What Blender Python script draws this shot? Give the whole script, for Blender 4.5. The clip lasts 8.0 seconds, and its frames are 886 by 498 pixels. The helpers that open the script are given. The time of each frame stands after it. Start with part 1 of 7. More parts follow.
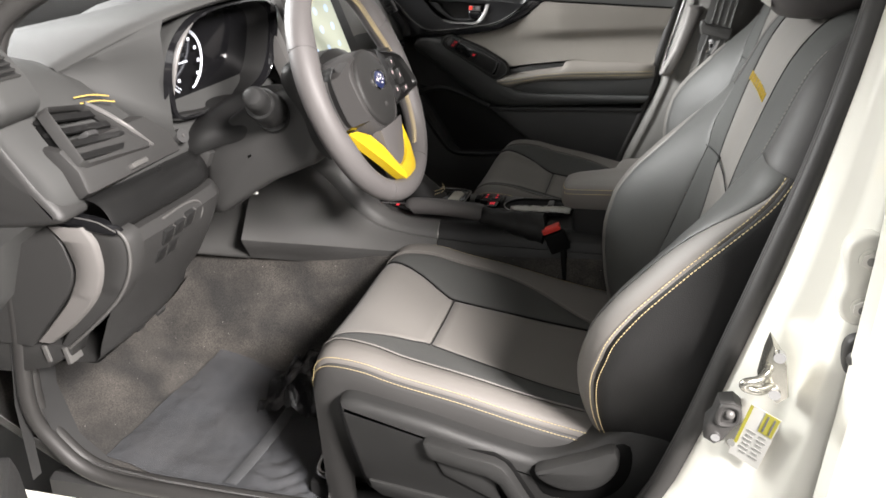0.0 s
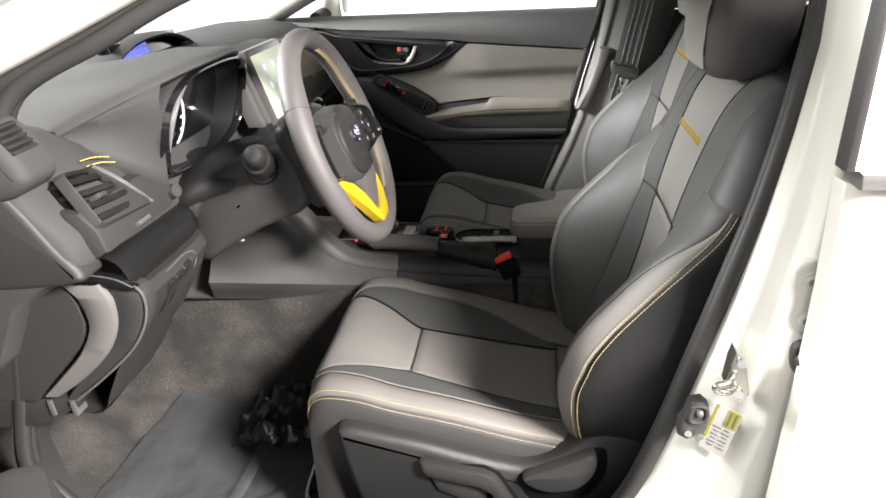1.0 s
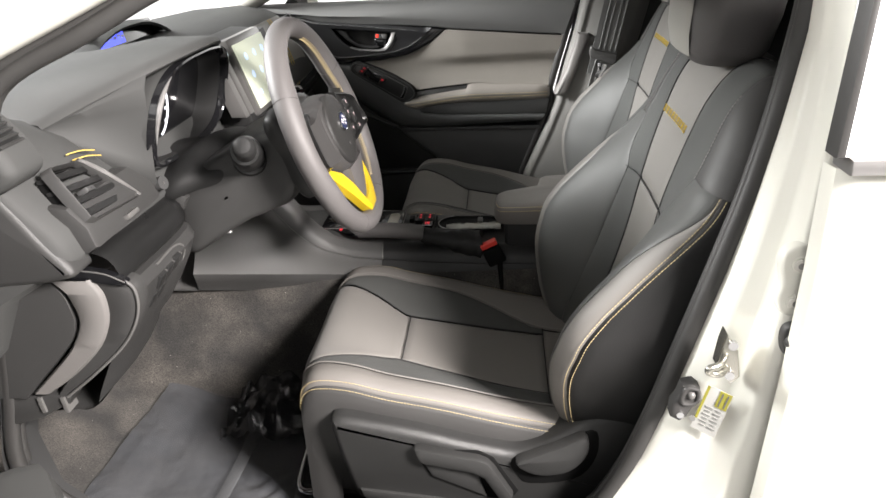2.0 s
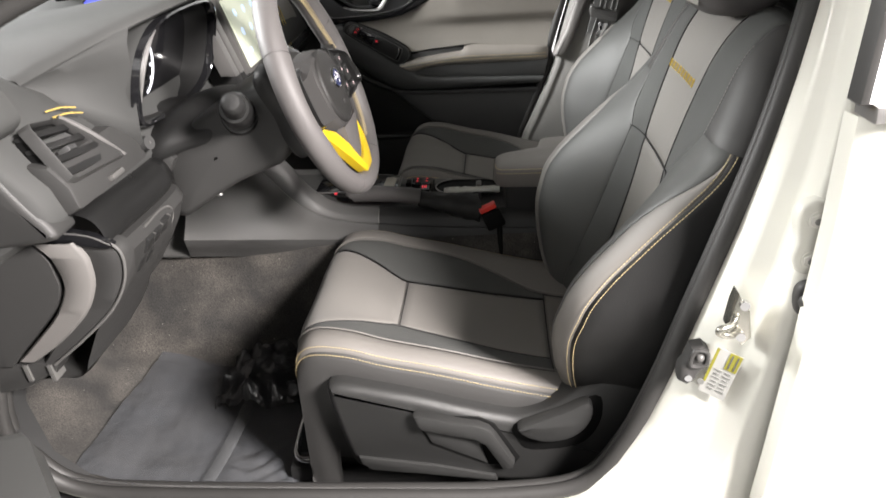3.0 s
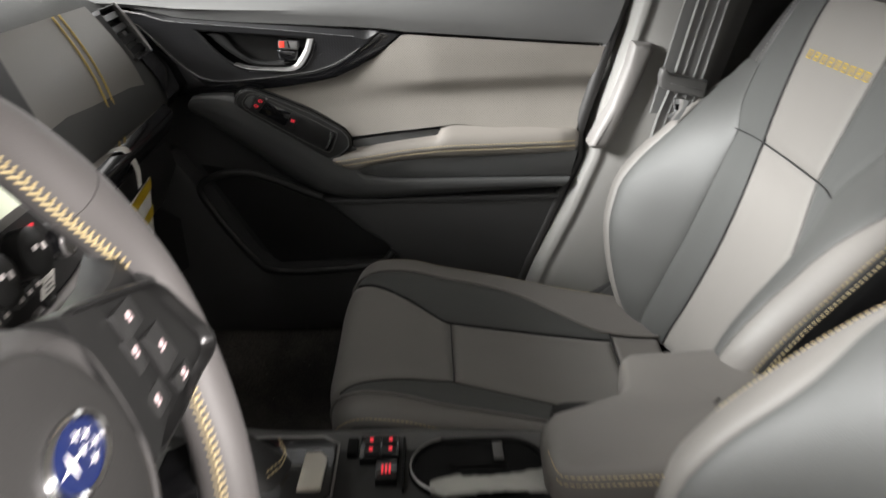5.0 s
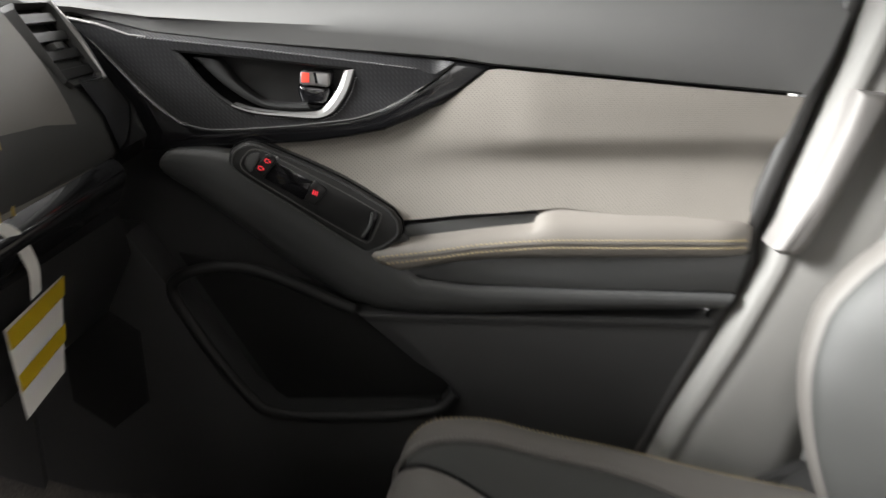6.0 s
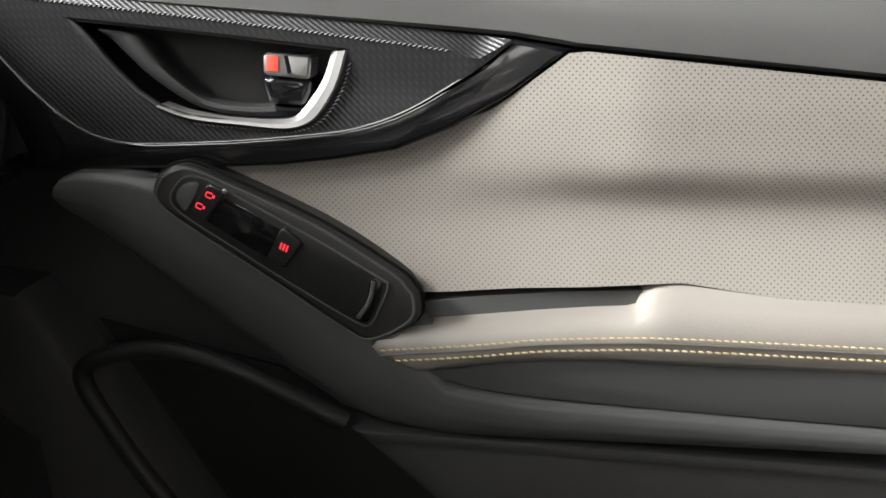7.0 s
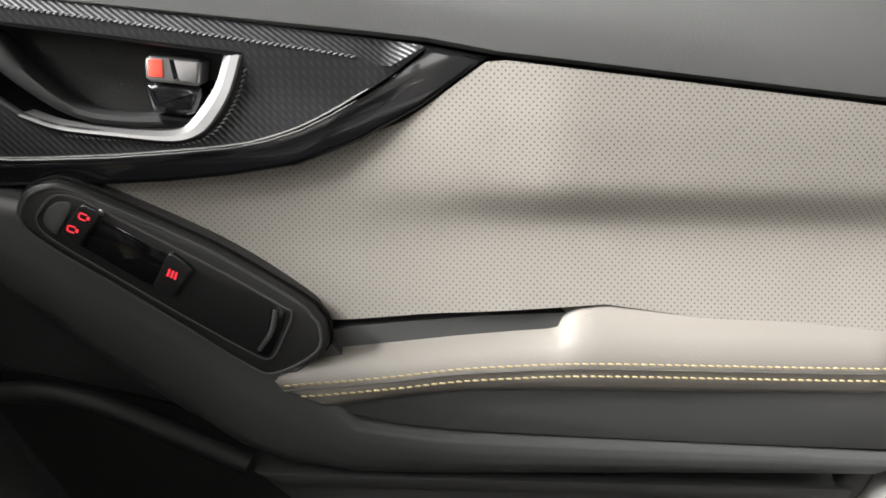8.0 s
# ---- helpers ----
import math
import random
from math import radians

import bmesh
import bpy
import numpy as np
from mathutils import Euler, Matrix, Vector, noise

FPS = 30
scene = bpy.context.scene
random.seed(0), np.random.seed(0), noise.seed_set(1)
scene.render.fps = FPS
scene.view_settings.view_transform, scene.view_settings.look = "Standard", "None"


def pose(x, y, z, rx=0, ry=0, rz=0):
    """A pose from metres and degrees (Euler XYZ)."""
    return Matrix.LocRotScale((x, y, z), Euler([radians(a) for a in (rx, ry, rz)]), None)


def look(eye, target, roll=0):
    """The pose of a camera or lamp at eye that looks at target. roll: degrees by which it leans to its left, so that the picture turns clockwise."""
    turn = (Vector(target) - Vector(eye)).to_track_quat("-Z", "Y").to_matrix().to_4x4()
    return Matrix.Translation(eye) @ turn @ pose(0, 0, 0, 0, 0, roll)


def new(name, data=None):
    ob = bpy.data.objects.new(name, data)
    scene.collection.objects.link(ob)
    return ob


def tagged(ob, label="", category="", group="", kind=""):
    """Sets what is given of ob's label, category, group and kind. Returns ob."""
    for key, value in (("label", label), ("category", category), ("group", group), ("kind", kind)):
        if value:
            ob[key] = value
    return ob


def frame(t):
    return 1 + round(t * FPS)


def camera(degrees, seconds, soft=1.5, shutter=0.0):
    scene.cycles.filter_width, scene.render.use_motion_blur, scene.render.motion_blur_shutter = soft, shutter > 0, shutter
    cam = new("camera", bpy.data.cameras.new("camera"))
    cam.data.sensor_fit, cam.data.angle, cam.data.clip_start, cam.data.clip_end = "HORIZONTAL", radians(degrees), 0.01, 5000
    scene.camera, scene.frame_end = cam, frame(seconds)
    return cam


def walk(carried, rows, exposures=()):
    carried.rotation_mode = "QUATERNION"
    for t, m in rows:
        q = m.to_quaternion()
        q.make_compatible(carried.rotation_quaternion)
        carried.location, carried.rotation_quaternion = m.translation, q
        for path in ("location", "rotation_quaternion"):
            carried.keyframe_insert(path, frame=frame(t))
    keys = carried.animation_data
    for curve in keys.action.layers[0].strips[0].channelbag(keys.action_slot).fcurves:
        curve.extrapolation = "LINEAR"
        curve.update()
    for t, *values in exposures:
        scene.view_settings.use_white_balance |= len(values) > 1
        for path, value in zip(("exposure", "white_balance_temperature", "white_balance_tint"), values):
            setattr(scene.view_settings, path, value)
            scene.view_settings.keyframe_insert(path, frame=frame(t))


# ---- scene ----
cam = camera(60.9, 8.0, shutter=0.5)
PATH = [
    (0, (0.345, -1.494, 1.352), (-0.172, 0.265, 0.552), -3.5),
    (0.5, (0.253, -1.587, 1.388), (-0.084, 0.228, 0.619), -3.1),
    (1, (0.225, -1.617, 1.433), (-0.008, 0.214, 0.663), -2.8),
    (1.5, (0.208, -1.623, 1.443), (0.027, 0.205, 0.652), -2.7),
    (3, (0.186, -1.591, 1.411), (0.039, 0.199, 0.531), -3.1),
    (3.5, (0.191, -1.412, 1.366), (0.03, 0.343, 0.42), -2.8),
    (4, (0.198, -1.127, 1.351), (0.061, 0.617, 0.382), -1.8),
    (4.5, (0.119, -0.829, 1.359), (0.067, 0.955, 0.458), -2.4),
    (5, (0.08, -0.621, 1.34), (0.098, 1.19, 0.492), -1.5),
    (5.2, (0.061, -0.533, 1.327), (0.091, 1.287, 0.498), -0.7),
    (6.3, (-0.002, 0.0, 1.189), (-0.143, 1.897, 0.569), 0.7),
    (6.5, (0.011, 0.098, 1.202), (-0.226, 1.98, 0.566), -0.1),
    (7, (0.013, 0.187, 1.164), (-0.223, 2.064, 0.514), 0.3),
    (7.5, (0.012, 0.206, 1.17), (-0.079, 2.106, 0.551), 0.1),
    (8, (0.006, 0.23, 1.16), (0.015, 2.129, 0.534), 1.8),
]
walk(cam, [(t, look(eye, target, roll)) for t, eye, target, roll in PATH], ((0, 0.55), (3.3, 0.53), (4, 0.75), (4.5, 0.82), (5, 0.94), (6.3, 1.37), (8, 1.56)))

# ---- booth light: unseen lamps; key and front set from the shadows, others added fill ----
world = bpy.data.worlds.new("world")
scene.world = world
world.use_nodes = True
world.node_tree.nodes["Background"].inputs[0].default_value = (1, 0.98, 0.95, 1)
world.node_tree.nodes["Background"].inputs[1].default_value = 0.24


def area(name, eye, target, size, power, color=(1, 0.95, 0.88), size_y=None):
    data = bpy.data.lights.new(name, "AREA")
    data.shape, data.size, data.energy, data.color = "RECTANGLE", size, power, color
    data.size_y = size_y or size
    ob = new(name, data)
    ob.matrix_world = look(eye, target)
    return ob


area("key_lamp", (1.86, -2.14, 2.3), (0.0, -0.4, 0.7), 0.62, 290, (1, 0.94, 0.91))
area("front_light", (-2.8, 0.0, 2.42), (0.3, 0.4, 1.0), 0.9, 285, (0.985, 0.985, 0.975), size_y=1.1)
# Added soft fills, no such lamps known; the last one whitens the far wall.
area("side_fill", (-1.95, -1.3, 3.0), (-0.2, 0.5, 0.95), 0.9, 14, (1.0, 0.98, 0.95))
area("door_side_fill", (-0.35, -2.9, 2.1), (-0.35, -0.2, 0.85), 1.2, 7, (1.0, 0.98, 0.96))
area("far_wall_fill", (0.0, 2.8, 3.1), (0.0, 4.5, 1.6), 1.2, 150, (0.98, 0.98, 1.0), size_y=4.0)

# ---- materials ----


def rgb(c):
    return (*c, 1.0) if len(c) == 3 else c


def material(name, color, rough=0.5, metal=0.0, bump=0.0, scale=400.0, vary=0.12, vary_scale=9.0, kind="noise", coat=0.0, spec=0.5, sheen=0.0):
    """A plain surface with variation at two scales: broad tone, and fine grain in colour, gloss and relief."""
    m = bpy.data.materials.new(name)
    m.use_nodes = True
    n, l = m.node_tree.nodes, m.node_tree.links
    b = n["Principled BSDF"]
    b.inputs["Metallic"].default_value = metal
    b.inputs["Coat Weight"].default_value = coat
    b.inputs["Specular IOR Level"].default_value = spec
    b.inputs["Sheen Weight"].default_value = sheen
    co = n.new("ShaderNodeTexCoord")
    broad = n.new("ShaderNodeTexNoise")
    broad.inputs["Scale"].default_value, broad.inputs["Detail"].default_value = vary_scale, 4
    l.new(co.outputs["Object"], broad.inputs["Vector"])
    mix = n.new("ShaderNodeMix")
    mix.data_type = "RGBA"
    mix.inputs["A"].default_value = rgb([v * (1 - vary) for v in color])
    mix.inputs["B"].default_value = rgb([min(1, v * (1 + vary)) for v in color])
    l.new(broad.outputs["Fac"], mix.inputs["Factor"])
    l.new(mix.outputs["Result"], b.inputs["Base Color"])
    grain = n.new("ShaderNodeTexVoronoi" if kind == "leather" else "ShaderNodeTexNoise")
    grain.inputs["Scale"].default_value = scale
    l.new(co.outputs["Object"], grain.inputs["Vector"])
    height = grain.outputs["Distance"] if kind == "leather" else grain.outputs["Fac"]
    gloss = n.new("ShaderNodeMapRange")
    gloss.inputs["To Min"].default_value, gloss.inputs["To Max"].default_value = max(0.02, rough - 0.06), min(1, rough + 0.06)
    l.new(broad.outputs["Fac"], gloss.inputs["Value"])
    l.new(gloss.outputs["Result"], b.inputs["Roughness"])
    if bump:
        bp = n.new("ShaderNodeBump")
        bp.inputs["Strength"].default_value, bp.inputs["Distance"].default_value = bump, 0.0006
        l.new(height, bp.inputs["Height"])
        l.new(bp.outputs["Normal"], b.inputs["Normal"])
    return m


def lattice(name, base, hole, pitch, radius, rough, bump=0.6, plane="xz"):
    """A surface with a staggered lattice of small holes."""
    m = material(name, base, rough, bump=0)
    n, l = m.node_tree.nodes, m.node_tree.links
    b = n["Principled BSDF"]
    co = n.new("ShaderNodeTexCoord")
    sep = n.new("ShaderNodeSeparateXYZ")
    l.new(co.outputs["Object"], sep.inputs[0])

    def op(kind, a, c=0.0):
        o = n.new("ShaderNodeMath")
        o.operation = kind
        for k, v in enumerate((a, c)):
            if isinstance(v, (int, float)):
                o.inputs[k].default_value = v
            else:
                l.new(v, o.inputs[k])
        return o.outputs[0]

    u, v = sep.outputs[plane[0].upper()], sep.outputs[plane[1].upper()]

    def dots(shift):
        a = op("SUBTRACT", op("FRACT", op("ADD", op("DIVIDE", u, pitch), shift)), 0.5)
        c = op("SUBTRACT", op("FRACT", op("ADD", op("DIVIDE", v, pitch), shift)), 0.5)
        return op("SQRT", op("ADD", op("MULTIPLY", a, a), op("MULTIPLY", c, c)))

    near = op("MINIMUM", dots(0.0), dots(0.5))
    edge = n.new("ShaderNodeMapRange")
    edge.inputs["From Min"].default_value, edge.inputs["From Max"].default_value = radius * 0.7, radius * 1.2
    l.new(near, edge.inputs["Value"])
    old = b.inputs["Base Color"].links[0].from_socket
    mix = n.new("ShaderNodeMix")
    mix.data_type = "RGBA"
    mix.inputs["A"].default_value = rgb(hole)
    l.new(old, mix.inputs["B"])
    l.new(edge.outputs["Result"], mix.inputs["Factor"])
    l.new(mix.outputs["Result"], b.inputs["Base Color"])
    bp = n.new("ShaderNodeBump")
    bp.inputs["Strength"].default_value, bp.inputs["Distance"].default_value = bump, 0.0006
    l.new(edge.outputs["Result"], bp.inputs["Height"])
    l.new(bp.outputs["Normal"], b.inputs["Normal"])
    return m


def weave(name, dark, light, pitch, rough):
    """Twill of diagonal ribs, as on carbon-look trim."""
    m = material(name, dark, rough, bump=0)
    n, l = m.node_tree.nodes, m.node_tree.links
    b = n["Principled BSDF"]
    co = n.new("ShaderNodeTexCoord")
    w = n.new("ShaderNodeTexWave")
    w.wave_type, w.bands_direction = "BANDS", "DIAGONAL"
    w.inputs["Scale"].default_value = 0.32 / pitch
    l.new(co.outputs["Object"], w.inputs["Vector"])
    w2 = n.new("ShaderNodeTexWave")
    w2.wave_type, w2.bands_direction = "BANDS", "X"
    w2.inputs["Scale"].default_value = 0.16 / pitch
    l.new(co.outputs["Object"], w2.inputs["Vector"])
    mul = n.new("ShaderNodeMath")
    mul.operation = "MULTIPLY"
    l.new(w.outputs["Fac"], mul.inputs[0])
    l.new(w2.outputs["Fac"], mul.inputs[1])
    mix = n.new("ShaderNodeMix")
    mix.data_type = "RGBA"
    mix.inputs["A"].default_value, mix.inputs["B"].default_value = rgb(dark), rgb(light)
    l.new(mul.outputs[0], mix.inputs["Factor"])
    l.new(mix.outputs["Result"], b.inputs["Base Color"])
    bp = n.new("ShaderNodeBump")
    bp.inputs["Strength"].default_value, bp.inputs["Distance"].default_value = 0.5, 0.0004
    l.new(w.outputs["Fac"], bp.inputs["Height"])
    l.new(bp.outputs["Normal"], b.inputs["Normal"])
    return m


def glow(name, color, strength):
    m = bpy.data.materials.new(name)
    m.use_nodes = True
    b = m.node_tree.nodes["Principled BSDF"]
    b.inputs["Base Color"].default_value = rgb(color)
    b.inputs["Emission Color"].default_value = rgb(color)
    b.inputs["Emission Strength"].default_value = strength
    return m


def clear(name, color, rough, alpha, bump=0.0, scale=30.0):
    """Thin clear plastic or glass: mostly see-through, with a gloss of its own."""
    m = bpy.data.materials.new(name)
    m.use_nodes = True
    n, l = m.node_tree.nodes, m.node_tree.links
    b = n["Principled BSDF"]
    b.inputs["Base Color"].default_value = rgb(color)
    b.inputs["Roughness"].default_value, b.inputs["Alpha"].default_value = rough, alpha
    if bump:
        co = n.new("ShaderNodeTexCoord")
        t = n.new("ShaderNodeTexNoise")
        t.inputs["Scale"].default_value, t.inputs["Detail"].default_value = scale, 5
        l.new(co.outputs["Object"], t.inputs["Vector"])
        bp = n.new("ShaderNodeBump")
        bp.inputs["Strength"].default_value, bp.inputs["Distance"].default_value = bump, 0.004
        l.new(t.outputs["Fac"], bp.inputs["Height"])
        l.new(bp.outputs["Normal"], b.inputs["Normal"])
    return m


def carpet():
    """Needled carpet: short fibres in mixed browns and greys, with lint and worn patches."""
    m = material("dark_carpet", (0.0375, 0.037, 0.0363), 0.95, bump=1.0, scale=600, vary=0.5, vary_scale=22, sheen=0.25)
    n, l = m.node_tree.nodes, m.node_tree.links
    b = n["Principled BSDF"]
    co = n.new("ShaderNodeTexCoord")
    fine = n.new("ShaderNodeTexNoise")
    fine.inputs["Scale"].default_value, fine.inputs["Detail"].default_value, fine.inputs["Roughness"].default_value = 330, 6, 0.75
    l.new(co.outputs["Object"], fine.inputs["Vector"])
    ramp = n.new("ShaderNodeValToRGB")
    ramp.color_ramp.elements[0].position, ramp.color_ramp.elements[1].position = 0.32, 0.74
    ramp.color_ramp.elements[0].color, ramp.color_ramp.elements[1].color = (0.25, 0.25, 0.25, 1), (2.3, 2.2, 2.05, 1)
    l.new(fine.outputs["Fac"], ramp.inputs["Fac"])
    mix = n.new("ShaderNodeMix")
    mix.data_type, mix.blend_type = "RGBA", "MULTIPLY"
    mix.inputs["Factor"].default_value = 1.0
    l.new(b.inputs["Base Color"].links[0].from_socket, mix.inputs["A"])
    l.new(ramp.outputs["Color"], mix.inputs["B"])
    l.new(mix.outputs["Result"], b.inputs["Base Color"])
    worn = n.new("ShaderNodeTexNoise")
    worn.inputs["Scale"].default_value, worn.inputs["Detail"].default_value, worn.inputs["Distortion"].default_value = 9, 6, 0.3
    l.new(co.outputs["Object"], worn.inputs["Vector"])
    tone = n.new("ShaderNodeValToRGB")
    tone.color_ramp.elements[0].position, tone.color_ramp.elements[1].position = 0.36, 0.66
    tone.color_ramp.elements[0].color, tone.color_ramp.elements[1].color = (0.5, 0.5, 0.51, 1), (1.45, 1.38, 1.31, 1)
    l.new(worn.outputs["Fac"], tone.inputs["Fac"])
    mix2 = n.new("ShaderNodeMix")
    mix2.data_type, mix2.blend_type = "RGBA", "MULTIPLY"
    mix2.inputs["Factor"].default_value = 1.0
    l.new(mix.outputs["Result"], mix2.inputs["A"])
    l.new(tone.outputs["Color"], mix2.inputs["B"])
    lint = n.new("ShaderNodeTexVoronoi")
    lint.inputs["Scale"].default_value = 55
    l.new(co.outputs["Object"], lint.inputs["Vector"])
    fleck = n.new("ShaderNodeMapRange")
    fleck.inputs["From Min"].default_value, fleck.inputs["From Max"].default_value = 0.035, 0.055
    fleck.inputs["To Min"].default_value, fleck.inputs["To Max"].default_value = 1.0, 0.0
    l.new(lint.outputs["Distance"], fleck.inputs["Value"])
    mix3 = n.new("ShaderNodeMix")
    mix3.data_type = "RGBA"
    mix3.inputs["B"].default_value = (0.3, 0.28, 0.26, 1)
    l.new(fleck.outputs["Result"], mix3.inputs["Factor"])
    l.new(mix2.outputs["Result"], mix3.inputs["A"])
    l.new(mix3.outputs["Result"], b.inputs["Base Color"])
    return m


LEATHER = material("grey_leather", (0.146, 0.137, 0.127), 0.55, bump=0.25, scale=900, kind="leather", vary=0.06)
LEATHER_DARK = material("dark_grey_leather", (0.041, 0.04, 0.039), 0.58, bump=0.25, scale=900, kind="leather", vary=0.1)
LEATHER_MID = material("soft_grey_leather", (0.056, 0.057, 0.0545), 0.55, bump=0.25, scale=900, kind="leather", vary=0.08)
SEAM = material("dark_seam_thread", (0.02, 0.02, 0.02), 0.8, vary=0.2)
FABRIC = material("black_woven_fabric", (0.059, 0.0605, 0.058), 0.85, bump=0.5, scale=1500, vary=0.1, sheen=0.02)
INSERT = material("grey_woven_fabric", (0.160, 0.151, 0.140), 0.7, bump=0.35, scale=1400, vary=0.06, sheen=0.1)
PERF = lattice("perforated_grey_leather", (0.262, 0.242, 0.216), (0.10, 0.092, 0.082), 0.0046, 0.125, 0.5, bump=0.35)
PAD = material("light_grey_leather", (0.24, 0.22, 0.198), 0.48, bump=0.2, scale=900, kind="leather", vary=0.05)
DASH = material("grey_dash_plastic", (0.051, 0.0515, 0.0505), 0.66, bump=0.35, scale=1200, kind="leather", vary=0.08, spec=0.25)
PLASTIC = material("dark_grained_plastic", (0.046, 0.046, 0.046), 0.42, bump=0.35, scale=1200, kind="leather", vary=0.1, spec=0.4)
SHIELD = material("dark_grey_seat_plastic", (0.024, 0.024, 0.0236), 0.4, bump=0.35, scale=1200, kind="leather", vary=0.1, spec=0.45)
BLACK = material("black_plastic", (0.018, 0.018, 0.018), 0.5, bump=0.2, scale=1200, vary=0.15, spec=0.35)
GLOSS = material("gloss_black", (0.008, 0.008, 0.009), 0.12, vary=0.2, coat=0.5)
ZINC = material("zinc_plated_steel", (0.46, 0.45, 0.4), 0.24, metal=0.95, vary=0.12, vary_scale=60)
SATIN = material("satin_silver", (0.4, 0.39, 0.385), 0.35, metal=0.8, vary=0.05)
BEZEL = material("satin_grey_bezel", (0.2, 0.197, 0.193), 0.46, metal=0.5, vary=0.06, bump=0.15, scale=500)
CHROME = material("chrome", (0.75, 0.75, 0.76), 0.12, metal=1.0, vary=0.03)
TRIM = material("grey_pillar_plastic", (0.2, 0.195, 0.185), 0.5, bump=0.3, scale=1000, kind="leather", vary=0.08)
CARPET = carpet()
PAINT = material("white_pearl_paint", (0.74, 0.73, 0.665), 0.22, vary=0.03, coat=0.6)
RUBBER = material("black_rubber_seal", (0.03, 0.029, 0.028), 0.55, bump=0.2, scale=300, vary=0.2)
YELLOW = material("yellow_plastic", (0.44, 0.305, 0.012), 0.35, vary=0.05)
THREAD = material("yellow_thread", (0.5, 0.36, 0.09), 0.7, vary=0.15, vary_scale=300)
THREAD_YELLOW = material("bright_yellow_thread", (0.46, 0.31, 0.012), 0.6, vary=0.2, vary_scale=300)
THREAD_PALE = material("pale_thread", (0.46, 0.37, 0.2), 0.7, vary=0.15, vary_scale=300)
THREAD_GREY = material("grey_thread", (0.2, 0.19, 0.18), 0.7, vary=0.15, vary_scale=300)
RED = material("red_plastic", (0.75, 0.05, 0.035), 0.4, vary=0.05)
BLUE = material("blue_enamel", (0.005, 0.010, 0.05), 0.35, vary=0.1, coat=0.15)
DASH_LOW = material("dark_grey_dash_plastic", (0.034, 0.0336, 0.033), 0.46, bump=0.35, scale=1200, kind="leather", vary=0.08, spec=0.42)
CARBON = weave("carbon_look_trim", (0.016, 0.016, 0.017), (0.032, 0.032, 0.034), 0.0025, 0.34)
# Pale metal that puts the glints of the weave into colour.
CARBON_GLINT = material("carbon_rib_glint", (0.42, 0.42, 0.43), 0.28, metal=0.6, vary=0.1)
GREY_WALL = material("grey_wall_paint", (0.18, 0.18, 0.18), 0.7, bump=0.1, scale=120, vary=0.05, vary_scale=2)
WHITE = material("white_paint", (0.82, 0.82, 0.81), 0.6, bump=0.1, scale=120, vary=0.03, vary_scale=2)
FLOORING = material("grey_floor", (0.22, 0.22, 0.215), 0.35, bump=0.1, scale=60, vary=0.05, vary_scale=2)
PAPER = material("white_paper", (0.6, 0.59, 0.56), 0.7, vary=0.03)
STICKER = material("printed_sticker_paper", (0.42, 0.42, 0.4), 0.5, vary=0.05)
INK = material("printed_ink", (0.1, 0.1, 0.1), 0.7, vary=0.1)
LED = glow("red_led", (0.7, 0.03, 0.045), 0.45)
DIAL = glow("dial_white", (0.6, 0.63, 0.7), 0.11)
SCREEN_BLUE = glow("screen_blue", (0.08, 0.1, 0.75), 1.6)
SCREEN = glow("screen_light", (0.55, 0.58, 0.46), 0.45)
FILM = clear("clear_film", (0.092, 0.096, 0.104), 0.15, 0.58, bump=1.0, scale=38)
FILM_DARK = clear("clear_bag", (0.035, 0.035, 0.037), 0.05, 0.85, bump=0.5, scale=25)
GLASS = clear("window_glass", (0.9, 0.95, 0.95), 0.02, 0.06)
HEAD = material("olive_grey_fabric", (0.27, 0.262, 0.235), 0.7, bump=0.35, scale=1400, vary=0.06, sheen=0.1)
GLOSS_KEY = material("satin_black_key", (0.02, 0.02, 0.02), 0.3, vary=0.1)
MARK_PINK = glow("pale_pink_symbol", (0.5, 0.38, 0.39), 0.06)
MARK = material("pale_printed_symbol", (0.7, 0.66, 0.66), 0.5)
LEATHER_WHEEL = material("wheel_leather", (0.082, 0.0768, 0.076), 0.56, bump=0.3, scale=1100, kind="leather", vary=0.08)
BLACK_SOFT_D = material("dark_vent_plastic", (0.011, 0.011, 0.011), 0.38, bump=0.1, scale=1200, vary=0.12, spec=0.35)
LED_DIM = glow("dim_red_led", (0.8, 0.1, 0.12), 0.35)
PALE_PANEL = material("matt_grey_panel", (0.125, 0.119, 0.114), 0.6, bump=0.3, scale=1000, kind="leather", vary=0.06, spec=0.3)
CREAM = material("cream_plastic", (0.5, 0.47, 0.4), 0.3, vary=0.06, coat=0.3)
TRIM_LIGHT = material("pale_grey_plastic", (0.2, 0.19, 0.182), 0.5, bump=0.3, scale=1000, kind="leather", vary=0.06)
SATIN_DARK = material("satin_dark_silver", (0.2, 0.195, 0.19), 0.35, metal=0.6, vary=0.06)
SCREEN_ICON = glow("screen_icon_light", (0.5, 0.65, 0.95), 0.8)
FASCIA = material("grey_fascia_leather", (0.17, 0.16, 0.148), 0.5, bump=0.25, scale=900, kind="leather", vary=0.06)
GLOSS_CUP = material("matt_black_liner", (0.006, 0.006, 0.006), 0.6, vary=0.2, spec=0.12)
DASH_DARK = material("console_plastic", (0.084, 0.083, 0.081), 0.42, bump=0.3, scale=1200, kind="leather", vary=0.08)
BLACK_CLOTH = material("black_leatherette", (0.012, 0.012, 0.012), 0.55, bump=0.3, scale=700, kind="leather", vary=0.2, spec=0.3)
BLACK_SOFT = material("dark_soft_plastic", (0.03, 0.03, 0.03), 0.55, bump=0.3, scale=900, vary=0.2)
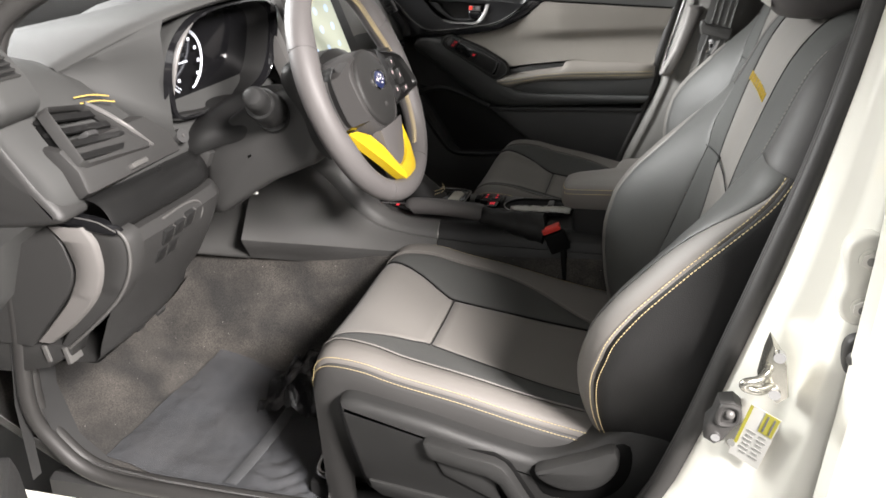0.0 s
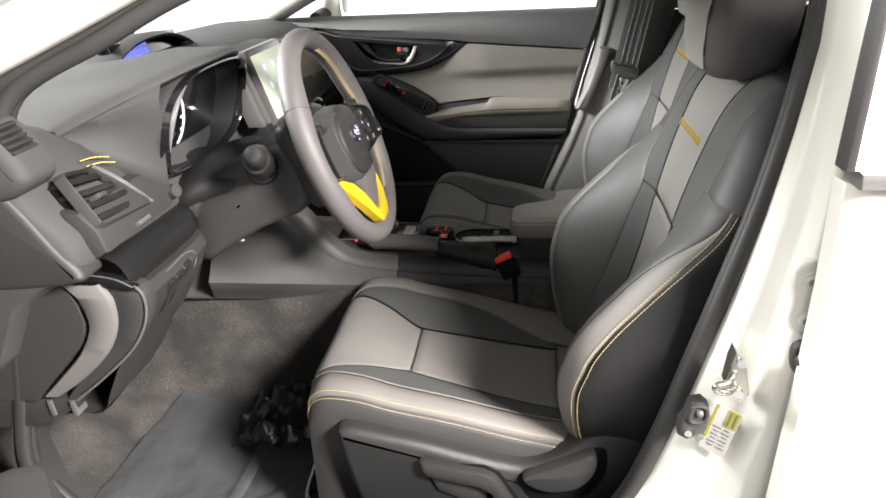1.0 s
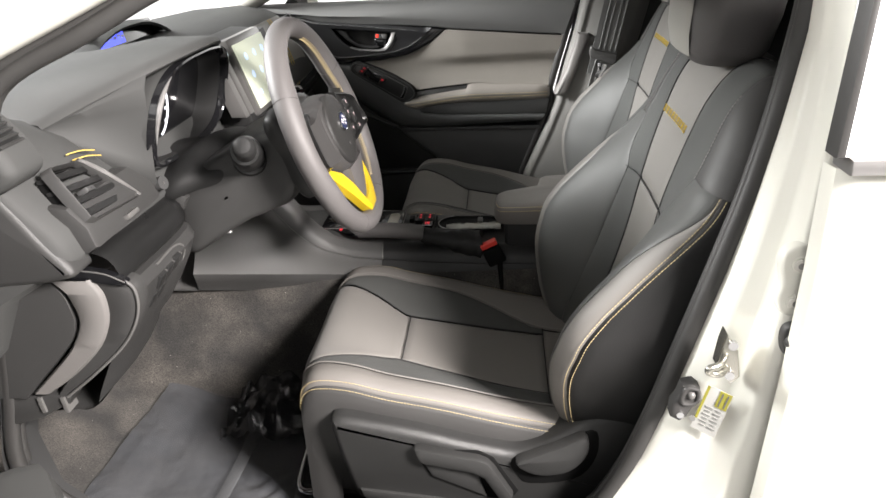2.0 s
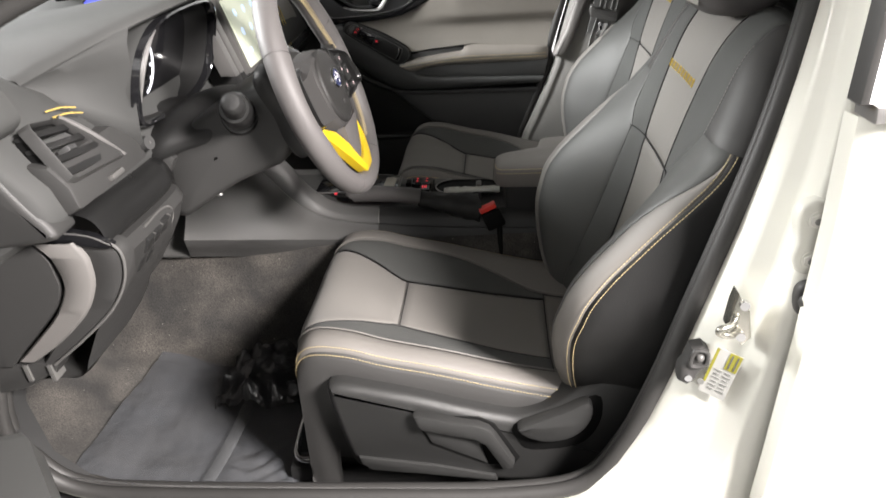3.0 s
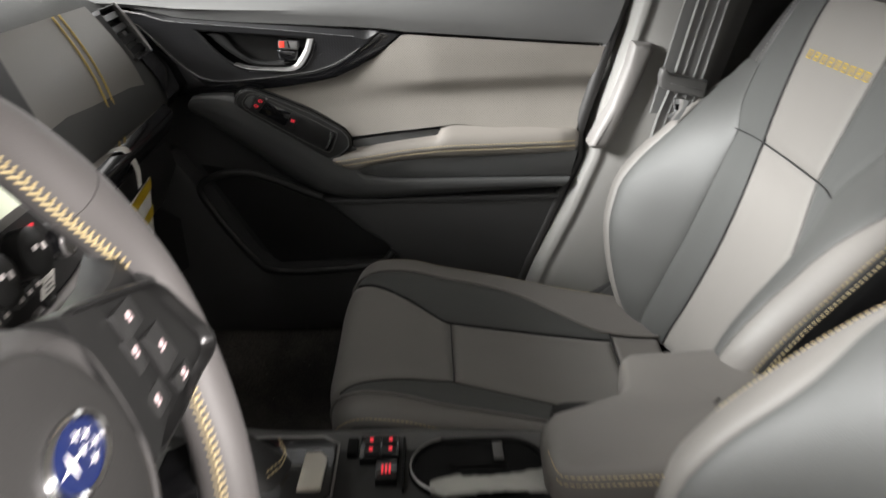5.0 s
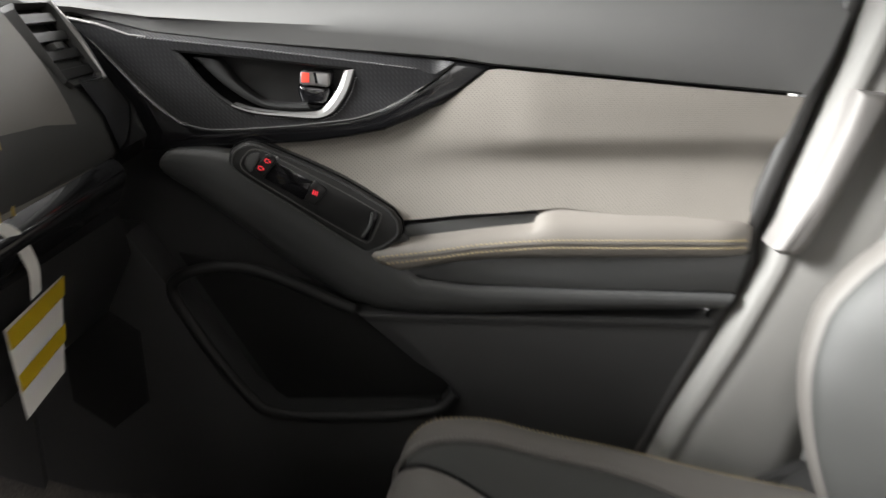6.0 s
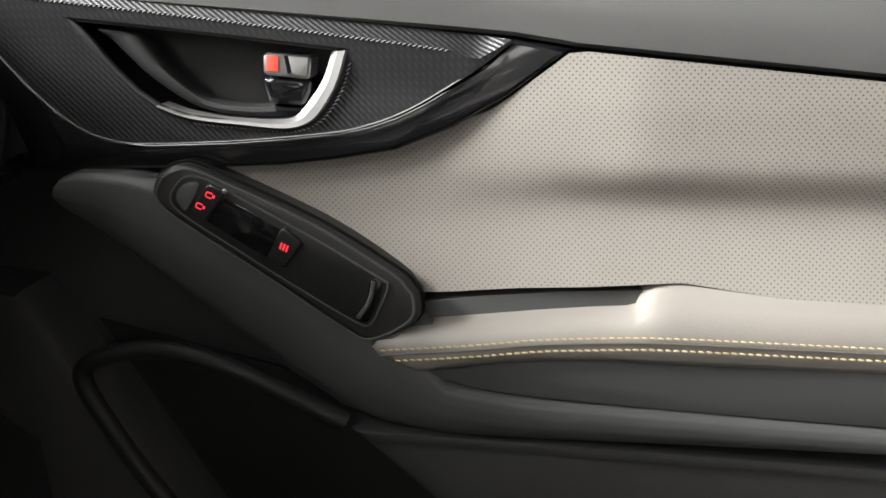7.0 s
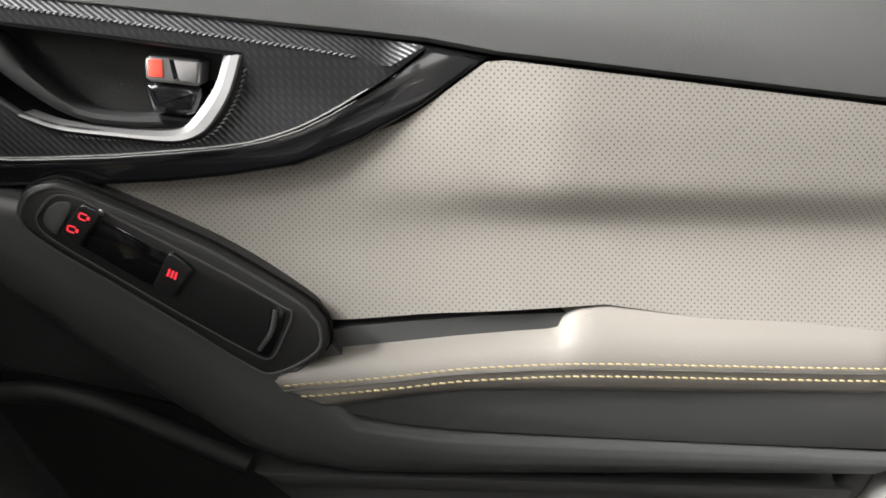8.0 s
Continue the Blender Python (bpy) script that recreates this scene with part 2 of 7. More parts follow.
UPPER = material("soft_upper_trim", (0.145, 0.145, 0.142), 0.68, bump=0.1, scale=900, kind="leather", vary=0.08)
GLOSS_SOFT = material("smooth_black_plastic", (0.008, 0.008, 0.008), 0.32, vary=0.2)
PLASTIC_GREY = material("smooth_grey_plastic", (0.09, 0.088, 0.085), 0.35, vary=0.08)
BLACK_SOFT2 = material("satin_black_plastic", (0.075, 0.076, 0.0755), 0.36, bump=0.2, scale=1400, kind="leather", vary=0.12)
# Red paint on the lock, no lamp; a glow is added to brighten it.
RED_MARK_GLOW = glow("glowing_red_mark", (0.9, 0.05, 0.03), 0.5)
# Glass coloured white for the bright surroundings it reflects.
BRIGHT_GLASS = material("white_reflection_glass", (0.8, 0.81, 0.81), 0.08, vary=0.05, coat=0.5)
TRIM_PALE = material("pale_headliner", (0.55, 0.53, 0.49), 0.8, bump=0.2, scale=800, vary=0.04)
DARK_GLASS = material("dark_tinted_glass", (0.012, 0.012, 0.012), 0.08, vary=0.1)
LABEL_YELLOW = material("olive_yellow_print", (0.27, 0.25, 0.03), 0.6)
INK_PALE = material("pale_grey_print", (0.22, 0.22, 0.21), 0.6)
BELT = material("belt_webbing", (0.14, 0.14, 0.136), 0.7, bump=0.2, scale=900, vary=0.1)
FACE = material("dark_cover_plastic", (0.019, 0.0185, 0.018), 0.55, bump=0.3, scale=1100, kind="leather", vary=0.08, spec=0.3)
HUB = material("dark_hub_leather", (0.036, 0.0345, 0.034), 0.55, bump=0.3, scale=1100, kind="leather", vary=0.08, spec=0.28)
TAPE = clear("clear_tape", (0.16, 0.165, 0.17), 0.25, 0.35)
BLACK_SATIN = material("satin_black_bar", (0.012, 0.012, 0.012), 0.3, bump=0.15, scale=1400, vary=0.1, spec=0.25)
BAG = clear("bag_film", (0.7, 0.7, 0.65), 0.2, 0.4, bump=0.6, scale=60)

# ---- mesh helpers ----


def thing(name, at, label, category, group=""):
    ob = new(name)
    ob.location = at
    ob.empty_display_size = 0.05
    return tagged(ob, label, category, group)


def finish(ob, angle=40):
    me = ob.data
    for p in me.polygons:
        p.use_smooth = True
    me.set_sharp_from_angle(angle=radians(angle))


def part(name, bm, mat, parent=None, label="", angle=40, kind=""):
    """Links a bmesh as one mesh object under a thing or a part."""
    bmesh.ops.recalc_face_normals(bm, faces=bm.faces)
    me = bpy.data.meshes.new(name)
    bm.to_mesh(me)
    bm.free()
    me.materials.append(mat)
    ob = new(name, me)
    finish(ob, angle)
    if parent:
        ob.parent = parent
        if parent.type == "EMPTY":
            ob.matrix_parent_inverse = Matrix.Translation(-Vector(parent.location))
    return tagged(ob, label, kind=kind)


def hermite(knots):
    """A smooth function through (x, y) knots."""
    xs = [k[0] for k in knots]
    ys = [k[1] for k in knots]
    d = []
    for i in range(len(xs)):
        a, b = max(i - 1, 0), min(i + 1, len(xs) - 1)
        d.append((ys[b] - ys[a]) / (xs[b] - xs[a]))
        if 0 < i < len(xs) - 1 and (ys[i] - ys[i - 1]) * (ys[i + 1] - ys[i]) <= 0:
            d[-1] = 0.0

    def f(x):
        x = min(max(x, xs[0]), xs[-1])
        i = min(max(int(np.searchsorted(xs, x)) - 1, 0), len(xs) - 2)
        h = xs[i + 1] - xs[i]
        t = (x - xs[i]) / h
        return ((1 + 2 * t) * (1 - t) ** 2 * ys[i] + t * (1 - t) ** 2 * h * d[i]
                + t * t * (3 - 2 * t) * ys[i + 1] + t * t * (t - 1) * h * d[i + 1])

    return f


def lin(knots):
    xs, ys = [k[0] for k in knots], [k[1] for k in knots]
    return lambda x: float(np.interp(x, xs, ys))


def curve(points, n=8, closed=False):
    """Catmull-Rom points through the given ones."""
    p = [Vector(q) for q in points]
    m = len(p)
    out = []
    for i in range(m if closed else m - 1):
        if closed:
            a, b, c, d = p[i - 1], p[i], p[(i + 1) % m], p[(i + 2) % m]
        else:
            b, c = p[i], p[i + 1]
            a = p[i - 1] if i else b * 2 - c
            d = p[i + 2] if i + 2 < m else c * 2 - b
        for k in range(n):
            t = k / n
            out.append(0.5 * (2 * b + (c - a) * t + (2 * a - 5 * b + 4 * c - d) * t * t + (3 * b - a - 3 * c + d) * t ** 3))
    if not closed:
        out.append(p[-1])
    return out


def grid(rows, bm=None, closed=False, caps=False):
    """Quads between rows of points; closed: each row is a ring."""
    bm = bm or bmesh.new()
    vs = [[bm.verts.new(q) for q in r] for r in rows]
    m = len(vs[0])
    for a, b in zip(vs, vs[1:]):
        for j in range(m if closed else m - 1):
            k = (j + 1) % m
            bm.faces.new((a[j], a[k], b[k], b[j]))
    if caps:
        bm.faces.new(vs[0][::-1])
        bm.faces.new(vs[-1])
    return bm


def box(at, size, bevel=0.004, turn=(0, 0, 0), bm=None, segs=2):
    own = bmesh.new()
    bmesh.ops.create_cube(own, size=1.0, matrix=pose(*at, *turn) @ Matrix.Diagonal((*size, 1)))
    if bevel:
        bmesh.ops.bevel(own, geom=own.edges[:], offset=min(bevel, min(size) * 0.45), segments=segs, affect="EDGES", profile=0.6)
    return merge(bm, own)


def merge(bm, own):
    if bm is None:
        return own
    me = bpy.data.meshes.new("tmp")
    own.to_mesh(me)
    own.free()
    bm.from_mesh(me)
    bpy.data.meshes.remove(me)
    return bm


def ball(at, size, bm=None, turn=(0, 0, 0), u=20, v=12):
    own = bmesh.new()
    bmesh.ops.create_uvsphere(own, u_segments=u, v_segments=v, radius=1.0, matrix=pose(*at, *turn) @ Matrix.Diagonal((*size, 1)))
    return merge(bm, own)


def prism(outline, y0, y1, bevel=0.004, axes="xz", bm=None, segs=2):
    """A polygon in two axes, drawn out along the third from y0 to y1, with rounded edges."""
    third = ({0, 1, 2} - {"xyz".index(a) for a in axes}).pop()

    def at(p, w):
        q = [0, 0, 0]
        q["xyz".index(axes[0])], q["xyz".index(axes[1])], q[third] = p[0], p[1], w
        return q

    own = bmesh.new()
    a = [own.verts.new(at(p, y0)) for p in outline]
    b = [own.verts.new(at(p, y1)) for p in outline]
    own.faces.new(a)
    own.faces.new(b[::-1])
    for i in range(len(a)):
        j = (i + 1) % len(a)
        own.faces.new((a[j], a[i], b[i], b[j]))
    bmesh.ops.recalc_face_normals(own, faces=own.faces)
    if bevel:
        rim = [e for e in own.edges if abs(e.verts[0].co[third] - y0) < 1e-7 and abs(e.verts[1].co[third] - y0) < 1e-7]
        bmesh.ops.bevel(own, geom=rim, offset=bevel, segments=segs, affect="EDGES", profile=0.5)
    return merge(bm, own)


def tube(path, radius, n=10, bm=None, closed=False, flat=1.0):
    """A round bar along a path; radius: a number or a function of 0 to 1; flat: squash along the bar's second axis."""
    bm = bm or bmesh.new()
    p = [Vector(q) for q in path]
    m = len(p)
    rows = []
    ref = None
    for i in range(m):
        t = (p[(i + 1) % m] - p[i - 1]) if closed else (p[min(i + 1, m - 1)] - p[max(i - 1, 0)])
        t.normalize()
        if ref is None:
            ref = Vector((0, 0, 1)) if abs(t.z) < 0.8 else Vector((1, 0, 0))
        a = (ref - t * ref.dot(t)).normalized()
        ref = a
        b = t.cross(a)
        r = radius(i / max(m - 1, 1)) if callable(radius) else radius
        rows.append([p[i] + a * (r * math.cos(2 * math.pi * k / n)) + b * (r * flat * math.sin(2 * math.pi * k / n)) for k in range(n)])
    if closed:
        rows.append(rows[0])
        vs = [[bm.verts.new(q) for q in r] for r in rows[:-1]]
        vs.append(vs[0])
        for a, b in zip(vs, vs[1:]):
            for j in range(n):
                k = (j + 1) % n
                bm.faces.new((a[j], a[k], b[k], b[j]))
        return bm
    return grid(rows, bm, closed=True, caps=True)


def along(path, step):
    """Points at even steps along a path, with the way there."""
    p = [Vector(q) for q in path]
    left, out = step / 2, []
    for a, b in zip(p, p[1:]):
        d = (b - a).length
        if d < 1e-9:
            continue
        while left <= d:
            out.append((a + (b - a) * (left / d), (b - a) / d))
            left += step
        left -= d
    return out


def stitches(path, step=0.0055, length=0.0042, r=0.0007, up=(0, 0, 1), slant=0.0):
    """A row of thread stitches: small six-sided beads along a path."""
    bm = bmesh.new()
    up = Vector(up).normalized()
    for at, way in along(path, step):
        side = way.cross(up).normalized()
        top = side.cross(way)
        way = (way + side * slant).normalized()
        rows = []
        for s, k in ((-0.5, 0.45), (-0.25, 1.0), (0.25, 1.0), (0.5, 0.45)):
            c = at + way * (s * length)
            rows.append([c + side * (r * k * math.cos(a)) + top * (r * k * math.sin(a)) for a in (0, 1.05, 2.09, 3.14, 4.19, 5.24)])
        grid(rows, bm, closed=True, caps=True)
    return bm

# ---- the white booth round the car ----


def booth():
    def plate(name, at, size, mat, label):
        tagged(part(name, box(at, size, 0), mat, None, label, kind="structure"), label)

    plate("floor", (0, 0, -0.05), (11, 9.0, 0.1), FLOORING, "smooth grey studio floor")
    plate("wall_north", (0, 4.55, 1.6), (11, 0.1, 3.4), WHITE, "plain white booth wall beyond the car")
    # South and east walls and ceiling: unseen additions, grey to cut bounced light.
    plate("wall_south", (0, -4.55, 1.6), (11, 0.1, 3.4), GREY_WALL, "unseen plain grey wall behind the camera")
    plate("wall_east", (5.55, 0, 1.6), (0.1, 9.0, 3.4), GREY_WALL, "unseen plain grey wall behind the car")
    plate("wall_west", (-5.55, 0, 1.6), (0.1, 9.0, 3.4), WHITE, "plain white booth wall ahead of the car")
    plate("ceiling", (0, 0, 3.35), (11.2, 9.2, 0.1), GREY_WALL, "unseen plain grey ceiling")


booth()

# ---- seats ----


def panel(S, u0, u1, sa, sb, nu=16, ns=10, puff=0.005, reach=0.010, ends=(True, True)):
    """A sewn panel of a surface S(u, s) between two boundaries, drawn in along its seams."""
    ramp = lambda n: sorted({0.0, 0.02, 0.06, 0.94, 0.98, 1.0, *[k / n for k in range(1, n)]})  # noqa: E731
    rows = []
    for a in ramp(nu):
        u = u0 + (u1 - u0) * a
        row = []
        for c in ramp(ns):
            lo, hi = sa(u), sb(u)
            s = lo + (hi - lo) * c
            p, e = S(u, s), 1e-3
            n = (S(u + e, s) - S(u - e, s)).cross(S(u, s + e) - S(u, s - e)).normalized()
            gaps = [abs(s - lo), abs(hi - s)]
            if ends[0]:
                gaps.append((S(u0, s) - p).length)
            if ends[1]:
                gaps.append((S(u1, s) - p).length)
            k = max(0.0, 1 - min(gaps) / reach)
            row.append(p - n * (puff * k * k))
        rows.append(row)
    return grid(rows)


def seam(S, u0, u1, s, n=40, lift=0.0012):
    out = []
    for k in range(n + 1):
        u, e = u0 + (u1 - u0) * k / n, 1e-3
        w = s(u)
        nn = (S(u + e, w) - S(u - e, w)).cross(S(u, w + e) - S(u, w - e)).normalized()
        out.append(S(u, w) + nn * lift)
    return out




def along_s(S, u, s0, s1, n=16, lift=-0.001):
    """A path across a surface at one u."""
    out, e = [], 1e-3
    for k in range(n + 1):
        w = s0 + (s1 - s0) * k / n
        nn = (S(u + e, w) - S(u - e, w)).cross(S(u, w + e) - S(u, w - e)).normalized()
        out.append(S(u, w) + nn * lift)
    return out


def car_seat(name, ox, oy, m, label, bx=0.0, dz=0.0):
    """A front seat; ox, oy: its place; m: 1 with its outer side towards -y, -1 mirrored."""
    t = thing(name, (ox + 0.1, oy, 0.46), label, "seat", "front seats")
    line = curve([(-0.09, 0, 0.55), (-0.118, 0, 0.60), (-0.146, 0, 0.65), (-0.166, 0, 0.694), (-0.155, 0, 0.723), (-0.12, 0, 0.734), (-0.06, 0, 0.724),
                  (0, 0, 0.703), (0.1, 0, 0.677), (0.2, 0, 0.652), (0.3, 0, 0.635), (0.40, 0, 0.628)], 12)
    top = len(line) - 1
    rise = hermite([(-0.30, 0), (-0.19, 0.008), (-0.15, 0.012), (-0.12, 0.019), (-0.07, 0.027), (0, 0.033), (0.1, 0.037), (0.2, 0.036), (0.29, 0.033), (0.36, 0.027), (0.5, 0.018)])
    wide = hermite([(-0.3, 0.87), (-0.2, 0.9), (-0.12, 0.97), (0.0, 1.0), (0.5, 1.0)])

    def on(u):
        k = min(max(u, 0.0), 1.0) * top
        i = min(int(k), top - 1)
        return line[i].lerp(line[i + 1], k - i)

    def step(a):
        a = min(max(a, 0.0), 1.0)
        return a * a * (3 - 2 * a)

    def C(u, s):
        c = on(u)
        k, a, r = rise(c.x), abs(s), 0.038
        if a <= 0.2:
            v, z = a, c.z + k * step((a - 0.07) / 0.145) - 0.004 * (1 - a / 0.2)
        else:
            f = min((a - 0.2) / r, math.pi / 2)
            v, z = 0.2 + r * math.sin(f), c.z + k - r * (1 - math.cos(f)) - max(0.0, a - 0.2 - r * math.pi / 2)
        front = step((-0.1 - c.x) / 0.1) * (0.022 * step((a - 0.09) / 0.15))
        return Vector((ox + c.x + front, oy + math.copysign(v, s) * wide(c.x), z + dz))

    def at_x(x):
        return min((abs(line[i].x - x), i) for i in range(40, top + 1))[1] / top

    ua, us, ur, ub = at_x(-0.15), at_x(0.004), at_x(0.272), at_x(0.36)
    vi_x = lin([(-0.3, 0.168), (-0.17, 0.166), (-0.10, 0.135), (0.0, 0.082), (0.08, 0.09), (0.2, 0.102), (0.4, 0.112)])
    vb_x = hermite([(-0.3, 0.175), (-0.17, 0.172), (-0.05, 0.176), (0.06, 0.175), (0.12, 0.168), (0.17, 0.154), (0.22, 0.134), (0.26, 0.12), (0.4, 0.118)])
    vo_x = hermite([(-0.3, 0.175), (-0.17, 0.172), (-0.05, 0.178), (0.06, 0.18), (0.17, 0.18), (0.27, 0.178), (0.4, 0.17)])
    vo = lambda u: max(vo_x(on(u).x), vi_x(on(u).x) + 0.002)  # noqa: E731
    vi, vb = lambda u: vi_x(on(u).x), lambda u: max(vb_x(on(u).x), vi_x(on(u).x) + 0.002)  # noqa: E731
    edge, low = (lambda u: 0.236), (lambda u: 0.45)
    neg = lambda f: (lambda u: -f(u))  # noqa: E731
    part("front_insert", panel(C, 0.0, us, neg(vi), vi, 26, 14, 0.006), INSERT, t, "grey woven front panel")
    part("rear_insert", panel(C, us, ur, neg(vi), vi, 18, 12, 0.006), INSERT, t, "grey woven rear panel")
    part("rear_band", panel(C, ur, ub, neg(vo), vb, 10, 12, 0.006), LEATHER, t, "grey leather band behind the cushion panels")
    part("cross_seam", tube(along_s(C, ur, -vo(ur), vb(ur)), 0.0012, 6), SEAM, t, "dark sewn rear seam")
    for sg in (-1, 1):
        f = (lambda g: g) if sg > 0 else neg
        vs = vb if sg > 0 else vo
        part("dark_strip", panel(C, ua, ur, f(vi), f(vs), 30, 6, 0.003), FABRIC, t, "black woven side strip")
        bol = part("bolster", panel(C, 0.0, ub, f(vs), f(edge), 40, 8, 0.003), LEATHER, t, "grey leather bolster")
        part("side_cover", panel(C, 0.0, ub, f(edge), f(low), 30, 6, 0.003), LEATHER_DARK, t, "dark grey leather side")
        part("stitching", stitches(seam(C, 0.06, ub, f(lambda u: 0.228)), up=(0, -1, 0.6)), THREAD_PALE, bol, "pale yellow double stitching", kind="stuff")
        part("stitching", stitches(seam(C, 0.06, ub, f(lambda u: 0.241)), up=(0, -1, 0.6)), THREAD_PALE, bol, "yellow double stitching", kind="stuff")
        part("stitching", stitches(seam(C, ua, ub, f(lambda u: vs(u) + 0.004))), THREAD_GREY, bol, "grey seam stitching", kind="stuff")

    part("cross_seam", tube(along_s(C, us, -0.082, 0.082), 0.0011, 6), SEAM, t, "dark sewn cross seam")
    for sg in (-1, 1):
        f = (lambda g: g) if sg > 0 else neg
        vs = vb if sg > 0 else vo
        part("insert_seam", tube(seam(C, ua, ur, f(vi), lift=-0.0012), 0.0011, 6), SEAM, t, "dark sewn seam")
        part("bolster_piping", tube(seam(C, 0.10, ub, f(lambda u: vs(u) + 0.001), lift=0.0005), 0.0016, 8), LEATHER, t, "grey piping")

    # backrest
    sx, ox = ox, ox + bx
    back = curve([(0.345, 0, 0.60), (0.36, 0, 0.65), (0.382, 0, 0.72), (0.407, 0, 0.81), (0.428, 0, 0.90), (0.444, 0, 0.985), (0.461, 0, 1.05),
                  (0.482, 0, 1.115), (0.504, 0, 1.17), (0.532, 0, 1.21), (0.565, 0, 1.232), (0.605, 0, 1.225)], 12)
    btop = len(back) - 1
    push = hermite([(0.5, 0.03), (0.60, 0.05), (0.68, 0.104), (0.76, 0.134), (0.82, 0.135), (0.88, 0.117), (0.94, 0.082), (1.0, 0.038), (1.05, 0.006), (1.1, -0.006), (1.2, -0.01), (1.3, -0.01)])
    crest = hermite([(0.5, 0.165), (0.62, 0.182), (0.72, 0.232), (0.85, 0.266), (1.0, 0.252), (1.1, 0.216), (1.17, 0.19), (1.22, 0.165), (1.3, 0.14)])

    def bon(u):
        k = min(max(u, 0.0), 1.0) * btop
        i = min(int(k), btop - 1)
        return back[i].lerp(back[i + 1], k - i), (back[min(i + 3, btop)] - back[max(i - 3, 0)]).normalized()

    def K(u, s):
        c, way = bon(u)
        n = Vector((-way.z, 0, way.x)).normalized()
        k, a0, a, r = push(c.z), crest(c.z), abs(s), 0.045
        if a <= a0:
            v, d = a, k * step((a - 0.09) / (a0 - 0.09)) - 0.006 * (1 - a / a0)
        else:
            f = min((a - a0) / r, math.pi / 2)
            v, d = a0 + r * math.sin(f), k - r * (1 - math.cos(f)) - max(0.0, a - a0 - r * math.pi / 2)
        p = c + n * d
        return Vector((ox + p.x, oy + math.copysign(v, s), p.z + dz))

    def at_z(z):
        return min((abs(back[i].z - z), i) for i in range(btop - 14))[1] / btop

    b0, bs, bt, b1 = at_z(0.62), at_z(0.985), at_z(1.075), at_z(1.2)
    zof = lambda u: bon(u)[0].z  # noqa: E731
    bi_z = lin([(0.5, 0.12), (0.65, 0.112), (0.8, 0.1), (0.985, 0.084), (1.05, 0.09), (1.12, 0.095), (1.2, 0.1), (1.3, 0.1)])
    bi = lambda u: bi_z(zof(u))  # noqa: E731
    bd = lambda u: bi_z(zof(u)) + lin([(0.6, 0.03), (0.985, 0.06), (1.03, 0.085), (1.08, 0.105), (1.2, 0.08), (1.3, 0.07)])(zof(u))  # noqa: E731
    bc = lambda u: max(crest(zof(u)), bd(u) + 0.002)  # noqa: E731
    be = lambda u: bc(u) + 0.05  # noqa: E731
    bw = lambda u: bc(u) + 0.046 * step((zof(u) - 0.95) / 0.125)  # noqa: E731
    bz = lambda u: bc(u) + 0.20 - 0.095 * step((zof(u) - 0.9) / 0.17)  # noqa: E731
    part("lower_back_insert", panel(K, b0, bs, neg(bi), bi, 20, 12), INSERT, t, "grey woven lower back panel")
    part("upper_back_insert", panel(K, bs, 1.0, neg(bi), bi, 20, 12), INSERT, t, "grey woven upper back panel")
    for sg in (-1, 1):
        f = (lambda g: g) if sg > 0 else neg
        part("back_strip", panel(K, b0, bs, f(bi), f(bd), 20, 5, 0.003), FABRIC, t, "black woven back strip")
        part("shoulder_strip", panel(K, bs, 1.0, f(bi), f(bd), 20, 5, 0.003), FABRIC, t, "black woven shoulder strip")
        bf = bw if sg < 0 else (lambda u: max(bw(u) - 0.016, bd(u) + 0.004))  # noqa: E731
        part("inner_bolster", panel(K, b0, bt, f(bd), f(bf), 26, 6, 0.002), LEATHER_MID, t, "dark grey leather inner bolster")
        bol = part("back_bolster", panel(K, b0, bt, f(bf), f(be), 26, 7, 0.003), LEATHER, t, "grey leather back bolster")
        part("shoulder", panel(K, bt, 1.0, f(bd), f(bz), 16, 14, 0.003), LEATHER_DARK, t, "dark grey leather shoulder")
        part("back_side", panel(K, b0, bt, f(be), f(bz), 26, 6, 0.003), BLACK_CLOTH, t, "black leather side cover")
        part("stitching", stitches(seam(K, b0, bt, f(lambda u: bc(u) + 0.047)), up=(0, -1, 0)), THREAD_PALE, bol, "pale yellow double stitching", kind="stuff")
        part("stitching", stitches(seam(K, b0, bt, f(lambda u: bc(u) + 0.0565)), up=(0, -1, 0)), THREAD_PALE, bol, "yellow double stitching", kind="stuff")
        part("stitching", stitches(seam(K, bt, b1, f(lambda u: bd(u) + 0.005))), THREAD_GREY, t, "grey shoulder stitching", kind="stuff")
    part("cross_seam", tube(along_s(K, bs, -0.15, 0.15), 0.0011, 6), SEAM, t, "dark sewn cross seam")
    for sg in (-1, 1):
        f = (lambda g: g) if sg > 0 else neg
        part("insert_seam", tube(seam(K, b0, 0.97, f(bi), lift=-0.0012), 0.0010, 6), SEAM, t, "dark sewn seam")
    bars = bmesh.new()
    ue, um, us2 = at_z(1.1075), at_z(1.1125), at_z(1.1175)
    for k in range(9):
        w = m * (-0.064 + 0.146 * k / 8)
        e = 0.0044
        q = []
        for a, d in ((ue, -e), (ue, e), (um, e * 0.8), (us2, e), (us2, -e), (um, -e * 0.8)):
            p, f = K(a, w + d), 1e-3
            nn = (K(a + f, w + d) - K(a - f, w + d)).cross(K(a, w + d + f) - K(a, w + d - f)).normalized()
            q.append(p + nn * 0.0006 * (1 if nn.x < 0 else -1))
        tube(q, 0.001, 6, bars, closed=True)
        if k % 2:
            tube([q[5], q[2]], 0.001, 6, bars)
    part("embroidery", bars, THREAD_YELLOW, t, "yellow embroidered strip of small outlined blocks", kind="stuff")

    # rear shell of the backrest
    rows = []
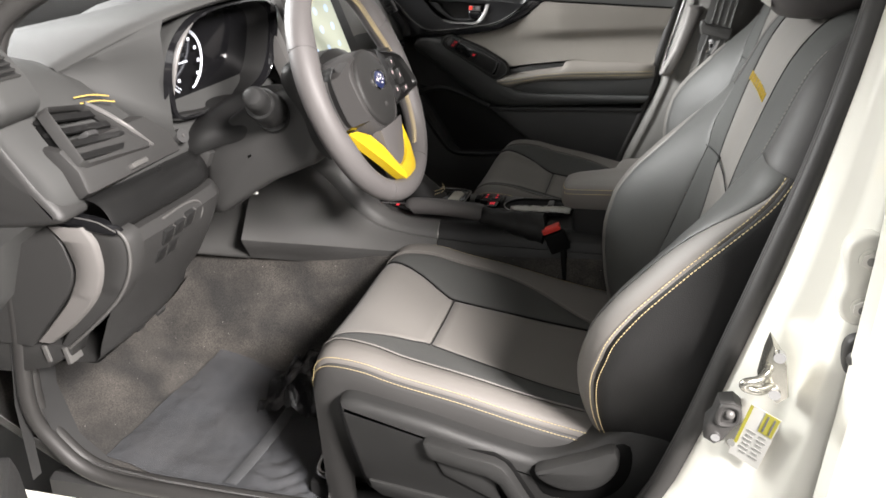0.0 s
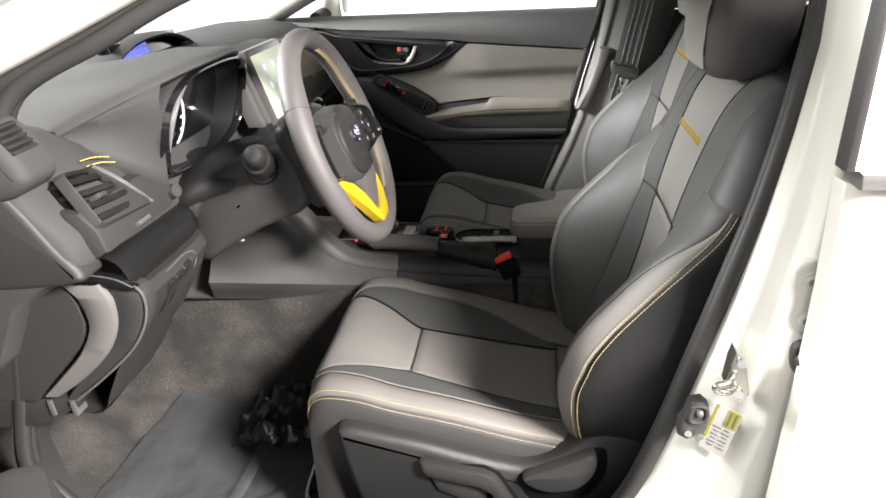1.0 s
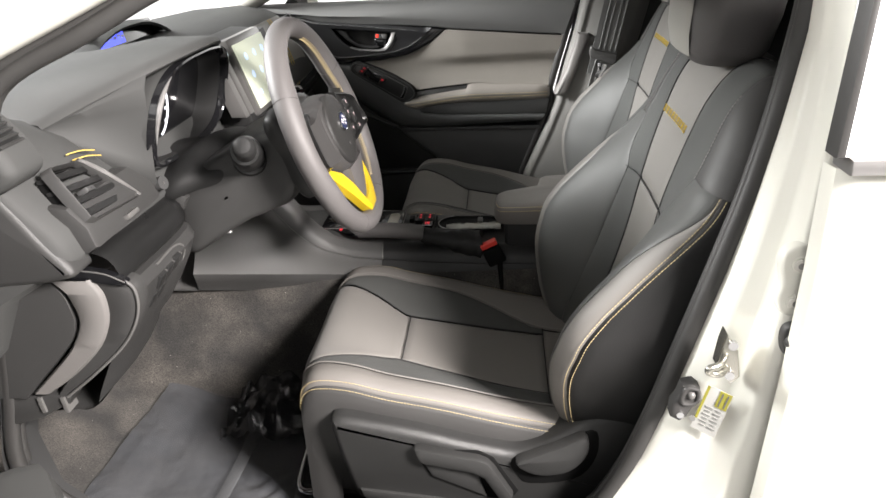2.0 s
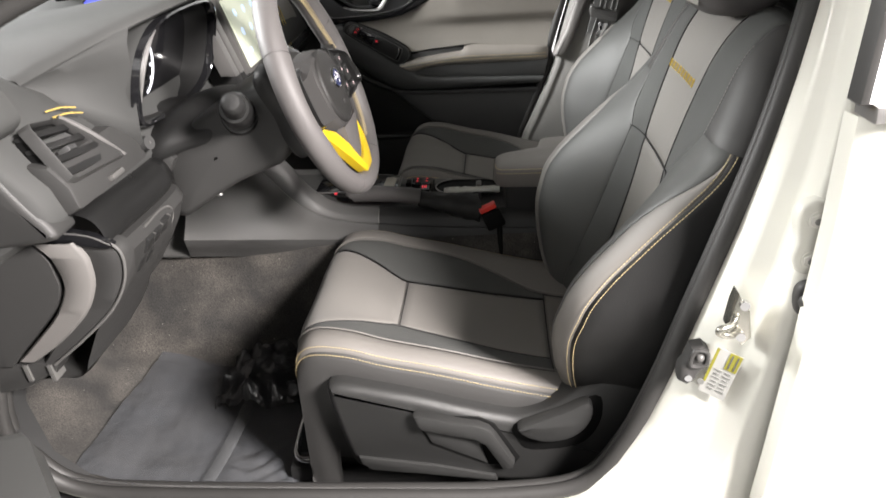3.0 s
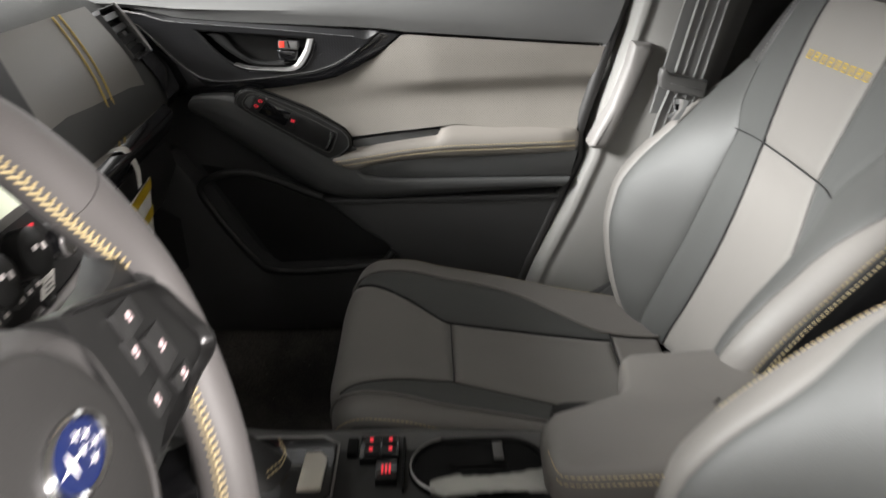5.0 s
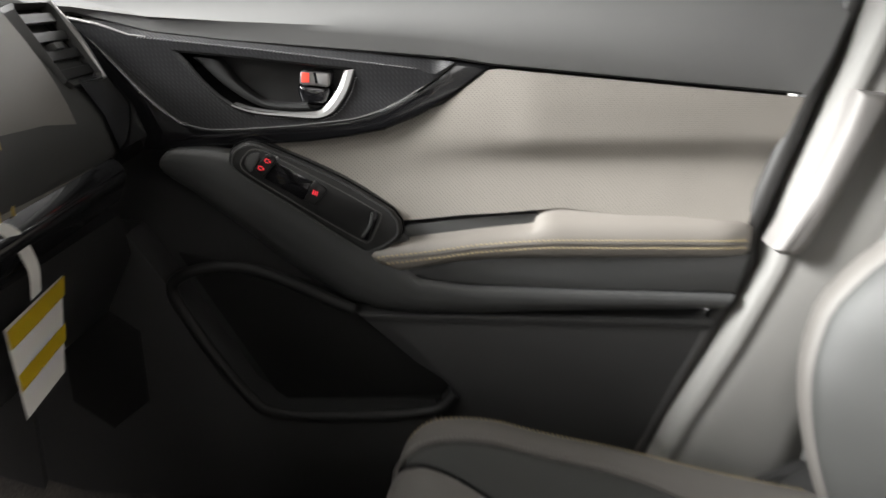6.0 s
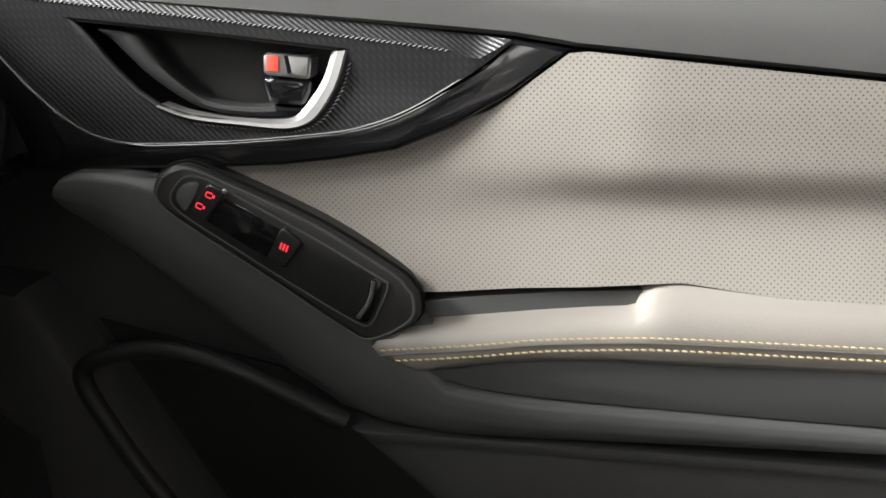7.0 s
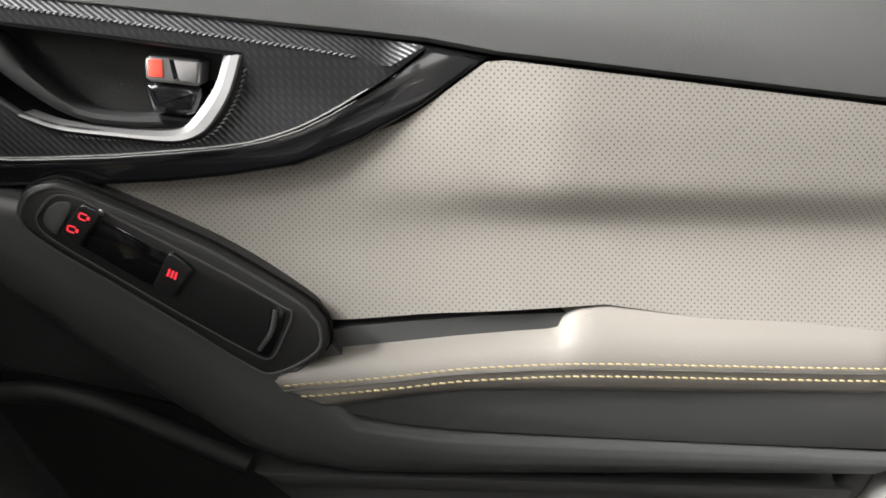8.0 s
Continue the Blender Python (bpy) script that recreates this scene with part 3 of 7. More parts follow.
    for z, w, x0, x1 in ((0.56, 0.2, 0.40, 0.45), (0.7, 0.22, 0.43, 0.52), (0.9, 0.235, 0.47, 0.57), (1.05, 0.225, 0.51, 0.60), (1.16, 0.2, 0.55, 0.62), (1.218, 0.15, 0.575, 0.615)):
        rows.append([Vector((ox + x, oy + y, z + dz)) for x, y in ((x0, -w), (x1 - 0.03, -w), (x1, -w * 0.85), (x1 + 0.005, 0), (x1, w * 0.85), (x1 - 0.03, w), (x0, w), (x0, 0))])
    part("back_shell", grid(rows, closed=True, caps=True), BLACK, t, "black rear cover")

    # headrest
    rows = []
    for z, w, d, x in ((1.213, 0.06, 0.024, 0.536), (1.217, 0.100, 0.046, 0.537), (1.238, 0.122, 0.06, 0.538), (1.29, 0.136, 0.067, 0.543), (1.35, 0.138, 0.066, 0.552), (1.39, 0.128, 0.058, 0.562), (1.412, 0.10, 0.04, 0.57), (1.418, 0.05, 0.02, 0.572)):
        ring = []
        for k in range(28):
            a = 2 * math.pi * k / 28
            ca, sa = math.cos(a), math.sin(a)
            ring.append(Vector((ox + x - d * math.copysign(abs(ca) ** 0.6, ca), oy + w * math.copysign(abs(sa) ** 0.55, sa), z)))
        rows.append(ring)
    head = part("headrest", grid(rows, closed=True, caps=True), LEATHER_WHEEL, t, "dark grey leather headrest", angle=60)
    face = [[Vector((ox + x - d - 0.0035 + 0.012 * (c / 0.5) ** 2 * 0.35, oy + c * 2 * w * 0.62, z)) for c in (-0.5, -0.46, -0.3, 0, 0.3, 0.46, 0.5)]
            for z, w, d, x in ((1.228, 0.11, 0.057, 0.538), (1.26, 0.125, 0.064, 0.54), (1.31, 0.132, 0.0675, 0.546), (1.36, 0.13, 0.065, 0.554), (1.395, 0.118, 0.055, 0.563))]
    part("headrest_face", grid(face), HEAD, head, "grey woven headrest front")
    part("post", tube([(ox + 0.565, oy - 0.06, 1.19), (ox + 0.56, oy - 0.06, 1.26)], 0.006), CHROME, head, "steel headrest post")
    part("post", tube([(ox + 0.565, oy + 0.06, 1.19), (ox + 0.56, oy + 0.06, 1.26)], 0.006), CHROME, head, "steel headrest post")

    ox = sx
    # plastic side shield with levers, on the outer side
    y = oy - m * 0.235
    out = -m

    def side(points, depth0, depth1, bevel=0.006):
        p = [(ox + a, b) for a, b in points]
        return prism(p, y + out * depth1, y + out * depth0, bevel)

    rim = [(p.x, p.z) for p in curve([(x, 0, z) for x, z in ((-0.092, 0.690), (-0.082, 0.699), (-0.06, 0.6995), (-0.012, 0.690), (0.051, 0.676), (0.114, 0.658), (0.177, 0.642), (0.215, 0.637), (0.253, 0.648), (0.29, 0.672), (0.32, 0.695), (0.35, 0.710), (0.40, 0.716),
           (0.43, 0.69), (0.42, 0.60), (0.36, 0.53), (0.241, 0.502), (0.121, 0.511), (0.041, 0.524), (-0.035, 0.530), (-0.062, 0.545), (-0.080, 0.613), (-0.088, 0.654))], 3, closed=True)]
    sh = part("side_shield", side(rim, -0.03, 0.033, 0.016), SHIELD, t, "dark grained plastic side shield", angle=60)
    part("lower_lip", side([(-0.050, 0.562), (-0.024, 0.559), (0.076, 0.545), (0.175, 0.524), (0.178, 0.512), (0.05, 0.526), (-0.03, 0.534), (-0.046, 0.546)], 0.026, 0.0385, 0.004), SHIELD, sh)
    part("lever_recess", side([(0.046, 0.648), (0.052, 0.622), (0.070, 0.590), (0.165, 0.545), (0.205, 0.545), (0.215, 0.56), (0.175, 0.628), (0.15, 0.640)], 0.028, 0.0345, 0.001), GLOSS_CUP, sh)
    part("lever_flap", side([(0.060, 0.620), (0.073, 0.592), (0.162, 0.550), (0.150, 0.596)], 0.03, 0.039, 0.003), SHIELD, sh)
    part("height_lever", side([(0.047, 0.654), (0.055, 0.657), (0.113, 0.6425), (0.151, 0.636), (0.166, 0.628), (0.176, 0.615), (0.206, 0.560), (0.203, 0.549), (0.187, 0.547), (0.159, 0.597), (0.143, 0.607), (0.060, 0.626), (0.053, 0.632)], 0.03, 0.052, 0.006), SHIELD, sh, "height lever")
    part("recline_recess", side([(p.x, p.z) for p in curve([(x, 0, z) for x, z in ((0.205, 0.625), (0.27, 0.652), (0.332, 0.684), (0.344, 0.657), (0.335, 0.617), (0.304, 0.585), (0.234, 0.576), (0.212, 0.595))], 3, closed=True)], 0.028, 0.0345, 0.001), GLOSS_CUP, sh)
    part("recline_lever", side([(p.x, p.z) for p in curve([(x, 0, z) for x, z in ((0.211, 0.630), (0.239, 0.643), (0.283, 0.663), (0.320, 0.681), (0.327, 0.655), (0.315, 0.628), (0.29, 0.609), (0.252, 0.603), (0.222, 0.614))], 3, closed=True)], 0.03, 0.052, 0.008), SHIELD, sh, "recline lever")
    # frame and rails
    base = part("base_frame", box((ox + 0.09, oy, 0.535), (0.46, 0.40, 0.11), 0.02), BLACK, t, "black steel seat frame")
    for sg in (-1, 1):
        part("rail", box((ox + 0.08, oy + sg * 0.17, 0.445), (0.56, 0.045, 0.04), 0.006), BLACK, base, "black steel slide rail")
        part("bracket", box((ox + 0.08, oy + sg * 0.17, 0.475), (0.40, 0.02, 0.05), 0.004), BLACK, base)
    part("slide_bar", tube(curve([(ox - 0.10, oy - 0.19, 0.50), (ox - 0.18, oy - 0.18, 0.475), (ox - 0.20, oy - 0.1, 0.47), (ox - 0.20, oy + 0.1, 0.47), (ox - 0.18, oy + 0.18, 0.475), (ox - 0.10, oy + 0.19, 0.50)]), 0.006), CHROME, base, "bent steel slide bar")
    return t


car_seat("driver_seat", 0.0, -0.365, 1, "grey and black seat with yellow stitching behind the wheel")
car_seat("passenger_seat", 0.093, 0.345, -1, "grey and black front seat beside the far door", 0.018, 0.02)

# ---- steering wheel ----


def prism_on(W, sg, outline, d0, d1):
    """A small slab on the wheel's plane, from depth d0 to d1."""
    n = len(outline)
    bm = grid([[W(sg * a, b, d0) for a, b in outline], [W(sg * a, b, d1 - 0.002) for a, b in outline],
               [W(sg * (0.157 + (a - 0.157) * 0.85), 0.004 + (b - 0.004) * 0.9, d1) for a, b in outline]], closed=True)
    bm.faces.new([v for v in bm.verts][-n:])
    return bm



def steering_wheel():
    hub = Vector((-0.099, -0.37, 1.119))
    t = thing("steering_wheel", tuple(hub), "grey leather three-spoke steering wheel with yellow lower trim", "steering wheel")
    tilt = radians(19.5)
    n = Vector((math.cos(tilt), 0, math.sin(tilt)))   # towards the driver
    up = Vector((-math.sin(tilt), 0, math.cos(tilt)))
    side = Vector((0, 1, 0))

    def W(a, b, d=0.0):
        """a: across, towards the passenger; b: up in the wheel's plane; d: towards the driver."""
        return hub + side * a + up * b + n * d

    R = 0.175

    def swell(a):
        """Thumb grips: the rim grows inward above and a little below the side spokes."""
        d = abs(math.degrees(a) % 360 - 180)   # 180 at the bottom, 0 at the top
        return math.exp(-((d - 62) / 17) ** 2) + 0.45 * math.exp(-((d - 112) / 12) ** 2)

    def rim_at(a):
        w = swell(a)
        rr = R - 0.0055 * w
        c = W(rr * math.sin(a), -rr * math.cos(a))
        return c, (W(math.sin(a), -math.cos(a)) - hub).normalized(), w

    def rim(a0, a1, r, count=40):
        rows = []
        for k in range(count + 1):
            c, o, w = rim_at(a0 + (a1 - a0) * k / count)
            rows.append([c + o * ((r + 0.0055 * w) * math.cos(q)) + n * ((r * 1.12 + 0.001 * w) * math.sin(q)) for q in [2 * math.pi * j / 18 for j in range(18)]])
        return rows

    # leather sections between the cover seams
    cuts = [radians(a) for a in (-28, 28, 118, 242, 332)]
    for a, b in zip(cuts, cuts[1:]):
        part("rim", grid(rim(a + 0.004, b - 0.004, 0.0168), closed=True, caps=True), LEATHER_WHEEL, t, "grey leather rim", angle=60)
    part("rim_core", grid(rim(0, 2 * math.pi, 0.0158, count=72), closed=True), LEATHER_WHEEL, t)
    # baseball stitching on the inner side of the rim
    bm = bmesh.new()
    for a0, a1 in ((36, 82), (100, 160), (200, 260), (278, 324)):
        for k in range(int((a1 - a0) / 1.7)):
            c, o, w = rim_at(radians(a0 + 1.7 * k))
            y = n.cross(o)
            q = c - o * (0.0169 + 0.0054 * w) + n * 0.004
            tube([q - n * 0.0042 + y * 0.0019, q - o * 0.0009, q + n * 0.0003 - y * 0.0013], 0.0008, 5, bm)
            tube([q + n * 0.0042 + y * 0.0019, q - o * 0.0009, q - n * 0.0003 - y * 0.0013], 0.0008, 5, bm)
    part("stitching", bm, THREAD_PALE, t, "pale yellow cross stitching", kind="stuff")
    # airbag hub: a rounded cushion
    def pad(profile, depth, name, mat, label, bulge=0.0):
        ring = curve([(a, b, 0) for a, b in profile], 6, closed=True)
        rows = [[W(p.x * k, p.y * k - 0.004 * (1 - k), d) for p in ring] for k, d in depth]
        bm = grid(rows, closed=True)
        bm.faces.new([v for v in bm.verts][-len(ring):])
        return part(name, bm, mat, t, label, angle=50)

    outer = [(0, 0.056), (0.05, 0.052), (0.076, 0.034), (0.082, 0.0), (0.074, -0.05), (0.045, -0.084), (0, -0.093), (-0.045, -0.084), (-0.078, -0.05), (-0.088, 0), (-0.083, 0.036), (-0.055, 0.053)]
    pad(outer, [(0.92, -0.05), (1.0, -0.035), (0.99, -0.016), (0.95, -0.003), (0.89, 0.008), (0.83, 0.0145), (0.79, 0.016), (0.76, 0.0145), (0.72, 0.0135)], "hub", HUB, "dark grey airbag hub")
    round_face = [(0.058 * math.cos(2 * math.pi * k / 40) + 0.0, 0.061 * math.sin(2 * math.pi * k / 40) - 0.010) for k in range(40)]
    bm = grid([[W(a * k, b * k, d) for a, b in round_face] for k, d in ((1.03, 0.011), (1.02, 0.0165), (0.97, 0.0190), (0.9, 0.0198), (0.6, 0.0215), (0.05, 0.022))], closed=True)
    bm.faces.new([v for v in bm.verts][-40:])
    cap = part("airbag_cover", bm, FACE, t, "round dark airbag cover", angle=50)
    # oval badge with a large and five small stars as plain crosses
    oval = [(0.0205 * math.cos(2 * math.pi * k / 32), 0.0135 * math.sin(2 * math.pi * k / 32)) for k in range(32)]
    ba, bb = 0.0075, -0.001
    bm = grid([[W(ba + a * k, bb + b * k, d) for a, b in oval] for k, d in ((1.24, 0.018), (1.24, 0.0245), (1.12, 0.0265), (1.0, 0.025), (1.0, 0.023))], closed=True)
    bd = part("badge", bm, CHROME, t, "chrome oval badge ring")
    bm = grid([[W(ba + a * k, bb + b * k, d) for a, b in oval] for k, d in ((1.0, 0.024), (0.6, 0.0246), (0.05, 0.0248))], closed=True)
    part("badge_field", bm, BLUE, bd, "blue enamel field")
    bm = bmesh.new()
    for a, b, s in ((-0.0075, 0.001, 0.0105), (0.004, 0.0075, 0.0045), (0.010, 0.004, 0.0045), (0.012, -0.002, 0.0045), (0.006, -0.0065, 0.0045), (0.003, 0.0005, 0.0045)):
        for tall, wide in ((1.0, 0.14), (0.14, 0.62)):
            rim4 = [W(ba + a + s * u, bb + b + s * v, 0.0252) for u, v in ((tall, 0), (0, wide), (-tall, 0), (0, -wide))]
            top = bm.verts.new(W(ba + a, bb + b, 0.0262))
            vs = [bm.verts.new(p) for p in rim4]
            for i in range(4):
                bm.faces.new((vs[i], vs[(i + 1) % 4], top))
    part("badge_marks", bm, MARK, bd, "silver crossed marks")
    # small embossed mark below the badge
    part("emboss", box(W(0.004, -0.04, 0.0215), (0.0012, 0.012, 0.007), 0.0005, (0, -19.5, 0)), HUB, cap)
    # spokes
    def spoke(sg):
        rows = [[W(sg * a, b, d) for b, d in ((b0, d0 - 0.012), (b0 - 0.003, d0), (b1 + 0.003, d0), (b1, d0 - 0.012), (b1, d0 - 0.022), (b0, d0 - 0.022))]
                for a, b0, b1, d0 in ((0.06, 0.046, -0.052, 0.016), (0.08, 0.038, -0.05, 0.013), (0.10, 0.033, -0.048, 0.011), (0.13, 0.033, -0.045, 0.007), (0.168, 0.045, -0.05, 0.003))]
        sp = part("spoke", grid(rows, closed=True, caps=True), BLACK_SOFT_D if sg > 0 else HUB, t, "dark side spoke", angle=50)
        if sg < 0:
            knots = ((0.080, 0.040), (0.105, 0.042), (0.128, 0.034), (0.138, 0.012), (0.138, -0.02), (0.13, -0.04), (0.108, -0.047), (0.084, -0.044))
            keys = ((0.095, 0.022, 0.02, 0.018), (0.118, 0.02, 0.02, 0.018), (0.095, -0.002, 0.02, 0.02), (0.119, -0.003, 0.02, 0.019), (0.095, -0.026, 0.02, 0.018), (0.117, -0.026, 0.018, 0.016))
        else:
            knots = ((0.060, 0.040), (0.09, 0.036), (0.125, 0.025), (0.143, 0.014), (0.154, -0.012), (0.162, -0.036), (0.154, -0.045), (0.13, -0.047), (0.09, -0.053), (0.065, -0.05), (0.056, -0.01))
            keys = ((0.082, 0.019, 0.024, 0.018), (0.110, 0.012, 0.025, 0.018), (0.082, -0.003, 0.016, 0.022), (0.100, -0.005, 0.013, 0.022), (0.120, -0.015, 0.022, 0.026), (0.094, -0.034, 0.026, 0.016), (0.123, -0.038, 0.022, 0.010))
        ring = [(p.x, p.y) for p in curve([(a, b, 0) for a, b in knots], 4, closed=True)]
        cx, cy = sum(p[0] for p in ring) / len(ring), sum(p[1] for p in ring) / len(ring)
        lean = lambda a: 0.16 * (a - 0.11) - 0.004 if sg > 0 else 0.2 * (a - 0.115) - 0.014  # noqa: E731
        rows = [[W(sg * (cx + (a - cx) * k), cy + (b - cy) * k, d + lean(cx + (a - cx) * k)) for a, b in ring] for k, d in ((1.0, 0.0), (1.0, 0.018), (0.97, 0.0225), (0.92, 0.023), (0.89, 0.018), (0.86, 0.0165), (0.4, 0.0165), (0.02, 0.0165))]
        sw = part("switch_panel", grid(rows, closed=True), GLOSS_SOFT, sp, "black switch panel with a raised frame", angle=30)
        for k, (a, b, w, h) in enumerate(keys):
            part("button", box(W(sg * a, b, 0.0165 + lean(a)), (0.005, w, h), 0.002, (0, -19.5, 0)), GLOSS_KEY, sw, "black push button")
            bm = box(W(sg * a, b - 0.001, 0.0192 + lean(a)), (0.0006, 0.007 - 0.003 * (k % 2), 0.0016), 0, (0, -19.5, 0))
            ball(W(sg * a, b + 0.002, 0.0192 + lean(a)), (0.0006, 0.0028, 0.002), bm, (0, -19.5, 0), 10, 6)
            part("symbol", bm, MARK_PINK, sw, "pale pink symbol")
        part("rocker", prism_on(W, sg, ((0.150, 0.022), (0.160, 0.014), (0.163, -0.006), (0.157, -0.014), (0.152, 0.0)), 0.006, 0.012), BLACK, sw, "satin grey rocker edge")

    spoke(-1)
    spoke(1)
    # lower spoke: dark panel with a yellow bracket round it
    rows = [[W(a, b, d) for a, d in ((-w, d0 - 0.02), (-w, d0), (0, d0 + 0.003), (w, d0), (w, d0 - 0.02))] for w, b, d0 in ((0.05, -0.07, 0.018), (0.042, -0.10, 0.012), (0.028, -0.135, 0.006), (0.02, -0.165, 0.002))]
    low = part("lower_spoke", grid(rows, closed=True, caps=True), LEATHER_WHEEL, t, "grey lower spoke")
    # left arm, a broad blade down to the point of the bracket; right arm, narrower and bent
    left = ((-0.078, -0.056, -0.104, -0.052, -0.006), (-0.062, -0.070, -0.090, -0.080, 0.004), (-0.045, -0.096, -0.060, -0.116, 0.010), (-0.027, -0.132, -0.034, -0.148, 0.0135), (-0.019, -0.138, -0.017, -0.162, 0.014))
    right = ((0.046, -0.076, 0.053, -0.074, 0.010), (0.041, -0.095, 0.055, -0.098, 0.012), (0.033, -0.115, 0.054, -0.124, 0.0135), (0.024, -0.128, 0.048, -0.150, 0.013), (0.004, -0.135, 0.032, -0.163, 0.0135), (-0.019, -0.138, -0.017, -0.162, 0.014))
    for arm in (left, right):
        rows = [[W(a0, b0, d), W((a0 + a1) / 2, (b0 + b1) / 2, d + 0.003), W(a1, b1, d - 0.002), W(a1, b1, d - 0.016), W(a0, b0, d - 0.016)] for a0, b0, a1, b1, d in arm]
        part("yellow_trim", grid(rows, closed=True, caps=True), YELLOW, low, "yellow plastic spoke trim")
    # cover behind the hub and column
    part("rear_cover", grid([[W(r * math.cos(q), r * math.sin(q) * 0.75 - 0.01, d) for q in [2 * math.pi * k / 24 for k in range(24)]] for r, d in ((0.085, -0.02), (0.108, -0.032), (0.112, -0.05), (0.10, -0.062), (0.08, -0.066))], closed=True, caps=True), BLACK_SOFT_D, t, "black rear cover")
    # shift paddles behind the side spokes
    for sg in (-1, 1):
        out = [(p.x, p.y) for p in curve([(a, b, 0) for a, b in (((0.05, 0.05), (0.10, 0.075), (0.145, 0.07), (0.152, 0.045), (0.135, 0.0), (0.14, -0.04), (0.125, -0.075), (0.09, -0.07), (0.05, -0.05)) if sg < 0 else ((0.05, 0.02), (0.10, 0.025), (0.14, 0.02), (0.148, 0.0), (0.14, -0.04), (0.125, -0.075), (0.09, -0.07), (0.05, -0.05)))], 4, closed=True)]
        rows = [[W(sg * (0.1 + (a - 0.1) * k), b * k, d) for a, b in out] for k, d in ((0.05, -0.052), (0.9, -0.052), (1.0, -0.044), (1.0, -0.03), (0.92, -0.024), (0.05, -0.024))]
        part("shift_paddle", grid(rows, closed=True), BLACK, t, "black shift paddle", angle=50)


steering_wheel()

# ---- dashboard ----


def dashboard():
    t = thing("dashboard", (-0.6, 0, 0.7), "grey plastic dashboard with yellow stitching and round vents", "dashboard")
    # main body: one profile drawn across the car
    def profile(y):
        e = min(1.0, max(0.0, (abs(y) - 0.5) / 0.24))
        mid = max(0.0, 1 - abs(y) / 0.26)
        dx = -0.03 * e * e
        sink = 0.026 * min(1.0, max(0.0, (y + 0.625) / 0.06)) * min(1.0, max(0.0, (-0.12 - y) / 0.1))
        return [Vector((x + dx * k - 0.01 * mid, y, z - sink * (1.0 if 1.1 < z and -0.6 < x else 0.0))) for x, z, k in (
            (-0.98, 1.13, 1), (-0.85, 1.19, 1), (-0.70, 1.215, 1), (-0.56, 1.222, 1), (-0.48, 1.208, 1), (-0.435, 1.185, 1), (-0.405, 1.155, 1), (-0.38, 1.12, 1),
            (-0.36, 1.085, 0.6), (-0.35, 1.05, 0.5), (-0.36, 1.03, 0.5), (-0.40, 1.015, 0.5), (-0.46, 0.98, 0.5), (-0.50, 0.90, 0.5), (-0.56, 0.85, 0.4), (-0.75, 0.82, 0), (-0.95, 0.85, 0))]

    ys = [-0.765, -0.755, -0.735, -0.70, -0.655, -0.63, -0.61, -0.59, -0.57, -0.54, -0.5, -0.4, -0.3, -0.2, -0.1, 0, 0.1, 0.2, 0.3, 0.4, 0.5, 0.58, 0.64, 0.685]
    rows = [profile(y) for y in ys]
    for i, k in ((0, 0.93), (1, 0.975)):
        c = Vector((-0.6, ys[i], 1.05))
        rows[i] = [c + (p - c) * k for p in rows[i]]
    part("body", grid(rows, closed=True, caps=True), DASH, t, "grey soft dashboard pad", angle=50)

    # instrument hood: a slab over the mouth, and rings drawn back from it
    ring0 = [(-0.36, 1.252), (-0.44, 1.250), (-0.50, 1.237), (-0.538, 1.203), (-0.545, 1.15), (-0.525, 1.10), (-0.44, 1.085), (-0.36, 1.083), (-0.28, 1.087), (-0.22, 1.11), (-0.205, 1.16), (-0.212, 1.215), (-0.25, 1.242), (-0.30, 1.250)]
    ring = curve([(0, a, b) for a, b in ring0], 5, closed=True)
    mid = Vector((0, -0.37, 1.17))

    def band(x, k, dz=0.0, lean=0.26):
        out = []
        for p in ring:
            q = mid + (p - mid) * k
            out.append(Vector((x + lean * (q.z - 1.17), q.y, q.z + dz)))
        return out

    hood = part("instrument_hood", grid([band(-0.336, 0.95), band(-0.328, 0.985), band(-0.334, 1.0), band(-0.352, 0.985), band(-0.40, 0.9, -0.002), band(-0.50, 0.8, -0.01)], closed=True), DASH, t, "grey hood over the instruments", angle=50)
    part("mouth_rim", grid([band(-0.349, 0.925), band(-0.327, 0.93), band(-0.3225, 0.95), band(-0.324, 0.985), band(-0.335, 1.003)], closed=True), GLOSS, hood, "gloss black rim")
    part("hood_lining", grid([band(-0.335, 0.93), band(-0.355, 0.915), band(-0.372, 0.9), band(-0.382, 0.88)], closed=True), BLACK, hood, "black hood lining")
    part("instrument_face", grid([band(-0.378, 0.9), band(-0.378, 0.5), band(-0.378, 0.02)], closed=True), GLOSS, hood, "dark instrument panel")
    # highlight along the left of the rim, laid on as a satin strip
    part("rim_highlight", tube([band(-0.3215, 0.968)[k] for k in range(10, 22)], lambda q: 0.0042 * math.sin(math.pi * min(1, max(0.03, q))) + 0.0004, 8), SATIN, hood, "satin strip for the highlight on the rim")
    lipx = hermite([(-0.61, -0.462), (-0.585, -0.415), (-0.56, -0.365), (-0.52, -0.325), (-0.46, -0.302), (-0.40, -0.292), (-0.34, -0.292), (-0.27, -0.305), (-0.21, -0.335), (-0.16, -0.39)])
    lipz = hermite([(-0.61, 1.193), (-0.585, 1.215), (-0.56, 1.237), (-0.52, 1.254), (-0.46, 1.264), (-0.40, 1.268), (-0.34, 1.268), (-0.27, 1.26), (-0.21, 1.242), (-0.16, 1.215)])
    rows = []
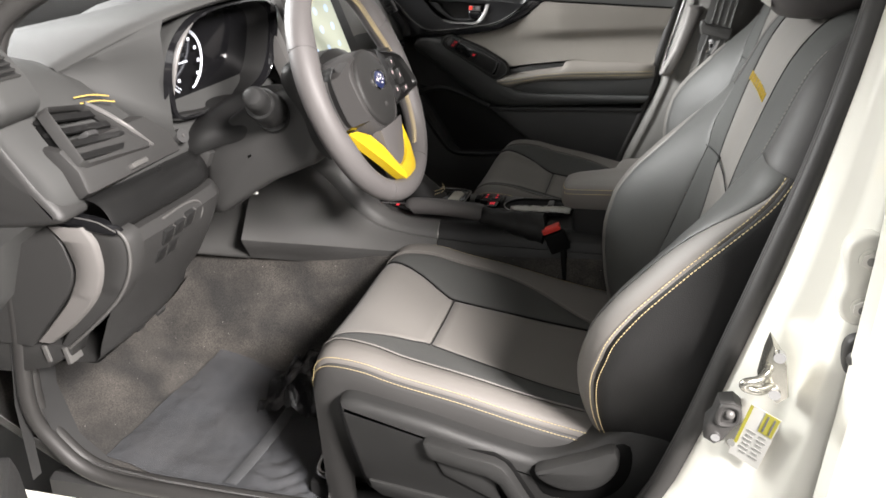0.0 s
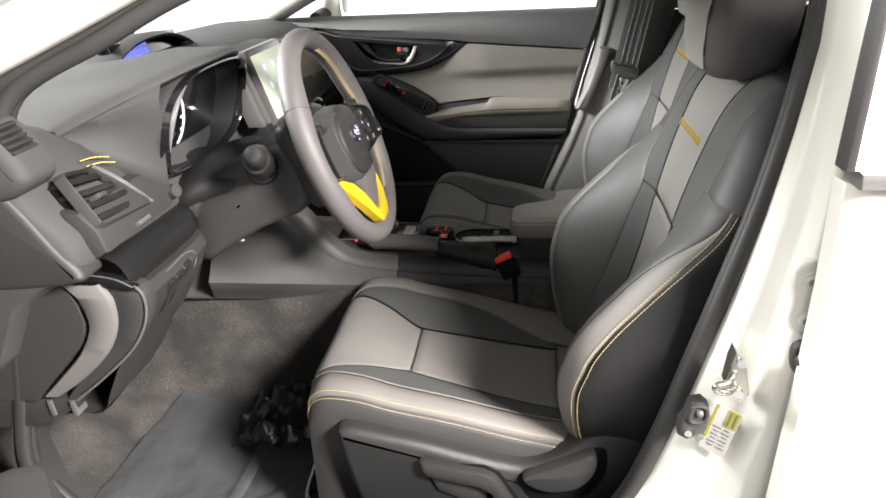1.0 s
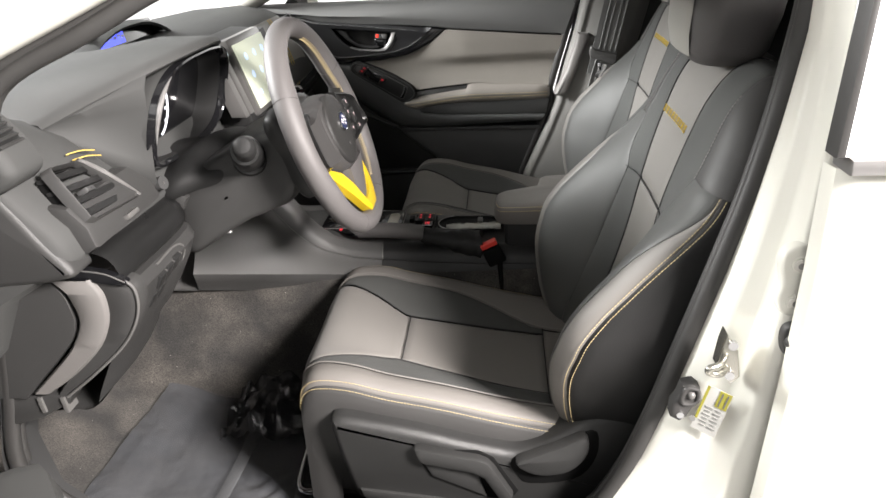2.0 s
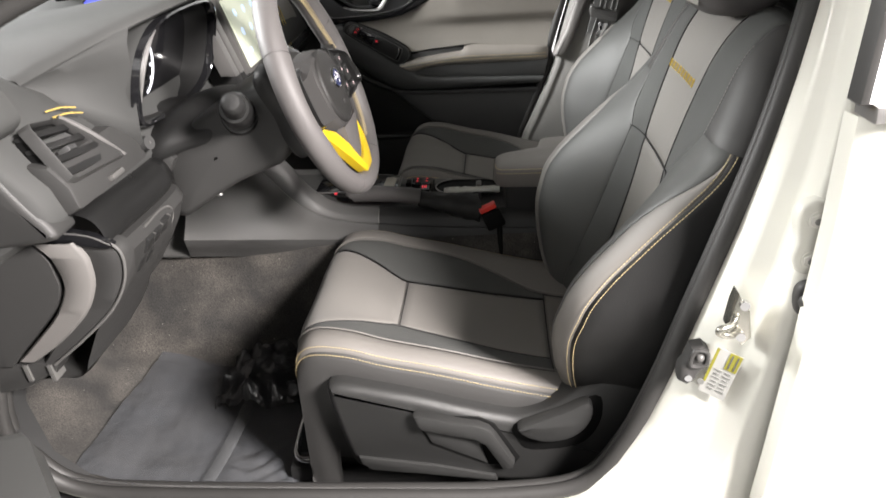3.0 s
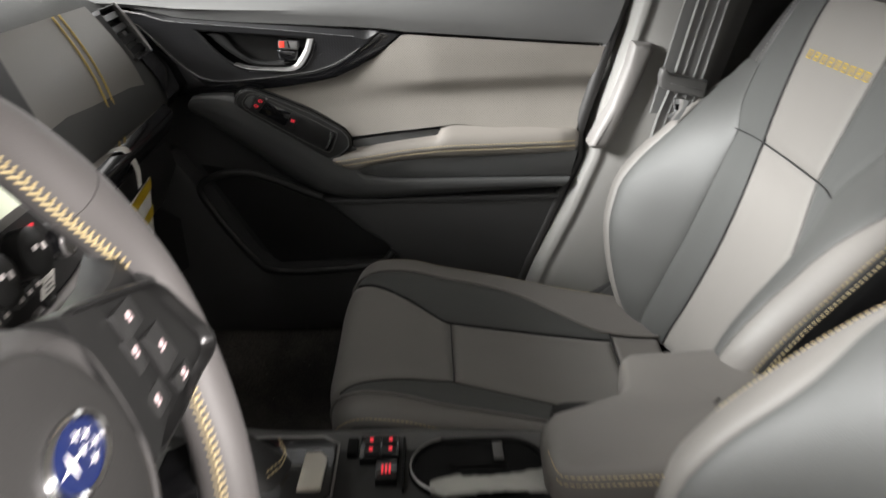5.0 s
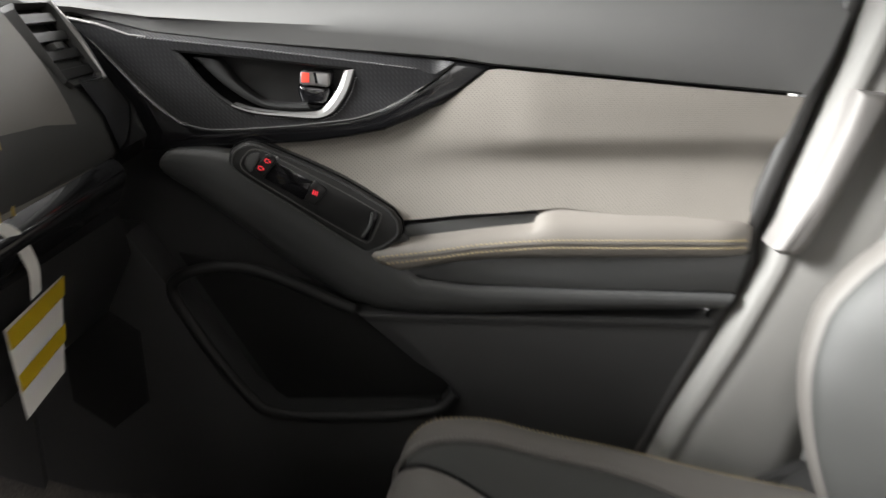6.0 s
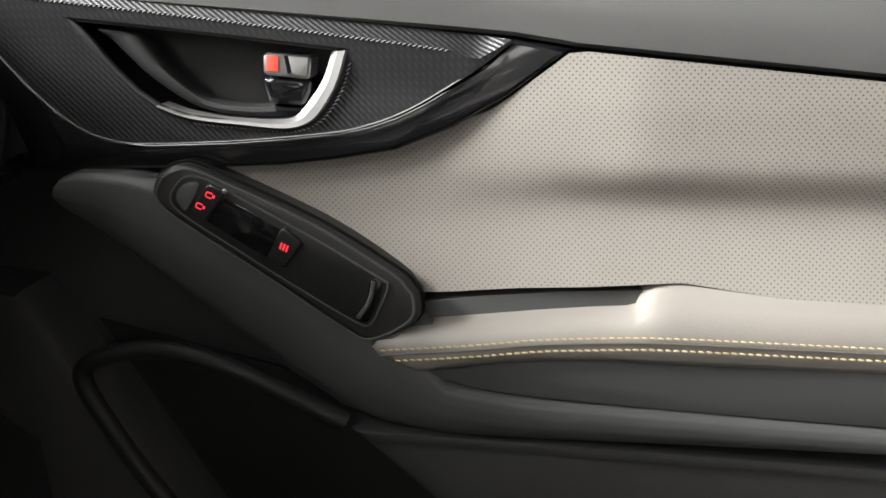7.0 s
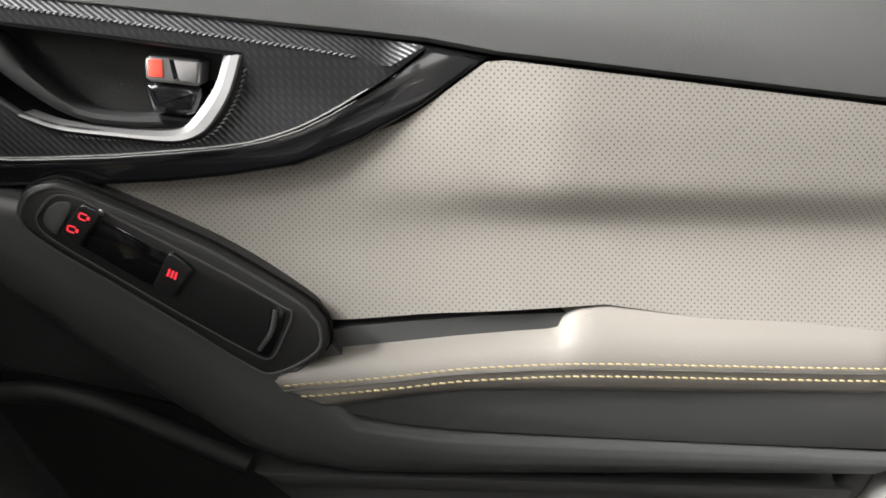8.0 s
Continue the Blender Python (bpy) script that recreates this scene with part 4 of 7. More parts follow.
    for k in range(31):
        y = -0.61 + 0.45 * k / 30
        x, z = lipx(y), lipz(y)
        rows.append([Vector((a, y, b)) for a, b in ((x - 0.03, z - 0.012), (x - 0.002, z - 0.011), (x + 0.003, z - 0.006), (x - 0.002, z), (x - 0.02, z + 0.003), (x - 0.10, z + 0.004), (x - 0.2, z * 0.6 + 1.235 * 0.4), (-0.66, 1.228), (-0.76, 1.206))])
    part("hood_top", grid(rows), DASH, hood, "grey hood top with a lip", angle=50)

    # dial with a pale ring, numbers as short bars, and a needle
    def dial(cy, cz, r):
        x = -0.366
        def ringband(r0, r1, a0=0.0, a1=2 * math.pi, n=48):
            return grid([[Vector((x + 0.12 * (cz + rr * math.sin(a) - 1.17) + e, cy + rr * math.cos(a), cz + rr * math.sin(a))) for a in [a0 + (a1 - a0) * k / n for k in range(n + 1)]] for rr, e in ((r0, 0.0), ((r0 + r1) / 2, 0.003), (r1, 0.0))])
        d = part("dial", ringband(r * 0.93, r, radians(-70), radians(245)), DIAL, hood, "lit white dial ring")
        bm = bmesh.new()
        for k in range(9):
            a = radians(225 - 33 * k)
            c = (x + 0.12 * (cz - 1.17) + 0.002, cy + r * 0.72 * math.cos(a), cz + r * 0.72 * math.sin(a))
            box(c, (0.001, 0.0065, 0.005), 0, (0, 7, 0), bm)
        for k in range(41):
            a = radians(245 - 7.5 * k)
            c = (x + 0.12 * (cz + r * 0.88 * math.sin(a) - 1.17) + 0.002, cy + r * 0.88 * math.cos(a), cz + r * 0.88 * math.sin(a))
            box(c, (0.0008, 0.0045 if k % 5 == 0 else 0.003, 0.0009), 0, (-math.degrees(a), 0, 0), bm)
        part("dial_number", bm, DIAL, d, "white dial figures as bars", kind="stuff")
        part("needle", box((x + 0.004, cy - r * 0.25, cz), (0.001, r * 0.6, 0.0025), 0, (0, 7, 0)), DIAL, d, "white needle")

    dial(-0.445, 1.172, 0.05)

    # cheek of the hood: a triangular panel drawn in under the lip
    rows = []
    for k in range(13):
        a = k / 12
        top = Vector((-0.462 + 0.137 * a, -0.608 + 0.06 * a - 0.004 * math.sin(math.pi * a), 1.187 + 0.056 * a ** 0.9))
        dip = min(1.0, 2.2 * a) * (1 - 0.95 * max(0.0, (a - 0.5) / 0.5) ** 2)
        low = Vector((-0.458 + 0.118 * a, -0.604 + 0.063 * a, 1.178 - 0.085 * a))
        rows.append([top + Vector((0, 0.012, 0.004)), top + Vector((0, 0.006, -0.004)), top.lerp(low, 0.1) + Vector((0, 0.004 * dip, 0)), top.lerp(low, 0.28) + Vector((-0.004, 0.014, 0)) * dip, top.lerp(low, 0.6) + Vector((-0.004, 0.016, 0)) * dip, top.lerp(low, 0.88) + Vector((0, 0.006 * dip, 0)), low, low + Vector((-0.002, 0.006, -0.012)), low + Vector((-0.012, 0.012, -0.035))])
    part("hood_cheek", grid(rows), DASH, hood, "grey hood cheek", angle=60)

    # vents: four corners, then frame, duct, slats and tab
    def vent(tl, tr, br, bl):
        c = [Vector(p) for p in (tl, tr, br, bl)]
        mid = sum(c, Vector()) / 4
        nn = (c[2] - c[0]).cross(c[1] - c[3]).normalized()
        nn = nn if nn.x > 0 else -nn
        Q = lambda u, v: c[3].lerp(c[2], u).lerp(c[0].lerp(c[1], u), v)  # noqa: E731
        loop = []
        for a, b in zip(c, c[1:] + c[:1]):
            loop += [a.lerp(b, q) for q in (0.07, 0.35, 0.65, 0.93)]
        rows = [[mid + (p - mid) * k + nn * d for p in loop] for k, d in ((1.10, -0.012), (1.055, 0.003), (1.03, 0.005), (1.0, 0.003), (0.985, -0.006), (0.97, -0.012))]
        v = part("vent", grid(rows, closed=True), DASH_LOW, t, "dark grey air outlet frame", angle=35)
        # Near-black puts the shade of a deep duct into this shallow one.
        part("duct", grid([[mid + (p - mid) * k + nn * d for p in loop] for k, d in ((0.98, -0.006), (0.95, -0.04), (0.02, -0.04))], closed=True), GLOSS_CUP, v, "duct blackened for depth")
        for k in range(4):
            h = 0.15 + 0.235 * k
            a0, a1 = Q(0.03, h), Q(0.97, h)
            e = (Q(0.5, 1) - Q(0.5, 0)).normalized()
            rows = [[p + e * 0.0042 + nn * 0.0005, p + e * 0.005 - nn * 0.0015, p + e * 0.012 - nn * 0.024, p + e * 0.007 - nn * 0.026, p - e * 0.0062 - nn * 0.003, p - e * 0.0052 + nn * 0.0005] for p in (a0, a0.lerp(a1, 0.5), a1)]
            part("slat", grid(rows, closed=True, caps=True), BLACK_SOFT_D, v, angle=25)
        p = Q(0.45, 0.48)
        side = (Q(1, 0.5) - Q(0, 0.5)).normalized()
        e = nn.cross(side)
        rows = [[p + side * a * w + e * b * w * 0.35 + nn * d for a, b in ((-0.01, -0.01), (0.01, -0.01), (0.01, 0.01), (-0.01, 0.01))] for w, d in ((1.2, -0.012), (1.1, 0.001), (0.9, 0.004), (0.1, 0.0045))]
        part("tab", grid(rows, closed=True), PLASTIC, v, "vent adjusting tab")
        edge = [c[1].lerp(c[2], q) for q in [k / 12 for k in range(13)]]
        rows = []
        for k, p in enumerate(edge):
            w = (0.35 + 0.65 * math.sin(math.pi * min(1.0, 0.12 + k / 14))) * 0.0075
            o = (p - mid).normalized()
            p = p + o * (0.001 + 0.006 * math.sin(math.pi * k / 12))
            rows.append([p + nn * 0.003, p + o * w * 0.2 + nn * 0.0062, p + o * w * 0.8 + nn * 0.0066, p + o * w + nn * 0.002])
        part("side_accent", grid(rows), SATIN, v, "satin edge of the outlet")
        return v

    vent((-0.396, -0.717, 1.160), (-0.397, -0.648, 1.148), (-0.352, -0.588, 1.077), (-0.350, -0.724, 1.091))
    vent((-0.424, 0.575, 1.192), (-0.43, 0.655, 1.192), (-0.388, 0.662, 1.118), (-0.382, 0.58, 1.118))
    # defroster slots on the end of the pad
    hump = [(p.x, p.z) for p in curve([(a, 0, b) for a, b in ((-0.62, 1.16), (-0.52, 1.222), (-0.465, 1.240), (-0.446, 1.2385), (-0.428, 1.220), (-0.410, 1.193), (-0.405, 1.165), (-0.45, 1.14), (-0.56, 1.13))], 4, closed=True)]
    pod = part("defroster_pod", prism(hump, -0.78, -0.712, 0.018, segs=4), DASH, t, "grey end of the pad round the side outlet", angle=60)
    part("outlet_mouth", box((-0.4325, -0.745, 1.2165), (0.044, 0.05, 0.012), 0.003, (0, 53, 0)), BLACK_SOFT_D, pod, "black outlet mouth")
    for k in range(5):
        q = k / 4
        part("louvre", box((-0.4405 + 0.0225 * q, -0.745, 1.2345 - 0.029 * q), (0.010, 0.049, 0.0026), 0.0008, (0, 12, 0)), DASH_LOW, pod)
    # round button beside the column
    bm = tube([(-0.352, -0.522, 1.072), (-0.337, -0.526, 1.076)], 0.011, 20)
    btn = part("round_button", bm, PLASTIC, t, "small round button")
    part("button_mark", box((-0.3362, -0.526, 1.076), (0.001, 0.004, 0.004), 0, (0, -10, 0)), SATIN_DARK, btn)
    # stitches on the pad
    for dx in (0.0, 0.008):
        path = [(-0.411 + dx, -0.645, 1.1595 - dx), (-0.405 + dx, -0.618, 1.1575 - dx), (-0.400 + dx, -0.590, 1.150 - dx)]
        part("stitching", tube(curve(path, 6), 0.001, 6), THREAD, t, "yellow stitched line")
    # end cap of the dash, towards the door
    cap = [(p.x, p.z) for p in curve([(a, 0, b) for a, b in ((-0.47, 1.165), (-0.435, 1.135), (-0.395, 1.075), (-0.372, 1.045), (-0.368, 1.028), (-0.395, 1.02), (-0.45, 1.014), (-0.52, 1.012), (-0.58, 1.03), (-0.60, 1.10), (-0.54, 1.165))], 4, closed=True)]
    part("end_cap", prism(cap, -0.770, -0.72, 0.012, segs=3), DASH_LOW, t, "grey end cap")
    part("vent_housing", prism([(-0.41, 1.115), (-0.375, 1.112), (-0.352, 1.085), (-0.345, 1.055), (-0.36, 1.045), (-0.39, 1.045)], -0.735, -0.53, 0.008), DASH_LOW, t, "dark grey lower vent housing")
    part("vent_wheel", box((-0.345, -0.63, 1.064), (0.012, 0.035, 0.008), 0.003, (0, -25, 0)), PLASTIC_GREY, t, "small vent thumb wheel")
    # rounded bar under the vent housing, with a fin at its end
    ridge = curve([(-0.372, 0, 1.046), (-0.352, 0, 1.043), (-0.336, 0, 1.034), (-0.327, 0, 1.019), (-0.325, 0, 1.004), (-0.332, 0, 0.994), (-0.35, 0, 0.989)], 4)
    rows = [[Vector((p.x + dx, y, p.z)) for p in ridge] for y, dx in ((-0.726, -0.004), (-0.718, 0.0), (-0.66, 0.0), (-0.58, 0.003), (-0.52, 0.002), (-0.49, -0.004), (-0.482, -0.02))]
    part("scoop", grid(rows), BLACK_SATIN, t, "satin black bar under the vent", angle=60)
    lens = [(p.x, p.z) for p in curve([(a, 0, b) for a, b in ((-0.42, 1.018), (-0.385, 1.024), (-0.345, 1.018), (-0.318, 1.005), (-0.325, 1.0), (-0.36, 1.004), (-0.40, 1.011))], 4, closed=True)]
    fin = part("scoop_fin", prism(lens, -0.736, -0.722, 0.001), GLOSS, t, "gloss black fin")
    part("fin_edge", tube(curve([(-0.385, -0.7365, 1.024), (-0.345, -0.7365, 1.018), (-0.318, -0.7365, 1.005)], 6), 0.0012, 6), SATIN_DARK, fin, "thin bright fin edge")
    # knee panel with switches
    rows = []
    for y, dx, lo in ((-0.72, 0.0, 0.785), (-0.66, 0.003, 0.785), (-0.60, 0.005, 0.787), (-0.54, 0.005, 0.795), (-0.50, 0.003, 0.805), (-0.478, -0.004, 0.815), (-0.468, -0.016, 0.825), (-0.464, -0.035, 0.835)):
        rows.append([Vector((x + dx, y, z)) for x, z in ((-0.35, 0.992), (-0.328, 0.988), (-0.32, 0.972), (-0.330, 0.945), (-0.352, 0.905), (-0.382, 0.86), (-0.405, lo + 0.03), (-0.412, lo + 0.012), (-0.422, lo + 0.002), (-0.44, lo), (-0.50, lo - 0.004), (-0.60, lo + 0.03))])
    knee = part("knee_panel", grid(rows), DASH_LOW, t, "dark knee panel")

    def on_knee(y, z, out=0.0):
        x = lin([(0.905, -0.36), (0.945, -0.332), (0.972, -0.32), (0.988, -0.328)])(z) + 0.005
        return Vector((x + out * 0.83, y, z + out * 0.55))

    for k, (y, z) in enumerate(((-0.632, 0.958), (-0.606, 0.961), (-0.580, 0.964), (-0.636, 0.930), (-0.610, 0.933))):
        key = part("switch", box(on_knee(y, z, 0.0), (0.008, 0.022, 0.024), 0.0015, (0, 27, 0)), GLOSS_KEY, knee, "black square switch")
        part("key_edge", box(on_knee(y + 0.0118, z, 0.001), (0.006, 0.0012, 0.024), 0, (0, 27, 0)), SATIN_DARK, key, "thin bright key edge")
        if k != 2:
            bm = box(on_knee(y, z + 0.003, 0.0045), (0.001, 0.010, 0.003), 0, (0, 27, 0))
            box(on_knee(y - 0.002, z - 0.004, 0.0045), (0.001, 0.006, 0.003), 0, (0, 27, 0), bm)
            part("switch_mark", bm, LED_DIM if k > 2 else MARK, key)
    rimline = curve([on_knee(-0.635, 0.984, 0.001), on_knee(-0.575, 0.985, 0.001), on_knee(-0.548, 0.978, 0.001), on_knee(-0.54, 0.955, 0.001), on_knee(-0.552, 0.925, 0.001), on_knee(-0.585, 0.908, 0.001)], 8)
    part("switch_rim", tube(rimline, 0.0018, 8), SATIN_DARK, knee, "thin grey switch border")

    rows = [[Vector((x, y, z)) for x, z in ((-0.42, lo), (-0.435, lo - 0.012), (-0.447, lo - 0.016), (-0.47, lo - 0.014), (-0.56, lo + 0.01))] for y, lo in ((-0.70, 0.785), (-0.60, 0.787), (-0.52, 0.795), (-0.47, 0.81))]
    ledge = part("knee_ledge", grid(rows), BLACK, t, "black ledge under the knee panel")
    for y in (-0.60, -0.545):
        part("ledge_clip", box((-0.436, y, 0.779), (0.012, 0.02, 0.012), 0.003, (0, 30, 0)), DASH_LOW, ledge, "small grey clip")
    # curved side panels below the end cap, each a smooth slab
    def band_panel(name, rows, y, mat, label):
        """A curved strip on the dash side: inner and outer edge by height."""
        fine = curve([(a, b, z) for z, a, b in rows], 4)
        strip = [[Vector((x, yy, p.z)) for x, yy in ((p.x, -0.70), (p.x + 0.001, y + 0.004), (p.x + 0.005, y), (p.y - 0.005, y), (p.y - 0.001, y + 0.004), (p.y, -0.70))] for p in fine]
        return part(name, grid(strip), mat, t, label, angle=50)

    band_panel("side_panel_rim", ((1.006, -0.37, -0.335), (1.0, -0.37, -0.316), (0.982, -0.365, -0.308), (0.945, -0.362, -0.316), (0.903, -0.385, -0.344), (0.855, -0.435, -0.398), (0.818, -0.468, -0.447)), -0.731, DASH_LOW, "dark curved side panel")
    # Silver-grey strip that stands in for the highlight on this edge.
    edge = curve([(-0.345, -0.7315, 1.0075), (-0.318, -0.7315, 1.003), (-0.308, -0.7315, 0.982), (-0.316, -0.7315, 0.945), (-0.344, -0.7315, 0.903), (-0.398, -0.7315, 0.855), (-0.45, -0.7315, 0.815)], 8)
    part("panel_edge", tube(edge, 0.0022, 8), SATIN_DARK, t, "thin bright strip for the highlight on the panel edge")
    band_panel("pale_side_panel", ((1.010, -0.424, -0.366), (0.995, -0.41, -0.357), (0.979, -0.402, -0.352), (0.943, -0.398, -0.355), (0.901, -0.421, -0.377), (0.858, -0.463, -0.422), (0.826, -0.497, -0.468)), -0.741, PALE_PANEL, "pale grey curved panel")
    rows = [[Vector((x, y, z)) for x, y in ((-0.60, -0.735), (-0.52, -0.7365), (x1 - 0.012, -0.7375), (x1 - 0.002, -0.7365), (x1, -0.733), (x1, -0.70))]
            for z, x1 in ((1.012, -0.428), (0.995, -0.414), (0.979, -0.406), (0.947, -0.402), (0.93, -0.407), (0.913, -0.416), (0.89, -0.436), (0.868, -0.457), (0.845, -0.48), (0.815, -0.508))]
    part("side_cover", grid(rows), DASH_LOW, t, "dark grey side cover", angle=50)
    low = [(-0.60, 0.83), (-0.505, 0.818), (-0.46, 0.818), (-0.44, 0.822), (-0.452, 0.80), (-0.47, 0.792), (-0.50, 0.775), (-0.56, 0.76), (-0.60, 0.76)]
    kick = part("kick_panel", prism(low, -0.732, -0.70, 0.004), DASH_LOW, t, "dark lower side panel")
    for x in (-0.493, -0.457):
        part("tab", prism([(x - 0.004, 0.815), (x + 0.003, 0.816), (x + 0.006, 0.790), (x - 0.001, 0.788)], -0.736, -0.71, 0.001), PLASTIC_GREY, kick, "grey plastic tab")

    # steering column shroud: a deep shell with a straight lower edge, and a folded cover over it
    out = [(p.x, p.z) for p in curve([(a, 0, b) for a, b in ((-0.352, 0.925), (-0.353, 0.99), (-0.345, 1.035), (-0.315, 1.072), (-0.26, 1.108), (-0.20, 1.132), (-0.155, 1.136), (-0.138, 1.11), (-0.138, 1.05), (-0.150, 1.020))], 5)] + [(-0.158, 1.0135), (-0.226, 0.987), (-0.273, 0.961), (-0.332, 0.924)]
    rows = [[Vector((-0.26 + (x + 0.26) * k, y, 1.03 + (z - 1.03) * k)) for x, z in out] for k, y in ((1.0, -0.27), (1.0, -0.44), (0.992, -0.452), (0.975, -0.461), (0.93, -0.4675), (0.8, -0.472), (0.4, -0.476), (0.03, -0.477))]
    col = part("column_shroud", grid(rows, closed=True), DASH_LOW, t, "dark grey steering column cover", angle=40)
    part("screw_clip", ball((-0.273, -0.455, 0.961), (0.006, 0.004, 0.003)), SATIN, col, "small bright clip")
    part("corner_tab", prism([(-0.372, 1.045), (-0.335, 1.045), (-0.322, 1.035), (-0.335, 1.012), (-0.36, 1.018)], -0.487, -0.45, 0.004), DASH_LOW, col, "grey corner tab")
    rows = []
    for k in range(19):
        q = k / 18
        x, w, z, h = -0.385 + 0.135 * q, 0.128 - 0.03 * q * q, 1.042 + 0.030 * q, 0.050 - 0.004 * q
        rows.append([Vector((x + 0.006 * noise.noise((a * 1.4, q * 1.5, 1)), -0.37 + (w + 0.004 * math.sin(q * 10 + 1.4 * a)) * math.cos(a), z + (h + 0.005 * math.sin(q * 9 + 1.6 * a) + 0.003 * noise.noise((a * 1.6, q * 2, 7))) * math.sin(a))) for a in [math.pi * (-0.05 + 1.15 * j / 44) for j in range(45)]])
    part("column_boot", grid(rows), BLACK_CLOTH, col, "black folded cover", angle=70)
    st = part("stalk", tube([(-0.212, -0.44, 1.094), (-0.205, -0.50, 1.11)], 0.024, 24), BLACK, t, "dark stalk socket")
    part("stalk_collar", tube([(-0.212, -0.462, 1.094), (-0.210, -0.474, 1.098), (-0.2095, -0.478, 1.099)], lambda q: 0.031 - 0.004 * q, 28), BLACK_SOFT_D, st, "black ring round the stalk")
    part("stalk_sleeve", tube([(-0.206, -0.49, 1.105), (-0.194, -0.535, 1.126), (-0.193, -0.54, 1.128)], lambda q: 0.0245 - 0.003 * max(0, q - 0.8) * 5, 28), BLACK_SOFT_D, st, "black sleeve")
    part("stalk_knob", tube([(-0.195, -0.53, 1.123), (-0.186, -0.562, 1.140), (-0.184, -0.570, 1.144), (-0.183, -0.574, 1.146), (-0.183, -0.575, 1.1465)], lambda q: 0.0172 - (0.0 if q < 0.4 else 0.002 if q < 0.6 else 0.0062 if q < 0.9 else 0.016), 28), BLACK, st, "dark round knob")

    # centre screen
    scr = part("screen_bezel", box((-0.325, -0.045, 1.16), (0.03, 0.215, 0.16), 0.012, (0, -18, 0)), SATIN_DARK, t, "grey screen surround")
    # The pale glare is put into the glow of the screen.
    part("screen", box((-0.3095, -0.045, 1.163), (0.006, 0.19, 0.132), 0.003, (0, -18, 0)), SCREEN, scr, "glossy touch screen, its pale glare put in as glow")
    bm = bmesh.new()
    for i in range(3):
        for j in range(3):
            ball((-0.3062 - 0.0355 * (j - 1) * 0.31, -0.045 + 0.055 * (i - 1), 1.163 + 0.0355 * (j - 1)), (0.0006, 0.0075, 0.0075), bm, (0, -18, 0), 14, 6)
    part("screen_icon", bm, SCREEN_ICON, scr, "softly lit screen icons", kind="stuff")
    for k in range(2):
        y = -0.175 - 0.03 * k
        part("vertical_vent", prism([(-0.37, 1.225), (-0.34, 1.225), (-0.295, 1.10), (-0.325, 1.10)], y - 0.011, y + 0.011, 0.003), SATIN_DARK, t, "grey upright vent blade")
    part("centre_panel", prism([(-0.42, 1.23), (-0.345, 1.225), (-0.295, 1.08), (-0.30, 1.0), (-0.34, 0.93), (-0.44, 0.92)], -0.17, 0.13, 0.012), BLACK, t, "black centre panel")
    def clim(y, z, out=0.0):
        x = lin([(0.92, -0.345), (0.93, -0.34), (1.0, -0.30), (1.08, -0.295), (1.10, -0.302)])(z)
        return Vector((x + out, y, z))

    for k in range(3):
        c = clim(-0.125 + 0.058 * k, 1.058, 0.0)
        kn = part("climate_dial", tube([c, c + Vector((0.022, 0, 0.006)), c + Vector((0.024, 0, 0.0065))], lambda q: 0.023 if q < 0.92 else 0.019, 24), BLACK_SATIN, t, "black round climate knob")
        bm = box(c + Vector((0.0255, -0.006, 0.012)), (0.001, 0.008, 0.004), 0, (0, -15, 0))
        box(c + Vector((0.0255, 0.007, 0.008)), (0.001, 0.006, 0.006), 0, (0, -15, 0), bm)
        part("dial_cap", bm, MARK, kn, "pale printed marks")
        for dy in (-0.016, 0.0, 0.016):
            q = clim(c.y + dy, 1.022, 0.003)
            key = part("climate_key", box(q, (0.01, 0.014, 0.013), 0.002, (0, -8, 0)), GLOSS_KEY, t, "black climate button")
            part("key_mark", box(q + Vector((0.0055, 0, 0.001)), (0.0008, 0.007, 0.0035), 0, (0, -8, 0)), MARK, key)
    c = clim(0.06, 1.038, 0.0)
    sock = part("socket", tube([c, c + Vector((0.016, 0, 0.004))], 0.0155, 24), GLOSS, t, "round black control")
    part("socket_ring", tube([c + Vector((0.017, 0.0135 * math.cos(a), 0.004 + 0.0135 * math.sin(a))) for a in [2 * math.pi * k / 24 for k in range(24)]], 0.0022, 8, closed=True), SATIN, sock, "satin silver ring")
    part("warning_light", box(clim(0.022, 1.075, 0.004), (0.003, 0.006, 0.004), 0.001), LED, t, "small red light")
    lab = part("plain_label", box(clim(0.034, 1.008, 0.002), (0.0015, 0.026, 0.022), 0, (0, 12, 0)), PAPER, t, "white label with grey bars")
    for k in range(3):
        part("text_bar", box(clim(0.034, 1.003 + 0.005 * k, 0.0035), (0.001, 0.016 - 0.004 * (k % 2), 0.0016), 0, (0, 12, 0)), INK_PALE, lab)
    for k in range(5):
        part("jack", box(clim(-0.06 + 0.026 * k, 0.985, 0.003), (0.008, 0.015, 0.009), 0.002, (0, 25, 0)), SATIN_DARK if k % 2 else GLOSS_KEY, t, "small socket cover")
    part("bracket", tube(curve([clim(0.128, 1.06, 0.004), clim(0.13, 1.01, 0.006), clim(0.11, 0.985, 0.008), clim(0.05, 0.975, 0.008), clim(-0.10, 0.97, 0.006)], 6), 0.006, 10), SATIN, t, "satin silver surround")
    # top display with hood
    disp = part("top_display", box((-0.615, -0.02, 1.228), (0.03, 0.30, 0.06), 0.008, (0, -10, 0)), GLOSS, t, "black top display")
    part("display_picture", box((-0.5985, -0.085, 1.238), (0.002, 0.11, 0.024), 0, (0, -10, 0)), SCREEN_BLUE, disp, "blue lit display area")
    bm = bmesh.new()
